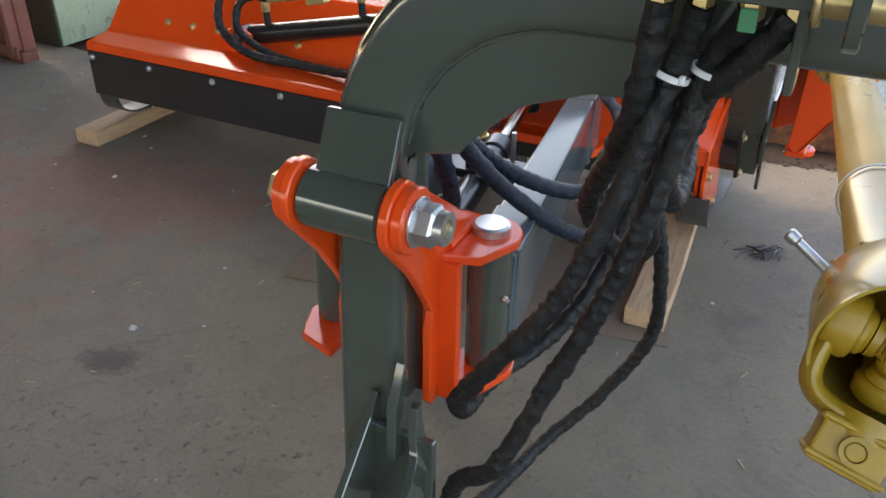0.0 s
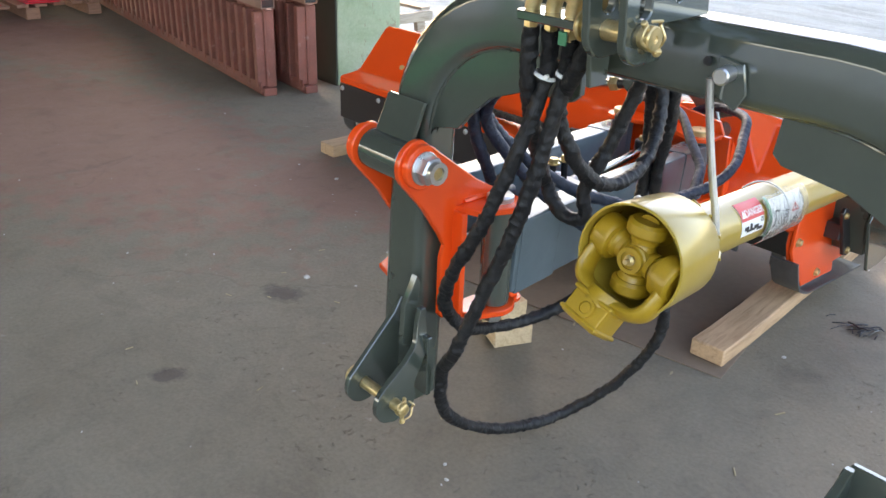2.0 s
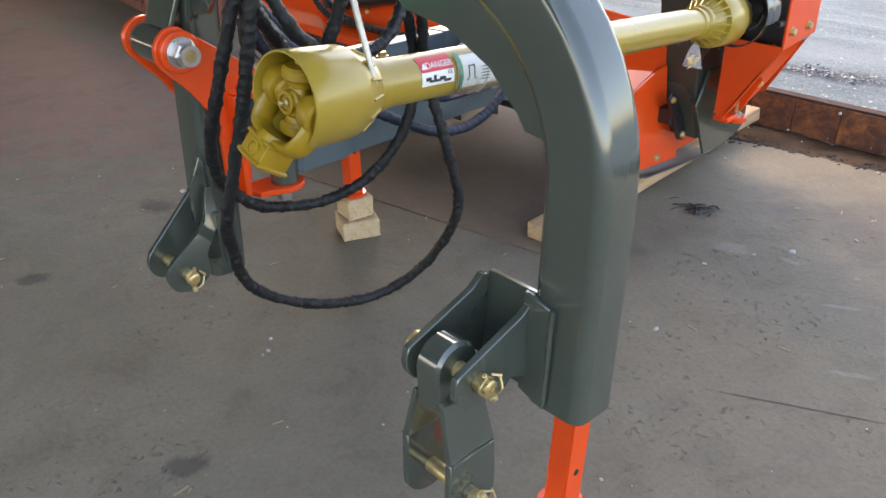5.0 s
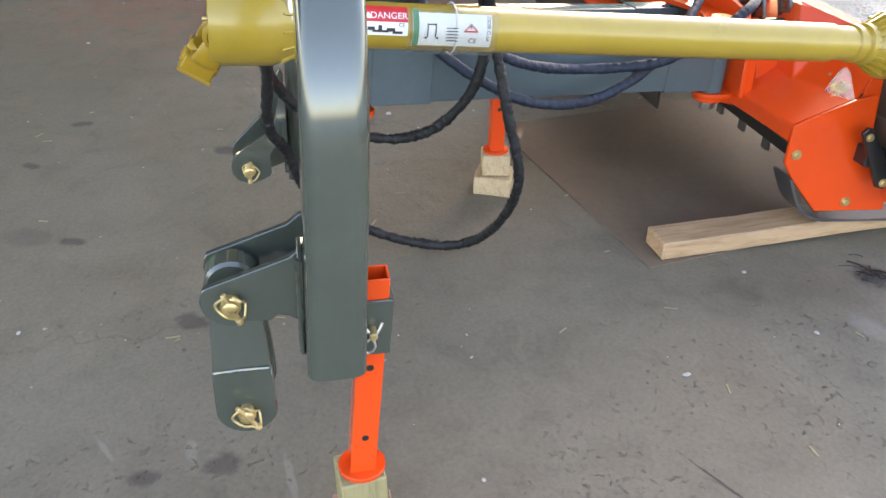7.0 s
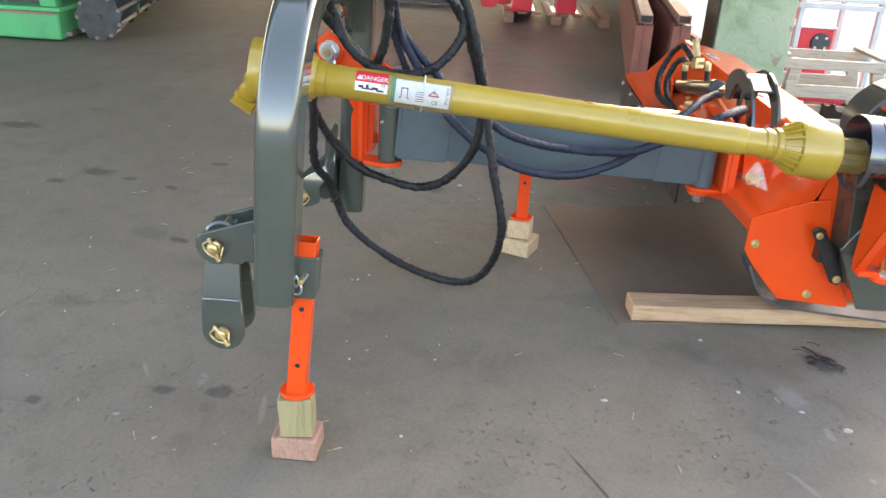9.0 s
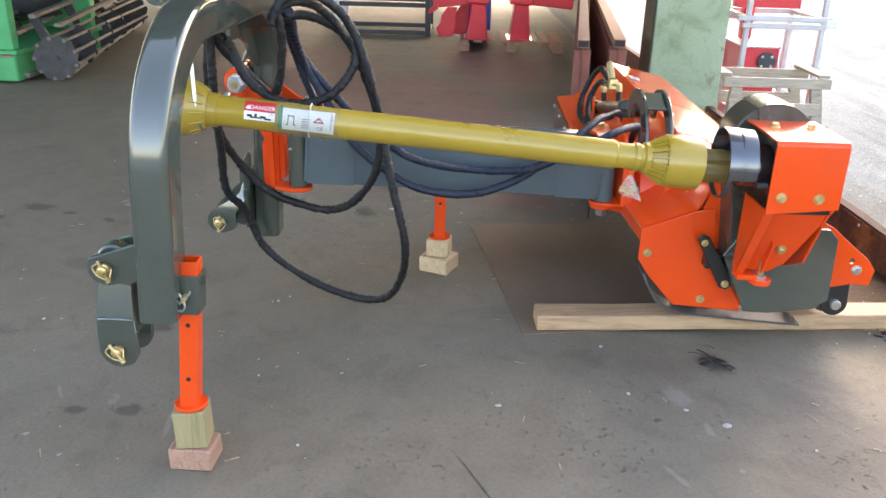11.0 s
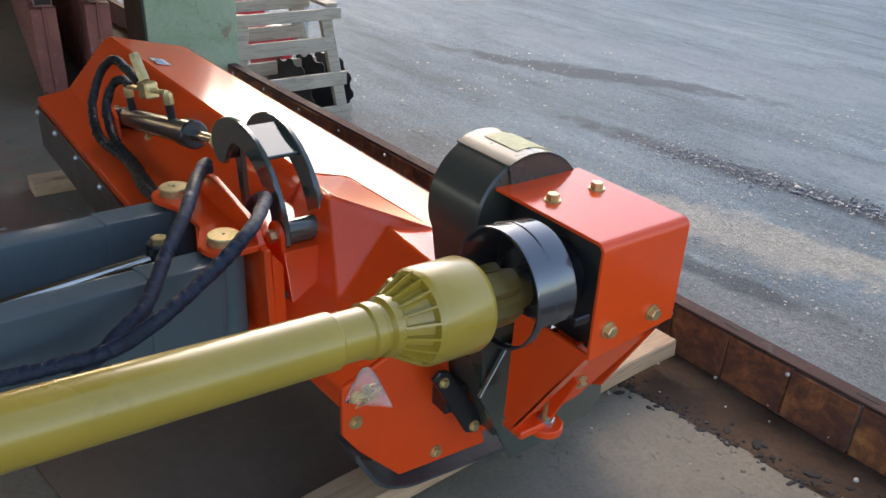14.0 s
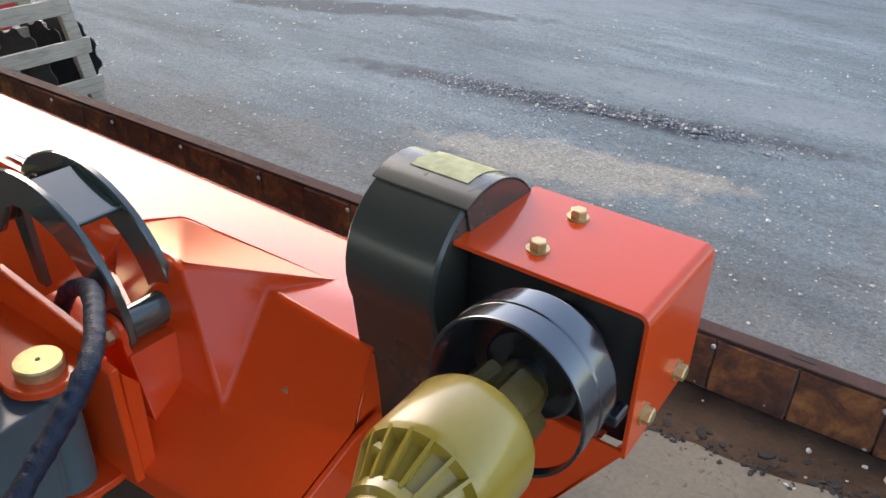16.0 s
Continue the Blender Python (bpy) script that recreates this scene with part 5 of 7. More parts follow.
    bolt(br, (-0.262, 1.361, 0.440), (0, -1, 0), 0.007, 0.005)
    bolt(br, (-0.190, 1.361, 0.395), (0, -1, 0), 0.006, 0.004, M_SKID)


mower_bracket()


def curved_links():
    outer = arc(-0.522, 0.604, 0.044, 300, 140, 9) + [(-0.415 + 0.212 * math.cos(radians(a)), 0.490 + 0.195 * math.sin(radians(a))) for a in range(122, 2, -8)]
    inner = [(-0.205, 0.492), (-0.215, 0.481), (-0.236, 0.477), (-0.256, 0.486)] + [(-0.425 + 0.162 * math.cos(radians(a)), 0.490 + 0.142 * math.sin(radians(a))) for a in range(8, 100, 8)] + [(-0.462, 0.618), (-0.482, 0.592)]
    first = None
    for y in (1.378, 1.458):
        bm = bm_plate("y", y, outer + inner, 0.012, 0.002)
        if first is None:
            first = part("curved_link", bm, M_FRAME, mower, "pair of dark grey crescent link plates")
        else:
            part("link_plate", bm, M_FRAME, first)
    part("spacer_plate", bm_box(None, (0.11, 0.07, 0.010), 0.002, Matrix.Translation((-0.355, 1.418, 0.655)) @ Matrix.Rotation(radians(18), 4, "Y")), M_FRAME, first)
    part("spacer_tube", bm_cyl((-0.232, 1.383, 0.507), (-0.232, 1.453, 0.507), 0.025, 22, 0.002), M_FRAME, first)
    part("rear_leg", bm_plate("y", 1.418, [(-0.545, 0.60), (-0.505, 0.60), (-0.49, 0.45), (-0.515, 0.45)], 0.012), M_FRAME, first)
    # tilt cylinder lying along the hood
    a, b = Vector((-1.35, 1.405, 0.423)), Vector((-0.80, 1.412, 0.535))
    c = part("tilt_cylinder", bm_cyl(a, b, 0.030, 26, 0.004), M_BLACK, mower, "black hydraulic tilt cylinder on the hood")
    d = (b - a).normalized()
    part("gland", bm_cyl(b - d * 0.05, b + d * 0.012, 0.036, 26, 0.004), M_BLACK, c)
    part("rod", bm_cyl(b, b + d * 0.21, 0.014, 20, 0.001), M_CHROME, c)
    part("lock_nut", bm_hex(b + d * 0.17, b + d * 0.20, 0.025), M_BRASS, c)
    part("rod_eye", bm_cyl(b + d * 0.262 - Vector((0, 0.026, 0)), b + d * 0.262 + Vector((0, 0.026, 0)), 0.028, 22, 0.003), M_BLACK, c)
    part("rod_neck", bm_cyl(b + d * 0.19, b + d * 0.26, 0.017, 18), M_BLACK, c)
    part("base_eye", bm_cyl(a - Vector((0, 0.03, 0)) - d * 0.02, a + Vector((0, 0.03, 0)) - d * 0.02, 0.03, 22, 0.003), M_BLACK, c)
    part("base_lug", bm_plate("y", 1.365, [(-1.44, 0.375), (-1.31, 0.365), (-1.32, 0.435), (-1.37, 0.462), (-1.42, 0.435)], 0.012), M_ORANGE, c)
    bolt(c, (-1.37, 1.358, 0.420), (0, -1, 0), 0.016, 0.012, M_SKID)
    # ports, elbows and the check valve between them
    up = Vector((0, -0.10, 0.99)).normalized()
    for s in (0.07, 0.42):
        p = a + d * s
        part("port", bm_cyl(p + up * 0.025, p + up * 0.075, 0.011, 14), M_BLACK, c)
        part("elbow", bm_hex(p + up * 0.07, p + up * 0.10, 0.014), M_BRASS, c)
    p1, p2 = a + d * 0.08 + up * 0.10, a + d * 0.42 + up * 0.10
    part("valve_pipe", bm_cyl(p1, p2, 0.007, 12), M_BRASS, c)
    m = p1.lerp(p2, 0.55)
    part("check_valve", bm_box(None, (0.07, 0.035, 0.045), 0.004, Matrix.Translation(m) @ d.to_track_quat("X", "Z").to_matrix().to_4x4()), M_BRASS, c, "brass check valve block")
    part("valve_fitting", bm_hex(m + Vector((-0.02, 0, 0.02)), m + Vector((-0.06, -0.01, 0.085)), 0.016), M_BRASS, c)


curved_links()


# ---- drive side: gearbox, its guard, belt guard, lower frame ----
def drive_side():
    # folded guard: top and outer side
    t = 0.006
    x0, x1, y0, y1, z0, z1 = 0.195, 0.436, 1.553, 1.735, 0.532, 0.724
    prof = [(x0, z1), (x1 - 0.014, z1)] + arc(x1 - 0.014, z1 - 0.014, 0.014, 90, 0, 5)[1:] + [(x1, z0)]
    inner = [(x1 - t, z0)] + arc(x1 - 0.014, z1 - 0.014, 0.008, 0, 90, 5) + [(x0, z1 - t)]
    bm = bm_plate("y", (y0 + y1) / 2, prof + inner, y1 - y0, 0.0008)
    for v in bm.verts:
        if v.co.z < 0.6:
            v.co.z += 0.018 * (v.co.y - y0) / (y1 - y0)
    g = part("gearbox_guard", bm, M_ORANGE, mower, "glossy orange folded gearbox guard")
    for y in (1.585, 1.680):
        bolt(g, (x1, y, 0.578), (1, 0, 0), 0.0105, 0.010)
        bolt(g, (0.280, y + 0.012, z1), (0, 0, 1), 0.0105, 0.010)
    gb = part("gearbox", bm_box((0.315, 1.650, 0.620), (0.225, 0.15, 0.180), 0.008, None, 2), M_BLACK, mower, "black cast gearbox")
    part("input_shaft", bm_cyl((0.335, 1.57, 0.634), (0.335, 1.45, 0.634), 0.021, 20), M_SKID, gb)
    part("input_hub", bm_cyl((0.335, 1.576, 0.634), (0.335, 1.500, 0.634), 0.056, 28, 0.004), M_PLASTIC, gb)
    part("clip", bm_box((0.425, 1.535, 0.606), (0.012, 0.03, 0.014), 0.002), M_BLACK, gb)
    # belt guard: rounded sheet case, wide at the top
    side = arc(1.628, 0.655, 0.112, -25, 205, 22) + [(1.548, 0.46), (1.565, 0.30), (1.60, 0.20), (1.67, 0.20), (1.71, 0.30), (1.725, 0.50)]
    bg = part("belt_guard", bm_plate("x", 0.127, side, 0.136, 0.004), M_GUARD, mower, "black sheet steel belt guard with rounded top")
    cap = arc(1.628, 0.655, 0.1150, 118, -5, 16) + arc(1.628, 0.655, 0.1110, -5, 118, 16)
    part("cover_cap", bm_plate("x", 0.128, cap, 0.142, 0.001), M_GUARD, bg)
    part("cap_cheek", bm_plate("x", 0.1975, arc(1.628, 0.655, 0.1150, 118, -25, 20) + [(1.700, 0.50), (1.640, 0.50)], 0.003, 0.0008), M_GUARD, bg)
    film = bmesh.new()
    rows = []
    for i in range(13):
        q = radians(100 - 52 * i / 12)
        rows.append([])
        for j in range(11):
            r = 0.1156 + 0.0012 * (noise.noise(Vector((i * 0.8, j * 0.7, 9.0))) + 0.5)
            rows[-1].append(film.verts.new((0.090 + 0.085 * j / 10 + 0.006 * noise.noise(Vector((i * 0.6, 2.0, 1.0))), 1.628 + r * math.cos(q), 0.655 + r * math.sin(q))))
    for a, b in zip(rows, rows[1:]):
        for j in range(10):
            film.faces.new((a[j], b[j], b[j + 1], a[j + 1]))
    bmesh.ops.recalc_face_normals(film, faces=film.faces)
    bmesh.ops.solidify(film, geom=list(film.faces), thickness=0.0010)
    part("sticker", film, M_FILM, bg, "crumpled yellowish film sticker")
    # lower support: folded front plate, inclined plate, foot lug
    fr = part("guard_support", bm_plate("y", 1.556, [(0.268, 0.540), (0.432, 0.540), (0.300, 0.315), (0.282, 0.305), (0.264, 0.318)], 0.007), M_ORANGE, mower, "orange folded support under the gearbox guard")
    inc = poly_solid([(0.402, 1.562, 0.538), (0.432, 1.735, 0.556), (0.322, 1.672, 0.352), (0.300, 1.640, 0.318), (0.262, 1.562, 0.312),
                      (0.395, 1.562, 0.538), (0.424, 1.735, 0.556), (0.314, 1.672, 0.352), (0.292, 1.640, 0.318), (0.254, 1.562, 0.312)],
                     [(0, 1, 2, 3, 4), (9, 8, 7, 6, 5), (0, 5, 6, 1), (1, 6, 7, 2), (2, 7, 8, 3), (3, 8, 9, 4), (4, 9, 5, 0)], 0.001)
    lip = poly_solid([(0.434, 1.5525, 0.538), (0.434, 1.578, 0.540), (0.290, 1.578, 0.306), (0.290, 1.5525, 0.304), (0.428, 1.5525, 0.538), (0.428, 1.578, 0.540), (0.284, 1.578, 0.306), (0.284, 1.5525, 0.304)],
                     [(0, 1, 2, 3), (7, 6, 5, 4), (0, 4, 5, 1), (1, 5, 6, 2), (2, 6, 7, 3), (3, 7, 4, 0)], 0.001)
    part("folded_lip", lip, M_ORANGE, fr)
    part("gusset_fin", bm_plate("y", 1.620, [(0.275, 0.312), (0.315, 0.318), (0.365, 0.425), (0.350, 0.430)], 0.006), M_ORANGE, fr)
    part("inclined_plate", inc, M_ORANGE, fr)
    part("back_plate", bm_plate("y", 1.72, [(0.21, 0.545), (0.43, 0.545), (0.33, 0.36), (0.21, 0.30)], 0.007), M_ORANGE, fr)
    bolt(fr, (0.338, 1.650, 0.402), (0.85, -0.15, -0.5), 0.011, 0.010)
    part("foot_lug", bm_lathe((0.300, 1.622, 0.283), (0.300, 1.622, 1), [(0, 0.029), (0.002, 0.031), (0.014, 0.031), (0.016, 0.029)], 28), M_ORANGE, fr)
    part("foot_arm", bm_box((0.285, 1.59, 0.300), (0.05, 0.07, 0.016), 0.003), M_ORANGE, fr)
    part("foot_bolt", bm_cyl((0.300, 1.622, 0.29), (0.300, 1.622, 0.352), 0.008, 14, 0.001), M_BRASS, fr)
    part("foot_nut", bm_hex((0.300, 1.622, 0.299), (0.300, 1.622, 0.309), 0.016), M_ZINC, fr)
    # grey and black lower plates, rear ear with roller bearing
    poly = [(1.542, 0.325), (1.628, 0.148), (1.70, 0.146), (1.83, 0.165), (1.868, 0.195), (1.862, 0.385), (1.835, 0.415), (1.60, 0.42)]
    gp = part("lower_side_plate", bm_plate("x", 0.205, poly, 0.010), M_FRAME, mower, "dark grey lower side plate")
    part("plate_web", bm_box((0.155, 1.72, 0.30), (0.10, 0.26, 0.12), 0.003), M_FRAME, gp)
    bar = [(1.478, 0.352), (1.492, 0.366), (1.512, 0.360), (1.605, 0.215), (1.585, 0.192), (1.562, 0.200)]
    bp = part("link_bar", bm_plate("x", 0.150, bar, 0.012, 0.002), M_BLACK, mower, "black link bar")
    bolt(bp, (0.156, 1.500, 0.342), (1, 0, 0), 0.008, 0.006)
    bolt(bp, (0.156, 1.578, 0.212), (1, 0, 0), 0.009, 0.006)
    part("link_spacer", bm_box((0.122, 1.54, 0.28), (0.05, 0.05, 0.05), 0.003), M_BLACK, bp)
    ear = [(1.80, 0.20), (1.90, 0.200), (1.965, 0.215), (2.02, 0.212), (2.028, 0.262), (2.0, 0.298), (1.94, 0.345), (1.88, 0.395), (1.80, 0.43)]
    ep = part("rear_ear", bm_plate("x", 0.125, ear, 0.010, holes=((1.955, 0.290, 0.009),)), M_ORANGE, mower, "orange rear roller ear")
    part("ear_web", bm_box((0.10, 1.87, 0.28), (0.05, 0.09, 0.11), 0.003), M_ORANGE, ep)
    bolt(ep, (0.130, 1.972, 0.262), (1, 0, 0), 0.012, 0.010, M_ZINC)
    rb = part("roller_bracket", bm_plate("x", 0.118, arc(1.932, 0.145, 0.040, 180, 360, 10) + [(1.965, 0.235), (1.88, 0.235)], 0.012), M_BLACK, mower, "black roller bearing bracket")
    part("roller_hub", bm_cyl((0.118, 1.932, 0.145), (0.138, 1.932, 0.145), 0.016, 18, 0.002), M_ZINC, rb)


drive_side()


# ---- drive shaft with plastic guard ----
SA, SB = Vector((0.438, -0.012, 0.772)), Vector((0.336, 1.422, 0.630))
SD = (SB - SA).normalized()


def axes(x, y, z):
    """Turn whose own axes are the given directions."""
    return Matrix((x, y, z)).transposed().to_4x4()


def on_shaft(s):
    return SA + SD * s


shaft = thing("drive_shaft", (0.43, 0.7, 0.62), "olive yellow guarded drive shaft hung on a wire hook", "drive shaft")


def bm_hoop(p0, p1, prof, a0, a1, n):
    """Part of a turned ring, between two angles; prof is a closed section."""
    d = (Vector(p1) - Vector(p0)).normalized()
    up = Vector((0, 0, 1))
    sd = up.cross(d).normalized()
    up = d.cross(sd)
    bm = bmesh.new()
    rings = []
    for k in range(n + 1):
        q = radians(a0 + (a1 - a0) * k / n)
        o = sd * -math.cos(q) + up * math.sin(q)
        rings.append([bm.verts.new(Vector(p0) + d * s + o * r) for s, r in prof])
    m = len(prof)
    for a, b in zip(rings, rings[1:]):
        for k in range(m):
            bm.faces.new((a[k], a[(k + 1) % m], b[(k + 1) % m], b[k]))
    bm.faces.new(rings[0][::-1])
    bm.faces.new(rings[-1])
    bmesh.ops.recalc_face_normals(bm, faces=bm.faces)
    return bm


def build_shaft():
    L = (SB - SA).length
    bell = [(0.0, 0.0700), (0.0, 0.0730), (0.004, 0.0735), (0.10, 0.0705), (0.112, 0.066), (0.145, 0.050), (0.150, 0.048), (0.150, 0.043), (0.172, 0.043), (0.172, 0.039),
            (0.14, 0.039), (0.105, 0.0645), (0.09, 0.0680), (0.0, 0.0700)]
    part("guard_bell", bm_lathe(SA, SB, bell, 48, cap=False), M_YELLOW, shaft, "open guard bell")
    up = Vector((0, 0, 1))
    side = SD.cross(up).normalized()
    up = side.cross(SD)
    for k in range(14):
        q = 2 * math.pi * k / 14
        n = side * math.cos(q) + up * math.sin(q)
        bm = bm_box(None, (0.004, 0.006, 0.034), 0.001, Matrix.Translation(on_shaft(0.128) + n * 0.0585) @ axes(SD.cross(n), n, SD) @ Matrix.Rotation(radians(25), 4, "X"))
        part("bell_rib", bm, M_YELLOW, shaft)
    part("grease_pin", bm_lathe((0.372, 0.148, 0.752), (0.318, 0.160, 0.785), [(0, 0.005), (0.040, 0.005), (0.042, 0.0070), (0.052, 0.0070), (0.054, 0.005)], 14), M_ZINC, shaft)
    part("guard_tube", bm_lathe(SA, SB, [(0.150, 0.0385), (0.40, 0.0385), (0.402, 0.0392), (0.408, 0.0392), (0.410, 0.0385), (1.188, 0.0375), (1.191, 0.0345)], 40), M_YELLOW, shaft, "long yellow guard tube")
    part("inner_tube", bm_lathe(SA, SB, [(1.18, 0.0335), (1.236, 0.0335), (1.239, 0.0375), (1.252, 0.0375), (1.255, 0.034), (1.275, 0.034)], 36), M_YELLOW, shaft)
    cone = [(1.262, 0.034), (1.266, 0.0405), (1.278, 0.0415), (1.282, 0.038), (1.316, 0.052), (1.316, 0.0645), (1.322, 0.0668), (1.326, 0.0682), (1.404, 0.0700), (1.412, 0.067), (1.412, 0.062), (1.35, 0.060), (1.342, 0.03)]
    cg = part("guard_cone", bm_lathe(SA, SB, cone, 48, cap=False), M_YELLOW, shaft, "ribbed guard cone")
    for k in range(18):
        q = 2 * math.pi * k / 18
        n = side * math.cos(q) + up * math.sin(q)
        w = SD.cross(n) * 0.0018
        a, b, c, d = on_shaft(1.275) + n * 0.037, on_shaft(1.275) + n * 0.0425, on_shaft(1.319) + n * 0.0665, on_shaft(1.319) + n * 0.048
        v = [p - w for p in (a, b, c, d)] + [p + w for p in (a, b, c, d)]
        part("cone_rib", poly_solid(v, [(0, 1, 2, 3), (7, 6, 5, 4), (0, 4, 5, 1), (1, 5, 6, 2), (2, 6, 7, 3), (3, 7, 4, 0)], 0.0), M_YELLOW, cg)
    n = side * math.cos(2.2) + up * math.sin(2.2)
    part("latch", bm_box(None, (0.012, 0.010, 0.014), 0.002, Matrix.Translation(on_shaft(1.300) + n * 0.051)), M_YELLOW, cg)
    # rear joint inside the black ring
    part("rear_yoke", bm_lathe(SA, SB, [(1.36, 0.028), (1.42, 0.034), (1.45, 0.036), (1.49, 0.036), (1.53, 0.028)], 20), M_YOKE_SHADED, shaft)
    for a in (0.6, 2.17):
        part("rear_fork_arm", bm_box(None, (0.092, 0.075, 0.040), 0.010, Matrix.Translation(on_shaft(1.455)) @ Matrix.Rotation(a, 4, "Y"), 2), M_YOKE_SHADED, shaft)
    # ring guard with a window cut out below
    P0, P1 = Vector((0.335, 1.448, 0.638)), Vector((0.335, 1.60, 0.634))
    ring = [(0.0, 0.0890), (0.0, 0.0922), (0.002, 0.0930), (0.033, 0.0924), (0.0345, 0.0938), (0.0385, 0.0938), (0.040, 0.0920), (0.071, 0.0912), (0.074, 0.0900), (0.074, 0.0870), (0.004, 0.0888)]
    part("ring_guard", bm_hoop(P0, P1, ring, -14, 218, 64), M_RING, shaft, "glossy black ring guard")
    part("ring_lip", bm_hoop(P0, P1, [(0.0, 0.0885), (0.0, 0.0920), (0.012, 0.0925), (0.012, 0.0880)], -148, -8, 30), M_RING, shaft)
    # front joint: inner fork, cross, outer fork, clamp collar hanging down
    C = on_shaft(0.028)
    part("inner_hub", bm_lathe(SA, SB, [(0.075, 0.034), (0.09, 0.036), (0.15, 0.034)], 24), M_YOKE, shaft)
    tilt = Vector((-0.22, -0.55, -0.80)).normalized()          # outer fork hangs forward and down
    cross_a = Vector((0.09, 0.15, 0.98)).normalized()           # cap axis of the inner fork
    cross_a = (cross_a - SD * cross_a.dot(SD)).normalized()
    cross_b = Vector((0.95, -0.10, -0.20)).normalized()
    cross_b = (cross_b - tilt * cross_b.dot(tilt)).normalized()
    for s in (1, -1):
        e = C + cross_a * (0.040 * s)
        part("inner_fork_arm", bm_sweep([e, e + SD * 0.03 + cross_a * (0.002 * s), on_shaft(0.075) + cross_a * (0.026 * s), on_shaft(0.095) + cross_a * (0.012 * s)], 0.0170, 14, 0.01), M_YOKE, shaft)
        part("bearing_cap", bm_cyl(C + cross_a * (0.030 * s), C + cross_a * (0.050 * s), 0.0265, 22, 0.004), M_YOKE, shaft)
        part("cap_neck", bm_lathe(C, C + cross_a * s, [(0.012, 0.017), (0.020, 0.015), (0.022, 0.018), (0.026, 0.018), (0.031, 0.021)], 20), M_YOKE, shaft)
        part("bearing_cap", bm_cyl(C + cross_b * (0.028 * s), C + cross_b * (0.060 * s), 0.0205, 22, 0.004), M_YOKE, shaft)
        part("cap_neck", bm_lathe(C, C + cross_b * s, [(0.010, 0.016), (0.018, 0.014), (0.020, 0.017), (0.027, 0.018)], 20), M_YOKE, shaft)
    # outer fork: cast U with round eyes, drawn in to the collar
    ez = cross_b.cross(tilt)
    turn = Matrix.Translation(C) @ axes(cross_b, tilt, ez)
    path = [(-0.048, -0.004), (-0.054, 0.012), (-0.056, 0.034), (-0.052, 0.054), (-0.036, 0.066), (0.0, 0.069), (0.036, 0.066), (0.052, 0.054), (0.056, 0.034), (0.054, 0.012), (0.048, -0.004)]
    bm = bm_sweep([(x, y, 0.0) for x, y in path], 0.0092, 18, 0.006)
    for v in bm.verts:
        v.co.z *= 2.1 + 7.0 * max(0.0, v.co.y - 0.02)
    bm.transform(turn)
    part("outer_fork", bm, M_YOKE, shaft)
    for k in (1, -1):
        prof = [(0.036, 0.0225), (0.038, 0.0270), (0.042, 0.0290), (0.059, 0.0290), (0.063, 0.0275), (0.065, 0.0235), (0.0652, 0.0205), (0.062, 0.0200), (0.062, 0.0)]
        part("fork_eye", bm_lathe(C, C + cross_b * k, prof, 28), M_YOKE, shaft)
    part("fork_neck", bm_lathe(C + tilt * 0.060, C + tilt * 0.2, [(0, 0.026), (0.006, 0.029), (0.014, 0.030), (0.020, 0.029)], 24), M_YOKE, shaft)
    part("cross_body", bm_cyl(C - SD * 0.022, C + SD * 0.018, 0.0185, 22, 0.005), M_YOKE, shaft)
    part("retaining_ring", bm_tube(C - SD * 0.026, C - SD * 0.020, 0.017, 0.012, 22), M_YOKE, shaft)
    part("grease_nipple", bm_lathe(C - SD * 0.020, C - SD * 0.1, [(0, 0.007), (0.006, 0.007), (0.008, 0.0035), (0.014, 0.004), (0.016, 0.003)], 12), M_BRASS, shaft)
    m = Matrix.Translation(C + tilt * 0.091 - cross_b * 0.002) @ axes(cross_b, tilt.cross(cross_b), tilt)
    part("clamp_collar", bm_box(None, (0.058, 0.052, 0.042), 0.004, m, 2), M_YOKE, shaft, "yellow clamp collar with pinch bolt")
    for z in (-0.017, 0.015):
        part("collar_rib", bm_box(None, (0.064, 0.058, 0.006), 0.002, m @ Matrix.Translation((0, 0, z))), M_YOKE, shaft)
    part("collar_bore", bm_cyl(C + tilt * 0.1120, C + tilt * 0.1128, 0.019, 20), M_BLACK, shaft)
    out = m.to_3x3()
    for sgn in (1, -1):
        p = m @ Vector((0.002, 0.026 * sgn, -0.001))
        n = out @ Vector((0, sgn, 0))
        part("pinch_boss", bm_tube(p, p + n * 0.005, 0.0125, 0.0085, 22), M_YOKE, shaft)
        part("pinch_bolt", bm_cyl(p, p + n * 0.004, 0.008, 16, 0.001), M_YOKE, shaft)


build_shaft()


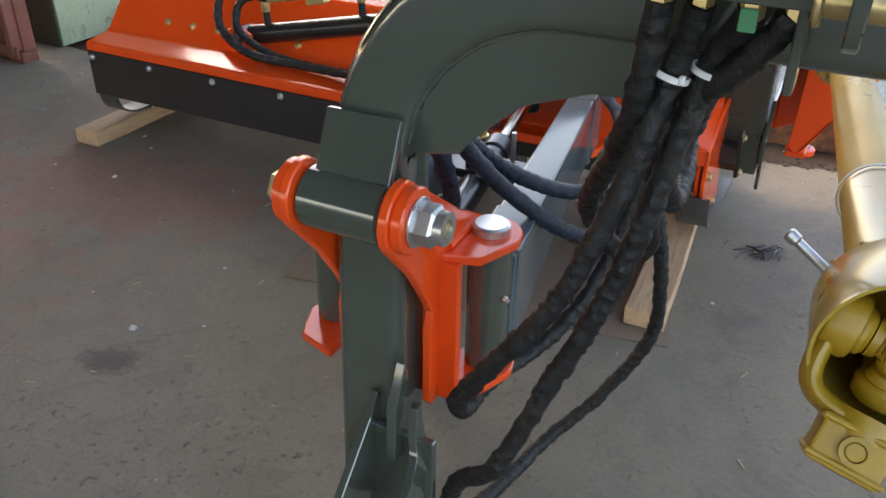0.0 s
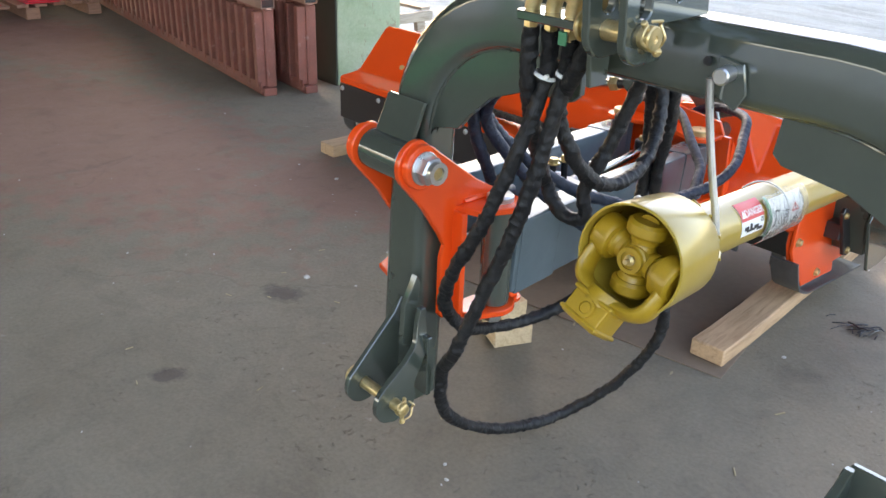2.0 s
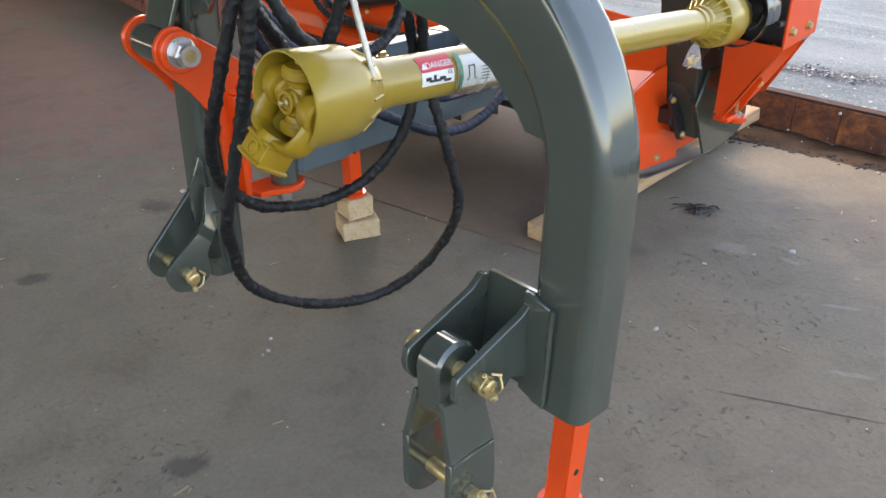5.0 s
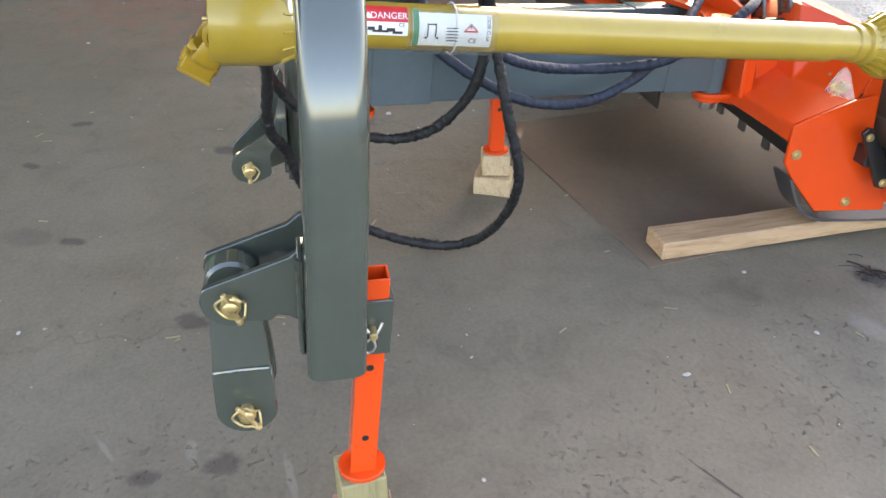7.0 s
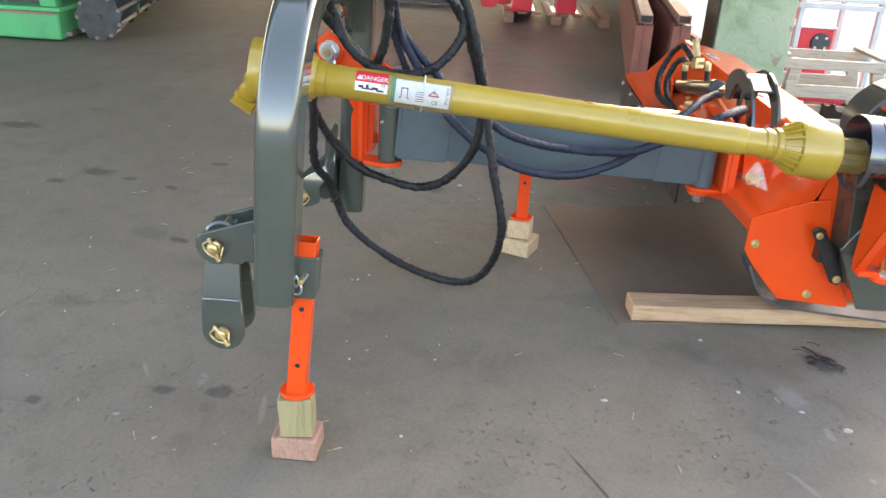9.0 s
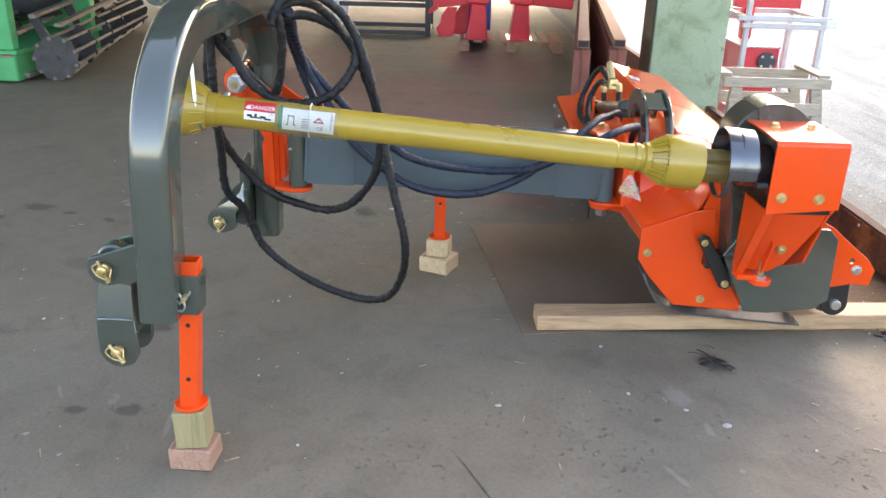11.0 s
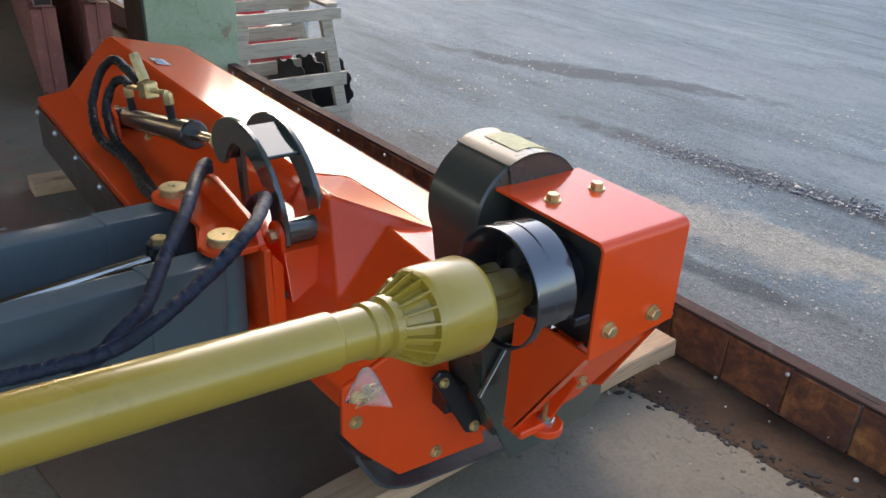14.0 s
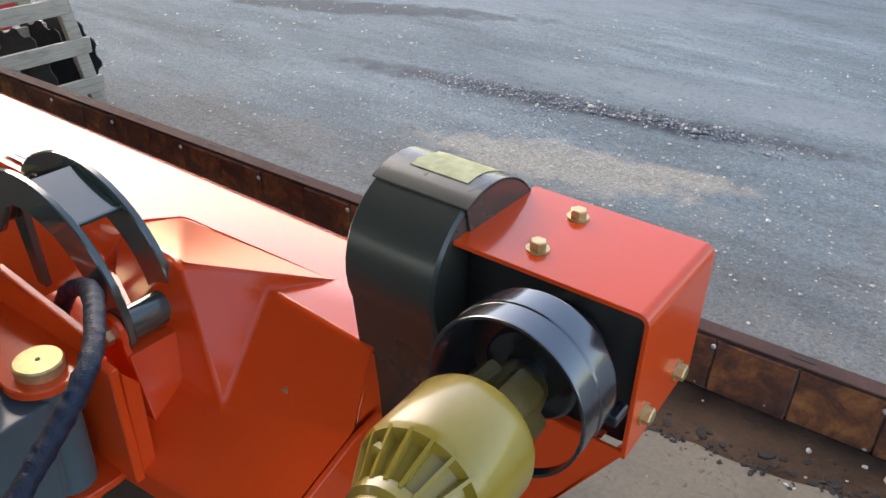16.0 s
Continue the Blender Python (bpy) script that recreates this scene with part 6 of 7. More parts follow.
def shell_patch(s0, s1, a0, a1, r, wave=0.0, ragged=0.0):
    """A label wrapped on the guard tube from s0 to s1, between two angles (0: outer side, 90: top)."""
    up = Vector((0, 0, 1))
    side = SD.cross(up).normalized()
    up = side.cross(SD)
    bm = bmesh.new()
    rows = []
    n, k = 12, 10
    for i in range(n + 1):
        row = []
        for j in range(k + 1):
            q = radians(a0 + (a1 - a0) * j / k)
            rr = r + wave * (noise.noise(Vector((i * 0.9, j * 0.8, 3.0))) + 0.6)
            along = s0 + (s1 - s0) * i / n
            if ragged and j in (0, k):
                q += ragged / r * noise.noise(Vector((i * 0.8, j, 7.0)))
            if ragged and i in (0, n):
                along += ragged * noise.noise(Vector((i, j * 0.9, 9.0)))
            row.append(bm.verts.new(on_shaft(along) + (side * math.cos(q) + up * math.sin(q)) * rr))
        rows.append(row)
    for a, b in zip(rows, rows[1:]):
        for j in range(k):
            bm.faces.new((a[j], b[j], b[j + 1], a[j + 1]))
    bmesh.ops.recalc_face_normals(bm, faces=bm.faces)
    r = bmesh.ops.extrude_face_region(bm, geom=list(bm.faces))
    for v in [g for g in r["geom"] if isinstance(g, bmesh.types.BMVert)]:
        s = (v.co - SA).dot(SD)
        v.co -= (v.co - on_shaft(s)).normalized() * 0.0006
    bmesh.ops.recalc_face_normals(bm, faces=bm.faces)
    return bm


def wrapped_text(body, size, s, ang, r, mat, parent, flip=False):
    """Letters bent round the tube, reading along it."""
    cu = bpy.data.curves.new("letters", "FONT")
    cu.body, cu.size, cu.align_x, cu.align_y, cu.extrude = body, size, "CENTER", "CENTER", 0.0002
    tmp = bpy.data.objects.new("letters", cu)
    scene.collection.objects.link(tmp)
    me = bpy.data.meshes.new_from_object(tmp.evaluated_get(bpy.context.evaluated_depsgraph_get()))
    bpy.data.objects.remove(tmp)
    up = Vector((0, 0, 1))
    side = SD.cross(up).normalized()
    up = side.cross(SD)
    bm = bmesh.new()
    bm.from_mesh(me)
    bpy.data.meshes.remove(me)
    for v in bm.verts:
        x, y, z = v.co
        if flip:
            x, y = -y, x
        q = radians(ang) + y / r
        v.co = on_shaft(s + x) + (side * math.cos(q) + up * math.sin(q)) * (r + z)
    return part("lettering", bm, mat, parent)


def shaft_labels():
    r = 0.0392
    red = part("danger_label", shell_patch(0.242, 0.318, -8, 66, r), M_LABELWHITE, shaft, "red and white danger label")
    part("label_header", shell_patch(0.242, 0.318, 24, 66, r + 0.0008), M_LABELRED, red)
    wrapped_text("DANGER", 0.0155, 0.286, 38, r + 0.0016, M_LABELWHITE, red)
    for k in range(5):
        w = 0.0062 * (1 - k / 5)
        part("warning_mark", shell_patch(0.2515 - w, 0.2515 + w, 31 + 2.9 * k, 34 + 2.9 * k, r + 0.0014), M_LABELWHITE, red)
    # pictogram of a shaft, as bars
    for s0, s1, a0, a1 in ((0.250, 0.262, 4, 12), (0.258, 0.285, 0, 5), (0.282, 0.296, 2, 10), (0.268, 0.274, 4, 16), (0.292, 0.309, -3, 3)):
        part("pictogram_bar", shell_patch(s0, s1, a0, a1, r + 0.0012), M_INK, red)
    wrapped_text("CE", 0.009, 0.307, 17, r + 0.0016, M_INK, red)
    film = part("manual_pouch", shell_patch(0.326, 0.464, -30, 50, r + 0.0012, 0.0016), M_LABELWHITE, shaft, "white leaflet taped on in clear film")
    part("clear_film", shell_patch(0.319, 0.474, -52, 57, r + 0.0052, 0.0040, 0.010), M_CLEAR, film, "crumpled clear plastic film")
    part("green_strip", shell_patch(0.326, 0.336, -28, 56, r + 0.0044), M_GREENLAB, film)
    # drawing of the shaft, in bars
    for s0, s1, a0, a1 in ((0.350, 0.352, -6, 24), (0.364, 0.366, -6, 24), (0.352, 0.364, 20, 23), (0.346, 0.350, -10, -6), (0.366, 0.370, -10, -6)):
        part("print_bar", shell_patch(s0, s1, a0, a1, r + 0.0044), M_INK, film)
    # warning triangle
    for k in range(6):
        q = k / 5
        part("triangle_bar", shell_patch(0.414 + 0.011 * q, 0.4165 + 0.011 * q, 22 - 28 * (1 - q) * 0.5, 26 - 28 * (1 - q) * 0.5, r + 0.0046), M_INKRED, film)
        part("triangle_bar", shell_patch(0.436 - 0.011 * q, 0.4385 - 0.011 * q, 22 - 28 * (1 - q) * 0.5, 26 - 28 * (1 - q) * 0.5, r + 0.0046), M_INKRED, film)
    part("triangle_bar", shell_patch(0.414, 0.4385, 7, 11, r + 0.0046), M_INKRED, film)
    part("print_bar", shell_patch(0.4250, 0.4275, 14, 21, r + 0.0047), M_INK, film)
    wrapped_text("CE", 0.013, 0.430, -12, r + 0.0049, M_INK, film)
    wrapped_text("PTO BOO", 0.0095, 0.458, 16, r + 0.0049, M_INK, film, True)
    for k in range(5):
        part("print_bar", shell_patch(0.384, 0.404, -14 + k * 7, -12 + k * 7, r + 0.0046), M_INK, film)
    # cable tie round the pouch
    up = Vector((0, 0, 1))
    side = SD.cross(up).normalized()
    up = side.cross(SD)
    pts = [on_shaft(0.402) + (side * math.cos(radians(a)) + up * math.sin(radians(a))) * 0.0425 for a in range(0, 375, 15)]
    part("cable_tie", bm_sweep(pts, 0.0016, 6, 0.01), M_TIE, shaft)


shaft_labels()

# wire hook that carries the shaft
hook = [(0.442, 0.100, 0.985), (0.446, 0.105, 0.945), (0.460, 0.112, 0.870), (0.476, 0.118, 0.800), (0.480, 0.120, 0.760), (0.470, 0.122, 0.728), (0.448, 0.122, 0.709), (0.412, 0.122, 0.718), (0.393, 0.122, 0.745)]
solid("wire_hook", bm_sweep(hook, 0.0050, 10, 0.012), M_ZINC, "bent zinc wire hook carrying the drive shaft", "hook")


# ---- hydraulic hoses in woven sleeves ----
def hose(pts, r=0.0135, mat=None, label="black sleeved hydraulic hose", seed=1, lump=0.24):
    return part("hydraulic_hose", bm_sweep(pts, r, 16, 0.0035, 0.14 if mat else lump, None, seed, 0.06 if mat else 0.035), mat or M_SLEEVE, mower, label)


# long loop that hangs almost to the floor
hose([(0.262, 0.052, 1.012), (0.234, 0.087, 0.951), (0.209, 0.083, 0.837), (0.180, 0.074, 0.715), (0.126, 0.065, 0.568), (0.073, 0.056, 0.430), (0.008, 0.090, 0.342), (-0.028, 0.138, 0.204), (-0.037, 0.268, 0.095), (-0.028, 0.417, 0.038),
      (0.001, 0.524, 0.047), (0.079, 0.587, 0.144), (0.148, 0.610, 0.295), (0.146, 0.572, 0.474), (0.122, 0.540, 0.640), (0.154, 0.505, 0.809), (0.174, 0.450, 0.954), (0.212, 0.361, 1.024), (0.245, 0.290, 1.004), (0.255, 0.260, 0.95)], 0.0121, seed=1)
# second loop, shorter
hose([(0.222, 0.058, 1.012), (0.203, 0.080, 0.937), (0.174, 0.060, 0.815), (0.130, 0.046, 0.696), (0.064, 0.053, 0.588), (0.006, 0.091, 0.486), (-0.018, 0.168, 0.397), (-0.035, 0.265, 0.353), (-0.020, 0.353, 0.343), (0.036, 0.440, 0.393),
      (0.080, 0.513, 0.501), (0.100, 0.529, 0.637), (0.117, 0.495, 0.785), (0.138, 0.441, 0.904), (0.177, 0.365, 0.991), (0.225, 0.290, 0.994), (0.240, 0.260, 0.94)], 0.0121, seed=2)
# ring-shaped loop under the frame
hose([(0.293, 0.058, 1.012), (0.250, 0.079, 0.947), (0.190, 0.129, 0.885), (0.200, 0.171, 0.799), (0.200, 0.245, 0.741), (0.192, 0.341, 0.730), (0.178, 0.418, 0.766), (0.149, 0.469, 0.849), (0.136, 0.433, 0.915), (0.147, 0.339, 0.960), (0.200, 0.265, 0.955)], 0.0121, seed=4)
# strand that drops behind the bundle and turns up again
hose([(0.190, 0.055, 1.012), (0.183, 0.065, 0.940), (0.165, 0.100, 0.870), (0.130, 0.165, 0.790), (0.109, 0.215, 0.725), (0.144, 0.225, 0.675), (0.180, 0.240, 0.678), (0.176, 0.235, 0.724), (0.191, 0.262, 0.789), (0.216, 0.279, 0.875), (0.237, 0.281, 0.946), (0.250, 0.270, 0.990)], 0.0121, seed=3)
# strands that run back along the arms to the mower
hose([(0.200, 0.290, 0.985), (0.077, 0.273, 0.942), (-0.043, 0.266, 0.856), (-0.104, 0.283, 0.773), (-0.076, 0.351, 0.670), (-0.014, 0.432, 0.573), (0.028, 0.529, 0.502), (0.048, 0.654, 0.444), (0.020, 0.800, 0.425), (-0.012, 0.918, 0.453), (-0.052, 1.014, 0.499), (-0.078, 1.063, 0.518),
      (-0.157, 1.128, 0.560), (-0.224, 1.187, 0.593), (-0.302, 1.232, 0.603), (-0.402, 1.279, 0.590), (-0.457, 1.314, 0.590), (-0.485, 1.329, 0.572), (-0.493, 1.326, 0.521)], 0.0125, M_SLEEVE_BLUE, "dark blue sleeved hydraulic hose", 5)
hose([(0.200, 0.300, 0.975), (0.066, 0.277, 0.939), (-0.061, 0.262, 0.847), (-0.112, 0.291, 0.777), (-0.090, 0.389, 0.674), (-0.026, 0.478, 0.604), (0.030, 0.551, 0.575), (0.039, 0.618, 0.540), (0.002, 0.713, 0.507), (-0.033, 0.812, 0.488), (-0.019, 0.908, 0.492), (0.006, 0.981, 0.508),
      (0.017, 1.058, 0.545), (-0.029, 1.169, 0.583), (-0.071, 1.247, 0.613), (-0.156, 1.308, 0.610), (-0.227, 1.343, 0.594), (-0.292, 1.348, 0.558), (-0.322, 1.342, 0.505)], 0.0125, M_SLEEVE_BLUE, "dark blue sleeved hydraulic hose", 6)
# run from the frame to the shift cylinder
hose([(0.150, 0.270, 0.980), (0.029, 0.253, 0.931), (-0.088, 0.245, 0.843), (-0.118, 0.266, 0.759), (-0.117, 0.307, 0.666), (-0.146, 0.375, 0.591), (-0.180, 0.452, 0.564), (-0.212, 0.470, 0.536)], 0.0125, M_SLEEVE_BLUE, "dark blue-black sleeved hydraulic hose", 7)
# pair to the tilt cylinder
hose([(-0.54, 1.325, 0.44), (-0.62, 1.305, 0.42), (-0.82, 1.29, 0.40), (-1.08, 1.32, 0.385), (-1.28, 1.30, 0.40), (-1.40, 1.32, 0.46), (-1.415, 1.36, 0.55), (-1.35, 1.385, 0.60), (-1.25, 1.395, 0.590), (-1.18, 1.40, 0.575)], 0.0125, seed=11)
hose([(-0.54, 1.345, 0.43), (-0.62, 1.325, 0.41), (-0.82, 1.31, 0.395), (-1.08, 1.335, 0.38), (-1.23, 1.33, 0.40), (-1.35, 1.345, 0.45), (-1.365, 1.375, 0.52), (-1.32, 1.395, 0.548), (-1.27, 1.40, 0.540)], 0.0125, seed=12)
# flat white cable ties round the two front strands
for a, b in (((0.198, 0.076, 0.920), (0.206, 0.079, 0.950)), ((0.229, 0.089, 0.925), (0.236, 0.089, 0.955))):
    a, b = Vector(a), Vector(b)
    d = (b - a).normalized()
    m = a.lerp(b, 0.7)
    tie = part("cable_tie", bm_lathe(m, m + d, [(0, 0.0150), (0, 0.0170), (0.0055, 0.0170), (0.0055, 0.0150), (0, 0.0150)], 28, cap=False), M_TIE, mower, "flat white cable tie round the hose")
    part("tie_lock", bm_box(m + Vector((0.0125, -0.0115, 0.003)), (0.006, 0.006, 0.008), 0.001), M_TIE, tie)
part("tag", bm_box((0.262, 0.036, 1.008), (0.014, 0.003, 0.018), 0.001), M_GREENLAB, mower, "small green coupling tag")


# ---- packing under the machine ----
solid("steel_sheet", poly_solid([(0.133, 0.985, 0.0), (-0.050, 2.03, 0.0), (-1.02, 1.86, 0.0), (-0.845, 0.815, 0.0), (0.133, 0.985, 0.005), (-0.050, 2.03, 0.005), (-1.02, 1.86, 0.005), (-0.845, 0.815, 0.005)],
                                [(3, 2, 1, 0), (4, 5, 6, 7), (0, 1, 5, 4), (1, 2, 6, 5), (2, 3, 7, 6), (3, 0, 4, 7)], 0.001), M_SHEET, "flat brown steel sheet lying on the concrete", "steel sheet")


def plank(a, b, w, h, mat, label, rise=0.0, z=0.0, name="timber_plank"):
    a, b = Vector(a), Vector(b)
    d = b - a
    bm = bm_box((0, 0, 0), (w, d.length, h), 0.004, None, 1)
    bmesh.ops.subdivide_edges(bm, edges=[e for e in bm.edges if abs((e.verts[0].co - e.verts[1].co).y) > d.length * 0.5], cuts=14)
    for v in bm.verts:
        v.co.x += 0.006 * noise.noise(Vector((v.co.y * 3, 0.3, 0))) + 0.0025 * noise.noise(Vector((v.co.y * 14, v.co.z * 20, 0)))
        if v.co.z > 0:
            v.co.z += 0.002 * noise.noise(Vector((v.co.y * 9, v.co.x * 20, 2)))
        v.co.z += rise * (v.co.y / d.length + 0.5)
    ang = math.atan2(-d.x, d.y)
    ob = new(name, mesh_of(name, bm, mat))
    ob.matrix_basis = Matrix.Translation(((a.x + b.x) / 2, (a.y + b.y) / 2, z + h / 2 + 0.001)) @ Matrix.Rotation(ang, 4, "Z")
    return tagged(ob, label, "plank", "packing timbers")


plank((0.060, 1.025), (-0.012, 2.345), 0.098, 0.050, M_PINE_Y, "long sawn pine plank under the mower skid", 0.022, 0.005)
plank((-1.955, 1.19), (-1.945, 2.15), 0.100, 0.052, M_PINE_Y, "sawn pine plank under the mower's outer end")


def wood_block(c, s, turn, mat, label, tilt=0.0):
    bm = bm_box((0, 0, 0), s, 0.003)
    bmesh.ops.subdivide_edges(bm, edges=list(bm.edges), cuts=2)
    for v in bm.verts:
        v.co += Vector((noise.noise(v.co * 25), noise.noise(v.co * 25 + Vector((5, 0, 0))), 0.4 * noise.noise(v.co * 25 + Vector((0, 9, 0))))) * 0.003
    ob = new("wooden_block", mesh_of("wooden_block", bm, mat))
    ob.matrix_basis = Matrix.Translation(c) @ pose(0, 0, 0, tilt, 0, turn)
    return tagged(ob, label, "wooden block", "packing blocks")


wood_block((0.832, 0.166, 0.028), (0.085, 0.100, 0.054), -2, M_PINE_PINK, "pinkish sawn pine block on the floor under the support leg")
wood_block((0.829, 0.166, 0.104), (0.074, 0.074, 0.096), 6, M_PINE_MOULD, "upright pine block under the support leg's foot", 2)
wood_block((-0.375, 0.697, 0.030), (0.105, 0.112, 0.058), -24, M_PINE_PALE, "pale pine block on the floor under the inner leg")
wood_block((-0.380, 0.697, 0.092), (0.078, 0.082, 0.064), -10, M_PINE_PALE, "pale pine block stacked under the inner leg")


# ---- bag of small parts hung on the shaft ----
def parts_bag():
    bag = thing("parts_bag", (0.37, 1.245, 0.53), "clear plastic bag of small steel clips tied to the shaft", "plastic bag")
    bm = bmesh.new()
    top, n, k = Vector((0.366, 1.214, 0.606)), 14, 12
    sides = []
    for s in (1, -1):
        rows = []
        for i in range(n + 1):
            v = i / n
            w = 0.004 + 0.027 * v ** 0.8
            row = []
            for j in range(k + 1):
                u = 2 * j / k - 1
                q = noise.noise(Vector((u * 2.4, v * 3.5, s * 2.0)))
                t = s * (0.010 * math.sin(math.pi * min(1, v * 1.05)) * (1 - u * u) + 0.0015) + 0.004 * q * (1 - abs(u) ** 4)
                row.append(bm.verts.new(top + Vector((t + u * w * 0.35, u * w + 0.004 * v, -0.062 * v - 0.009 * u * v + 0.003 * q * v))))
            rows.append(row)
        for a, b in zip(rows, rows[1:]):
            for j in range(k):
                bm.faces.new((a[j], b[j], b[j + 1], a[j + 1]))
        sides.append(rows)
    bmesh.ops.remove_doubles(bm, verts=bm.verts, dist=0.0035)
    bmesh.ops.recalc_face_normals(bm, faces=bm.faces)
    part("bag", bm, M_BAG, bag)
    rng = random.Random(8)
    for c in range(14):
        v = rng.uniform(0.62, 0.95)
        p = top + Vector((rng.uniform(-0.004, 0.004), rng.uniform(-0.018, 0.018), -0.058 * v))
        d = Vector((rng.uniform(-0.3, 0.3), rng.uniform(-1, 1), rng.uniform(-1, 1))).normalized() * 0.010
        e = d.cross(Vector((1, 0.2, 0.3))).normalized() * 0.005
        part("clip", bm_sweep([p - d, p + e * 0.6, p + d, p + d * 0.4 + e * 1.6, p - d * 0.6 + e * 1.4], 0.0011, 6, 0.005), M_BRASS, bag)
    return bag


parts_bag()


# ---- background inside the hall ----
def steel_panel(a, b, h, label, pale):
    """Long ribbed sheet panel standing on edge, with a box tube along its top."""
    a, b = Vector((*a, 0)), Vector((*b, 0))
    d = (b - a).normalized()
    n = Vector((-d.y, d.x, 0))
    L = (b - a).length
    q = Matrix((d.to_4d(), n.to_4d(), Vector((0, 0, 1, 0)), (0, 0, 0, 1))).transposed()
    q = Matrix(((d.x, n.x, 0, 0), (d.y, n.y, 0, 0), (0, 0, 1, 0), (0, 0, 0, 1)))
    root = thing("ribbed_fence", a, label, "fence panel", "stacked fence panels")

    def bx(c, s, bev=0.003):
        return bm_box(None, s, bev, Matrix.Translation(a) @ q @ Matrix.Translation(c))

    part("sheet", bx((L / 2, 0, h / 2), (L, 0.012, h - 0.06)), M_REDBROWN, root)
    part("bottom_channel", bx((L / 2, 0, 0.021), (L + 0.06, 0.075, 0.042)), M_REDBROWN, root)
    part("bottom_flange", bx((L / 2, 0.045, 0.045), (L + 0.03, 0.012, 0.055)), M_REDBROWN, root)
    tube = bmesh.new()
    for cy, cz, sy, sz in ((0, 0.023, 0.075, 0.004), (0, -0.023, 0.075, 0.004), (0.0355, 0, 0.004, 0.042), (-0.0355, 0, 0.004, 0.042)):
        bm_box(None, (L + 0.10, sy, sz), 0.0, Matrix.Translation(a) @ q @ Matrix.Translation((L / 2, cy, h + cz)), 1, tube)
    part("top_tube", tube, pale, root, "dusty box section tube")
    part("tube_end", bx((-0.012, 0, h), (0.06, 0.066, 0.038), 0.0), M_BLACK, root)
    for k in range(int(L / 0.115)):
        x = 0.03 + 0.115 * k
        part("rib", bx((x, 0.030, h / 2), (0.042, 0.052, h - 0.09), 0.004), M_REDBROWN, root)
    part("rib", bx((0.02, -0.028, h / 2), (0.04, 0.05, h - 0.08), 0.004), M_REDBROWN, root)
    return root


steel_panel((-2.98, 1.520), (-7.05, 2.030), 0.495, "dark red oxide ribbed steel panel standing on edge", M_OXIDEBAR)
steel_panel((-2.90, 1.735), (-7.05, 2.165), 0.515, "dark red oxide steel panel with a pale wooden top edge", M_PALLET)


def pallet(cx, cy, z0, lx, ly, label):
    root = thing("pallet", (cx, cy, z0), label, "pallet")
    for k in range(3):
        y = cy - ly / 2 + 0.05 + (ly - 0.10) * k / 2
        part("runner", bm_box((cx, y, z0 + 0.055), (lx, 0.10, 0.085), 0.004), M_PALLET, root)
    for k in range(8):
        y = cy - ly / 2 + 0.045 + (ly - 0.09) * k / 7
        part("deck_board", bm_box((cx, y, z0 + 0.111), (lx, 0.085, 0.022), 0.003), M_PALLET, root)
    return root


pallet(-6.20, 1.20, 0.0, 0.85, 1.02, "worn wooden pallet under red machine frames")


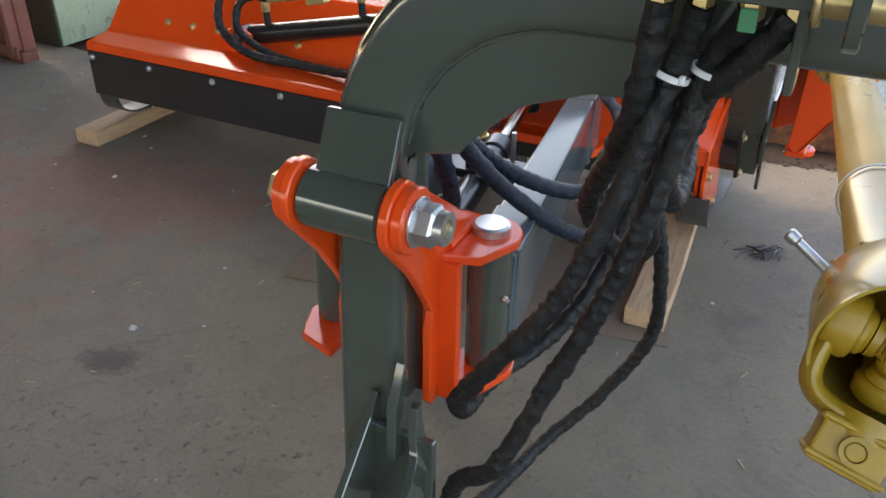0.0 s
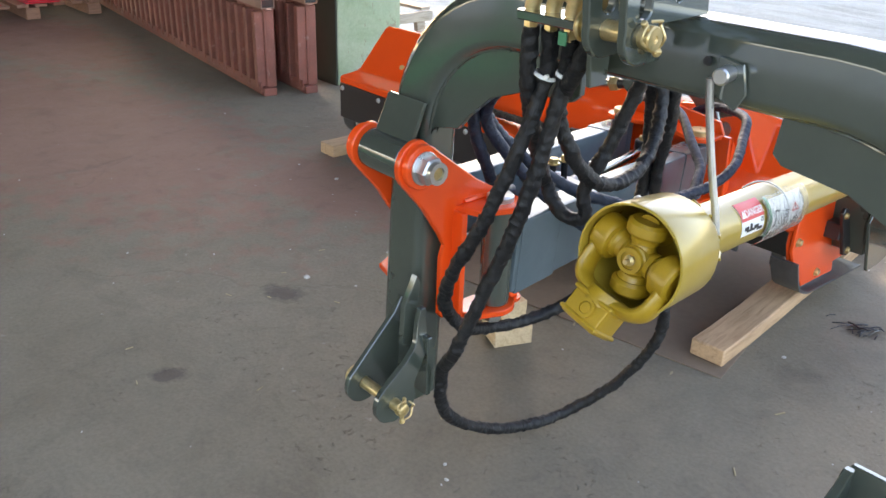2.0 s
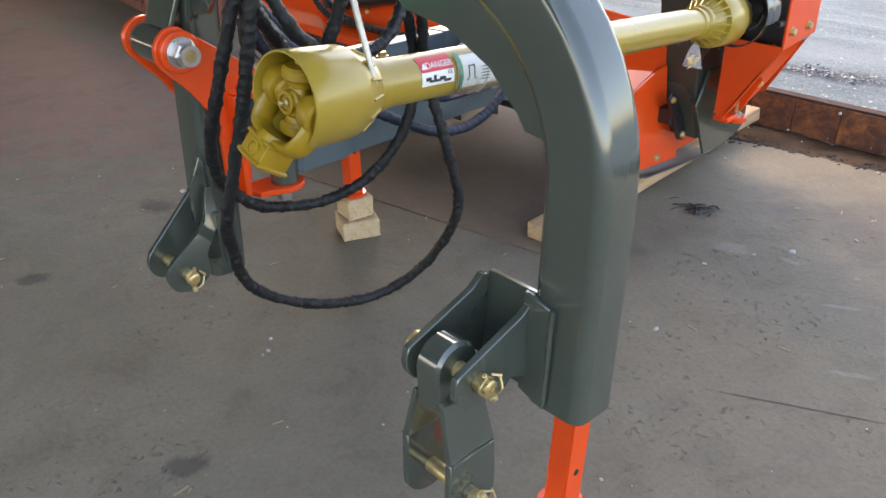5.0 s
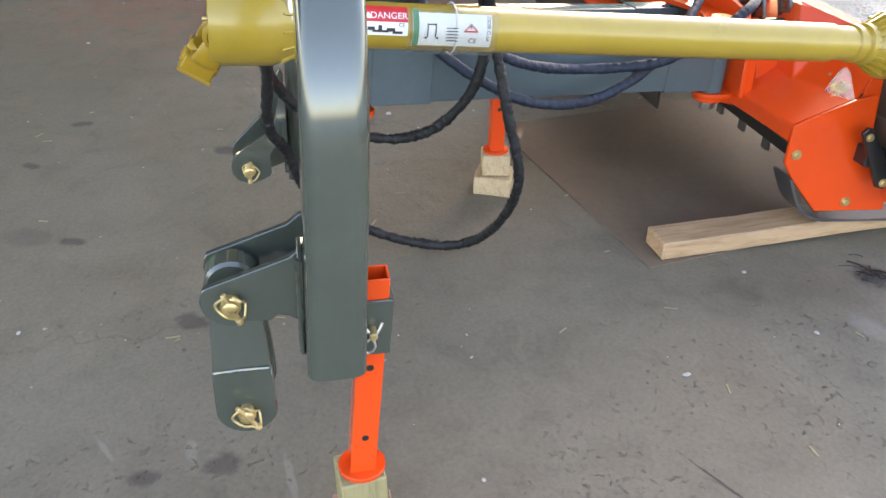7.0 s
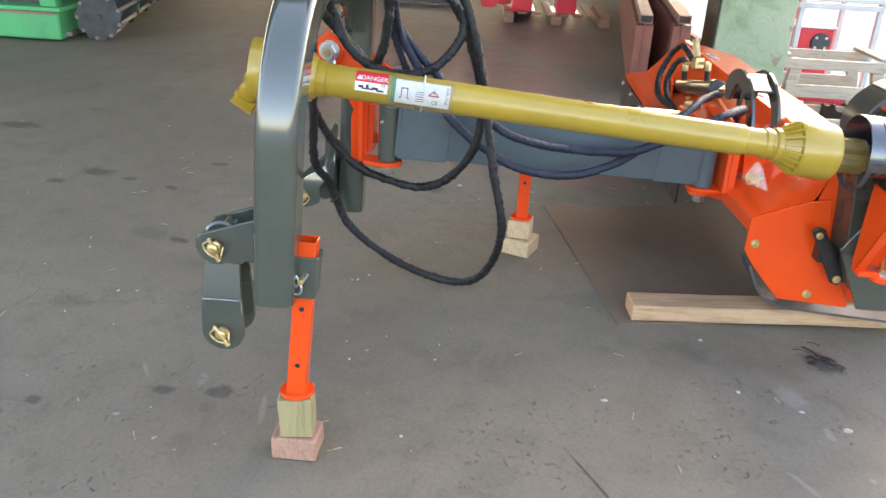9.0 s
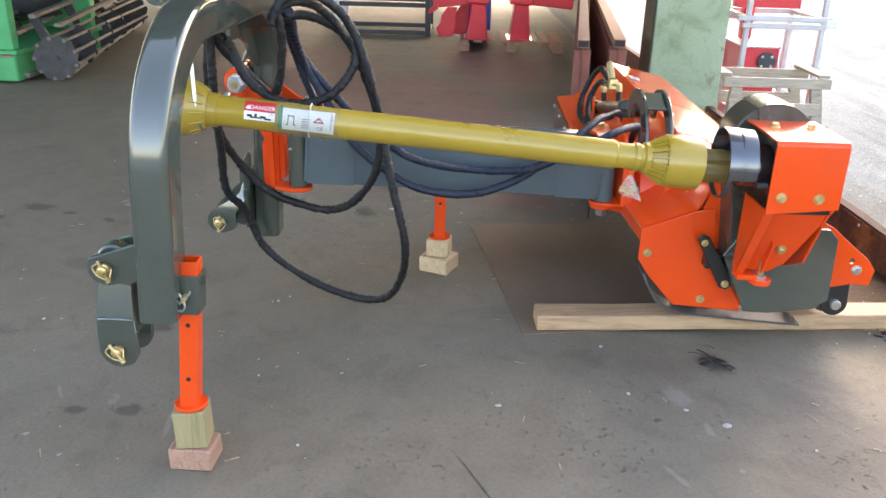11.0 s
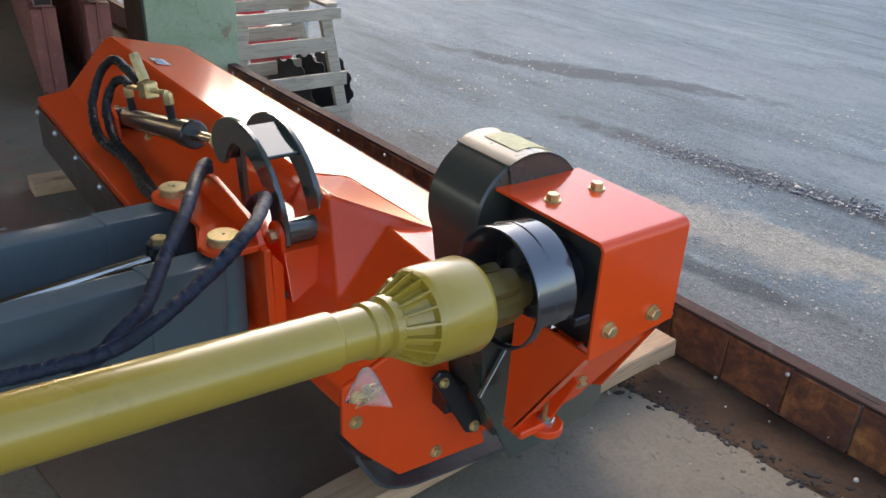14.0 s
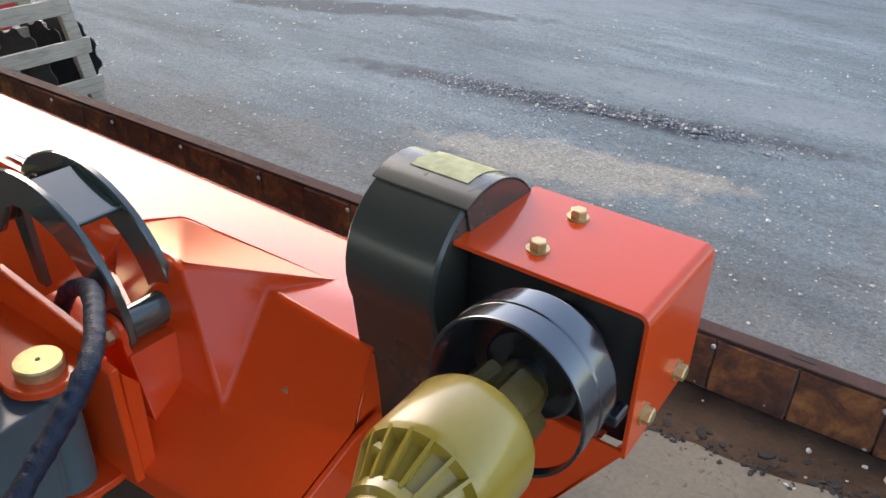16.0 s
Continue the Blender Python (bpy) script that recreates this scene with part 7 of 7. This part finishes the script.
def red_frame(y, hooked, label):
    """Red folded-plate frame of an implement: tapered leg, side beam, leaning posts; one has a hook and a hanging blade."""
    root = thing("machine_frame", (-6.0, y, 0.126), label, "machine frame", "red machine frames")
    xf = -5.97
    part("leg", bm_plate("x", xf, [(y - 0.10, 0.126), (y + 0.10, 0.126), (y + 0.075, 0.46), (y - 0.065, 0.47)], 0.34, 0.012), M_RED, root)
    part("foot_flange", bm_box((xf, y, 0.131), (0.40, 0.25, 0.010), 0.003), M_RED, root)
    part("top_plate", bm_plate("x", xf, [(y - 0.12, 0.47), (y + 0.10, 0.46), (y + 0.12, 0.54), (y - 0.10, 0.55)], 0.38, 0.010), M_RED, root)
    if hooked:
        part("side_beam", bm_plate("x", xf, [(y - 0.41, 0.41), (y - 0.08, 0.45), (y - 0.06, 0.52), (y - 0.40, 0.51)], 0.26, 0.010), M_RED, root)
        hook = [(y - 0.39, 0.500), (y - 0.42, 0.565), (y - 0.49, 0.590), (y - 0.50, 0.572), (y - 0.445, 0.540), (y - 0.435, 0.430), (y - 0.49, 0.375), (y - 0.475, 0.352), (y - 0.39, 0.400)]
        part("hook", bm_plate("x", -5.84, hook, 0.030, 0.003), M_RED, root)
        blade = [(y - 0.30, 0.42), (y - 0.20, 0.42), (y - 0.225, 0.33), (y - 0.215, 0.26), (y - 0.24, 0.15), (y - 0.30, 0.130), (y - 0.385, 0.140), (y - 0.405, 0.22), (y - 0.365, 0.27), (y - 0.355, 0.34)]
        part("blade", bm_plate("x", -5.86, blade, 0.024, 0.004), M_RED, root)
        part("rear_blade", bm_plate("x", -6.12, [(a + 0.13, b) for a, b in blade], 0.024, 0.004), M_RED, root)
    else:
        part("side_beam", bm_plate("x", xf, [(y + 0.08, 0.46), (y + 0.50, 0.425), (y + 0.51, 0.575), (y + 0.08, 0.545)], 0.22, 0.010), M_RED, root)
        tube = bm_box(None, (0.62, 0.085, 0.075), 0.006, Matrix.Translation((-6.02, y - 0.16, 0.575)))
        part("cross_tube", tube, M_RED, root)
        part("tube_mouth", bm_box((-5.709, y - 0.16, 0.575), (0.006, 0.060, 0.052), 0.0), M_BLACK, root)
    for k, lean in ((-0.05, 16), (0.05, -10)):
        m = Matrix.Translation((-6.05 - abs(k), y + k + 0.03, 0.70)) @ Matrix.Rotation(radians(-lean), 4, "X")
        part("post", bm_box(None, (0.09, 0.075, 0.36), 0.006, m), M_RED, root)
    part("tie_bar", bm_box((-6.15, y + 0.02, 0.88), (0.10, 0.46, 0.07), 0.006), M_RED, root)
    return root


red_frame(0.86, True, "bright red implement frame with hook and hanging blade, on the pallet")
red_frame(1.28, False, "bright red implement frame with a box beam, on the pallet")
solid("blue_crate", bm_box((-6.90, 0.86, 0.42), (0.3, 0.30, 0.84), 0.01), M_BLUEPAINT, "blue steel crate behind the red frames", "crate")


def table_frame():
    root = thing("bare_rack", (-7.2, -0.2, 0.0), "bare dark steel tube frame standing on the floor", "steel frame")
    for x in (-6.9, -7.6):
        for y in (-0.69, 0.32):
            part("post", bm_box((x, y, 0.45), (0.06, 0.06, 0.90), 0.006), M_GALV if y < 0 else M_DARKSTEEL, root)
        for z in (0.035, 0.33, 0.87):
            part("rail", bm_box((x, -0.185, z), (0.05, 0.95, 0.05), 0.006), M_DARKSTEEL, root)
    for y in (-0.69, 0.32):
        for z in (0.035, 0.87):
            part("side_rail", bm_box((-7.25, y, z), (0.64, 0.05, 0.05), 0.006), M_DARKSTEEL, root)
    part("brace", bm_cyl((-6.9, -0.66, 0.05), (-7.6, -0.66, 0.85), 0.018, 12), M_GALV, root)
    return root


table_frame()


def green_machine():
    root = thing("green_machine", (-4.2, -3.2, 0.0), "faded green sheet-steel machine housing with a dark opening", "machine")
    part("base", bm_box((-4.30, -3.25, 0.12), (1.55, 1.44, 0.20), 0.012), M_GREENMACH, root)
    part("sill", bm_box((-4.30, -3.25, 0.235), (1.60, 1.50, 0.03), 0.004), M_GREENMACH, root)
    for y in (-2.60, -3.85):
        part("corner_post", bm_box((-3.58, y, 0.62), (0.09, 0.12, 0.74), 0.006), M_GREENMACH, root)
    part("rear_panel", bm_box((-4.95, -3.25, 0.62), (0.10, 1.4, 0.74), 0.006), M_GREENMACH, root)
    part("roof_panel", bm_box((-4.30, -3.25, 1.02), (1.55, 1.44, 0.08), 0.01), M_GREENMACH, root)
    part("inner_drum", bm_cyl((-4.6, -3.75, 0.60), (-4.6, -2.75, 0.60), 0.25, 24), M_DARKSTEEL, root)
    part("lower_trim", bm_box((-3.53, -3.25, 0.205), (0.02, 1.40, 0.02), 0.003), M_OXIDEBAR, root)
    return root


green_machine()


def notched_disc(c, n, r, teeth, name, mat, parent):
    bm = bmesh.new()
    pts = []
    for k in range(teeth * 4):
        q = 2 * math.pi * k / (teeth * 4)
        rr = r if k % 4 in (0, 1) else r * 0.90
        pts.append((rr * math.cos(q), rr * math.sin(q)))
    bm = bm_plate("z", 0.0, pts, 0.006, 0.0)
    for v in bm.verts:
        v.co.z += 0.25 * (v.co.x ** 2 + v.co.y ** 2)
    bmesh.ops.transform(bm, matrix=Matrix.Translation(c) @ Vector(n).to_track_quat("Z", "Y").to_matrix().to_4x4(), verts=bm.verts)
    return part(name, bm, mat, parent)


def crumbler(y_shift, label):
    """Long cage roller with end discs, slats and a carrier beam."""
    a, b = Vector((-3.66, -2.30 + y_shift, 0.175)), Vector((-6.90, -2.98 + y_shift, 0.175))
    root = thing("cage_roller", (a.x, a.y, 0), label, "cage roller", "cage rollers")
    d = (b - a).normalized()
    n = Vector((0, 0, 1)).cross(d)
    part("axle", bm_cyl(a, b, 0.022, 14), M_DARKSTEEL, root)
    for k in range(6):
        notched_disc(a.lerp(b, 0.005 + k / 5 * 0.99), d, 0.168, 11, "disc", M_DISC, root)
    for k in range(9):
        q = 2 * math.pi * k / 9
        o1 = n * (0.15 * math.cos(q)) + Vector((0, 0, 0.15 * math.sin(q)))
        o2 = n * (0.15 * math.cos(q + 0.6)) + Vector((0, 0, 0.15 * math.sin(q + 0.6)))
        part("slat", bm_cyl(a + o1, b + o2, 0.014, 8), M_SCRAP, root)
    for o, z in ((0.22, 0.05), (0.26, 0.36), (-0.05, 0.42), (0.12, 0.48)):
        part("carrier_beam", bm_box(None, ((b - a).length, 0.05, 0.03), 0.004, Matrix.Translation((a + b) / 2 + n * o + Vector((0, 0, z - 0.175))) @ Matrix(((d.x, n.x, 0, 0), (d.y, n.y, 0, 0), (0, 0, 1, 0), (0, 0, 0, 1)))), M_SCRAP, root)
    for k in range(4):
        p = a.lerp(b, 0.02 + 0.3 * k)
        part("end_arm", bm_box(None, (0.03, 0.07, 0.34), 0.005, Matrix.Translation(p + n * 0.06 + Vector((0, 0, 0.13))) @ Matrix.Rotation(radians(24), 4, "X")), M_BLACK, root)
    return root


crumbler(0.0, "rusty cage roller with toothed black end discs")
crumbler(-0.55, "rusty cage roller lying behind another")


# ---- things in the yard beside the pillar ----
def trestle():
    root = thing("wooden_trestle", (-4.0, 3.18, YARD_Z), "weathered grey wooden trestle standing in the yard", "trestle")
    for x, lean in ((-3.96, 0.0), (-4.42, 0.0)):
        for y, s in ((2.86, -0.10), (3.46, 0.16)):
            m = Matrix.Translation((x, y + s * 0.45, -0.315)) @ Matrix.Rotation(math.atan(s / 0.9), 4, "X")
            part("leg", bm_box(None, (0.045, 0.085, 0.93), 0.004, m), M_GREYWOOD, root)
        for z, y0, y1 in ((0.115, 2.74, 3.56), (-0.085, 2.80, 3.50), (-0.335, 2.78, 3.60), (-0.58, 2.74, 3.64)):
            part("rail", bm_box((x + 0.035, (y0 + y1) / 2, z), (0.028, y1 - y0, 0.075 if z > 0 else 0.095), 0.004), M_GREYWOOD, root)
    for y in (2.76, 3.50):
        part("tie_board", bm_box((-4.19, y, 0.17), (0.52, 0.09, 0.025), 0.004), M_GREYWOOD, root)
    return root


trestle()


def disc_gang():
    root = thing("disc_gang", (-4.35, 3.45, YARD_Z), "gang of worn notched harrow discs on the ground", "harrow discs")
    d = Vector((-0.25, 0.97, 0))
    for k in range(3):
        c = Vector((-4.25, 3.30, YARD_Z + 0.26)) + d * (0.19 * k)
        notched_disc(c, d, 0.27, 12, "disc", M_DISC, root)
    c0 = Vector((-4.25, 3.10, YARD_Z + 0.26))
    part("axle", bm_cyl(c0, c0 + d * 0.70, 0.03, 14), M_SKID, root)
    for k in range(4):
        p = c0 + d * (0.1 + 0.16 * k)
        part("hub", bm_lathe(p, p + d, [(0, 0.05), (0.03, 0.075), (0.07, 0.075), (0.10, 0.05)], 16), M_GALV, root)
    return root


disc_gang()


def red_baler():
    root = thing("red_machine", (-5.5, 3.5, YARD_Z), "bright red machine with a round bearing flange, in the yard", "machine")
    part("body", bm_box((-5.72, 3.51, -0.07), (0.60, 0.34, 0.50), 0.012), M_RED, root)
    part("top_cover", bm_box((-5.72, 3.51, 0.185), (0.62, 0.36, 0.02), 0.004), M_ALU, root)
    fl = part("bearing_flange", bm_cyl((-5.42, 3.565, 0.055), (-5.395, 3.565, 0.055), 0.085, 28, 0.003), M_DARKSTEEL, root)
    for k in range(4):
        q = math.pi / 4 + k * math.pi / 2
        bolt(fl, (-5.395, 3.565 + 0.062 * math.cos(q), 0.055 + 0.062 * math.sin(q)), (1, 0, 0), 0.010, 0.008, M_ZINC)
    part("base", bm_box((-5.75, 3.60, -0.40), (0.90, 0.75, 0.12), 0.01), M_RED, root)
    part("foot", bm_box((-5.75, 3.40, -0.61), (0.70, 0.10, 0.32), 0.01), M_RED, root)
    part("foot", bm_box((-5.75, 3.85, -0.61), (0.70, 0.10, 0.32), 0.01), M_RED, root)
    part("mast", bm_box((-5.95, 3.50, 0.42), (0.10, 0.10, 0.50), 0.006), M_RED, root)
    part("upper_panel", bm_box((-5.75, 3.60, 0.72), (0.10, 0.62, 0.42), 0.01), M_RED, root)
    for y, z in ((3.45, 0.66), (3.52, 0.60), (3.62, 0.64), (3.66, 0.70), (3.55, 0.72)):
        bolt(root.children[0], (-5.70, y, z), (1, 0, 0), 0.014, 0.01, M_ZINC)
    return root


red_baler()


def galvanised_rack():
    root = thing("galvanised_rack", (-5.2, 3.7, YARD_Z), "galvanised tube rack round the red machine", "rack")
    for x in (-5.30, -6.10):
        for y in (3.30, 3.98):
            part("post", bm_box((x, y, 0.10), (0.045, 0.045, 1.74), 0.005), M_GALV, root)
        for z, y0, y1 in ((0.455, 3.20, 4.05), (0.39, 3.25, 4.0), (0.95, 3.25, 4.03)):
            part("rail", bm_box((x + 0.02, (y0 + y1) / 2, z), (0.035, y1 - y0, 0.045), 0.005), M_GALV, root)
    for y in (3.30, 3.98):
        part("side_rail", bm_box((-5.70, y, 0.455), (0.8, 0.04, 0.04), 0.005), M_GALV, root)
    part("strap_end", bm_box((-5.26, 4.04, 0.42), (0.02, 0.10, 0.07), 0.006), M_TIE, root)
    return root


galvanised_rack()


def vehicle(c, turn, label, length, wheel_r, mat):
    """Parked vehicle: shaped body with wheel arches, sills and four wheels."""
    w, z0 = 1.85, wheel_r * 0.9
    m = Matrix.Translation((c[0], c[1], YARD_Z)) @ Matrix.Rotation(radians(turn), 4, "Z")
    root = thing("parked_vehicle", (c[0], c[1], YARD_Z), label, "car", "vehicles parked in the yard")
    xa, xb = length * 0.30, -length * 0.30
    side = [(-length / 2, z0), (xb - wheel_r * 1.25, z0)] + arc(xb, wheel_r, wheel_r * 1.22, 180, 0, 10) + [(xb + wheel_r * 1.25, z0 * 0.85), (xa - wheel_r * 1.25, z0 * 0.85)] + arc(xa, wheel_r, wheel_r * 1.22, 180, 0, 10)
    side += [(xa + wheel_r * 1.25, z0), (length / 2, z0), (length / 2 - 0.02, 0.95), (length / 2 - 0.15, 1.08), (length * 0.22, 1.15), (length * 0.10, 1.70), (-length * 0.40, 1.75), (-length / 2 + 0.05, 1.10)]
    bm = bm_plate("y", 0.0, side, w, 0.03)
    bmesh.ops.transform(bm, matrix=m, verts=bm.verts)
    part("body", bm, mat, root)
    for x in (xa, xb):
        for s in (1, -1):
            p0, p1 = m @ Vector((x, s * (w / 2 - 0.20), wheel_r)), m @ Vector((x, s * (w / 2 + 0.03), wheel_r))
            tw = 0.23
            wheel = part("wheel", bm_lathe(p0, p1, [(0, wheel_r * 0.6), (0.0, wheel_r * 0.9), (0.03, wheel_r), (tw - 0.03, wheel_r), (tw, wheel_r * 0.9), (tw, wheel_r * 0.62), (tw - 0.04, wheel_r * 0.6)], 36), M_TYRE, root)
            part("rim", bm_lathe(p0, p1, [(0.12, wheel_r * 0.6), (tw - 0.02, wheel_r * 0.6), (tw - 0.04, wheel_r * 0.5), (tw - 0.08, wheel_r * 0.3), (tw - 0.03, wheel_r * 0.2), (tw - 0.02, wheel_r * 0.05)], 28), M_RIM, wheel)
    for s in (1, -1):
        bm = bm_box(None, (length * 0.94, 0.04, 0.10), 0.02, m @ Matrix.Translation((0, s * (w / 2 + 0.005), z0 + 0.06)))
        part("sill", bm, M_RUBBER, root)
    part("rear_bumper", bm_box(None, (0.14, w * 0.96, 0.16), 0.03, m @ Matrix.Translation((-length / 2 - 0.03, 0, z0 + 0.1))), M_RUBBER, root)
    return root


vehicle((-12.35, 15.35), 22, "dark off-road truck with silver rims parked in the yard", 4.6, 0.42, M_CAR)
vehicle((-21.0, 19.0), 20, "dark car parked far off in the yard", 4.4, 0.34, M_CAR)
vehicle((0.60, 15.6), 15, "dark blue car parked beyond the yard's middle", 4.3, 0.34, M_BLUEPAINT)


# ---- small loose stuff ----
def pebbles(name, rng, places, mat, label, zf):
    bm = bmesh.new()
    for x, y, r in places:
        o = bmesh.new()
        bmesh.ops.create_icosphere(o, subdivisions=1, radius=1.0)
        sx, sy, sz, a = rng.uniform(0.7, 1.4), rng.uniform(0.6, 1.1), rng.uniform(0.3, 0.6), rng.uniform(0, 6.3)
        for v in o.verts:
            k = 1 + 0.35 * noise.noise(v.co * 1.7 + Vector((x * 9, y * 9, 0)))
            p = Vector((v.co.x * sx, v.co.y * sy, v.co.z * sz)) * (r * k)
            v.co = Matrix.Rotation(a, 3, "Z") @ p + Vector((x, y, zf + r * sz * 0.55))
        add_to(bm, o)
    ob = new(name, mesh_of(name, bm, mat, 60))
    return tagged(ob, label, "grit", kind="stuff")


rng = random.Random(21)
spots = [(0.60, 1.49, 0.010), (0.545, 0.895, 0.009), (0.19, 1.22, 0.008), (0.53, 1.40, 0.008), (-1.02, 0.46, 0.012)]
for k in range(230):
    x, y = rng.uniform(-3.2, 1.7), rng.uniform(-1.4, 2.1)
    if x > 0.1 and rng.random() < 0.25 or rng.random() < 0.62:
        spots.append((x, y, abs(rng.gauss(0, 1)) * 0.0028 + 0.0016))
for k in range(60):
    x = rng.uniform(-0.4, 1.6)
    spots.append((x, floor_edge(x) + rng.uniform(-0.10, 0.22), abs(rng.gauss(0, 1)) * 0.004 + 0.002))
pebbles("floor_grit", rng, spots, M_PEBBLE, "pale crumbs and grit scattered on the concrete", 0.0)
far = []
for k in range(1300):
    x, y = rng.uniform(-5.5, 1.2), rng.uniform(2.9, 8.0)
    if noise.noise(Vector((x * 0.9, y * 1.6, 3.0))) > -0.12:
        far.append((x, y, abs(rng.gauss(0, 1)) * 0.0055 + 0.003))
band = []
for k in range(2400):
    x = rng.uniform(-3.0, 1.0)
    (far if rng.random() < 0.12 else band).append((x, 5.66 + (x + 1.7) * 0.158 + rng.gauss(0, 0.08), abs(rng.gauss(0, 1)) * 0.0050 + 0.003))
pebbles("dark_gravel", rng, band, M_DARK_GRAVEL, "dark damp gravel washed into a band", YARD_Z + 0.004)
for k in range(900):
    x, y = rng.gauss(-1.4, 0.9), rng.gauss(4.75, 0.45)
    far.append((x, y, abs(rng.gauss(0, 1)) * 0.004 + 0.0025))
pebbles("yard_gravel", rng, far, M_PEBBLE, "loose gravel strewn over the yard", YARD_Z + 0.004)


def dry_litter():
    """Crumpled dry stalks and scraps on the concrete."""
    bm = bmesh.new()
    r2 = random.Random(5)
    for k in range(20):
        p = Vector((0.268 + r2.gauss(0, 0.042), 1.540 + r2.gauss(0, 0.030), 0.004))
        d = Vector((r2.uniform(-1, 1), r2.uniform(-1, 1), r2.uniform(-0.1, 0.25))).normalized() * r2.uniform(0.008, 0.03)
        bm_sweep([p - d, p + Vector((0, 0, 0.004)), p + d], r2.uniform(0.001, 0.0025), 5, 0.01, 0, bm)
    ob = new("dry_litter", mesh_of("dry_litter", bm, M_BLACK))
    tagged(ob, "blackened plant scraps on the concrete", "litter", kind="stuff")
    bm = bmesh.new()
    for k in range(60):
        p = Vector((r2.uniform(-1.2, 1.4), r2.uniform(-0.9, 1.9), 0.002))
        d = Vector((r2.uniform(-1, 1), r2.uniform(-1, 1), 0.0)).normalized() * r2.uniform(0.006, 0.018)
        bm_box(None, (d.length * 2, r2.uniform(0.002, 0.005), 0.0018), 0.0, Matrix.Translation(p) @ Matrix.Rotation(r2.uniform(0, 6), 4, "Z"), 1, bm)
    ob = new("wood_chips", mesh_of("wood_chips", bm, M_STRAW))
    tagged(ob, "pale splinters and chips on the concrete", "litter", kind="stuff")
    # black clods along the broken edge of the concrete
    bm = bmesh.new()
    for k in range(700):
        x = r2.uniform(-0.1, 2.2) if k % 4 else r2.uniform(-2.6, 2.6)
        s = r2.uniform(0.002, 0.007) * (1.8 if r2.random() < 0.12 else 1)
        p = Vector((x, floor_edge(x) + r2.gauss(0.014, 0.020), 0.001 - 0.003 * r2.random()))
        m = Matrix.Translation(p) @ Matrix.Rotation(r2.uniform(0, 6), 4, "Z") @ Matrix.Diagonal((s * r2.uniform(0.8, 2.2), s, s * 0.5, 1))
        bmesh.ops.create_icosphere(bm, subdivisions=1, radius=1.0, matrix=m)
    for v in bm.verts:
        v.co += 0.002 * noise.noise_vector(v.co * 130)
    ob = new("dirt_clods", mesh_of("dirt_clods", bm, M_CLOD))
    tagged(ob, "black damp clods along the broken concrete edge", "dirt", kind="stuff")


dry_litter()
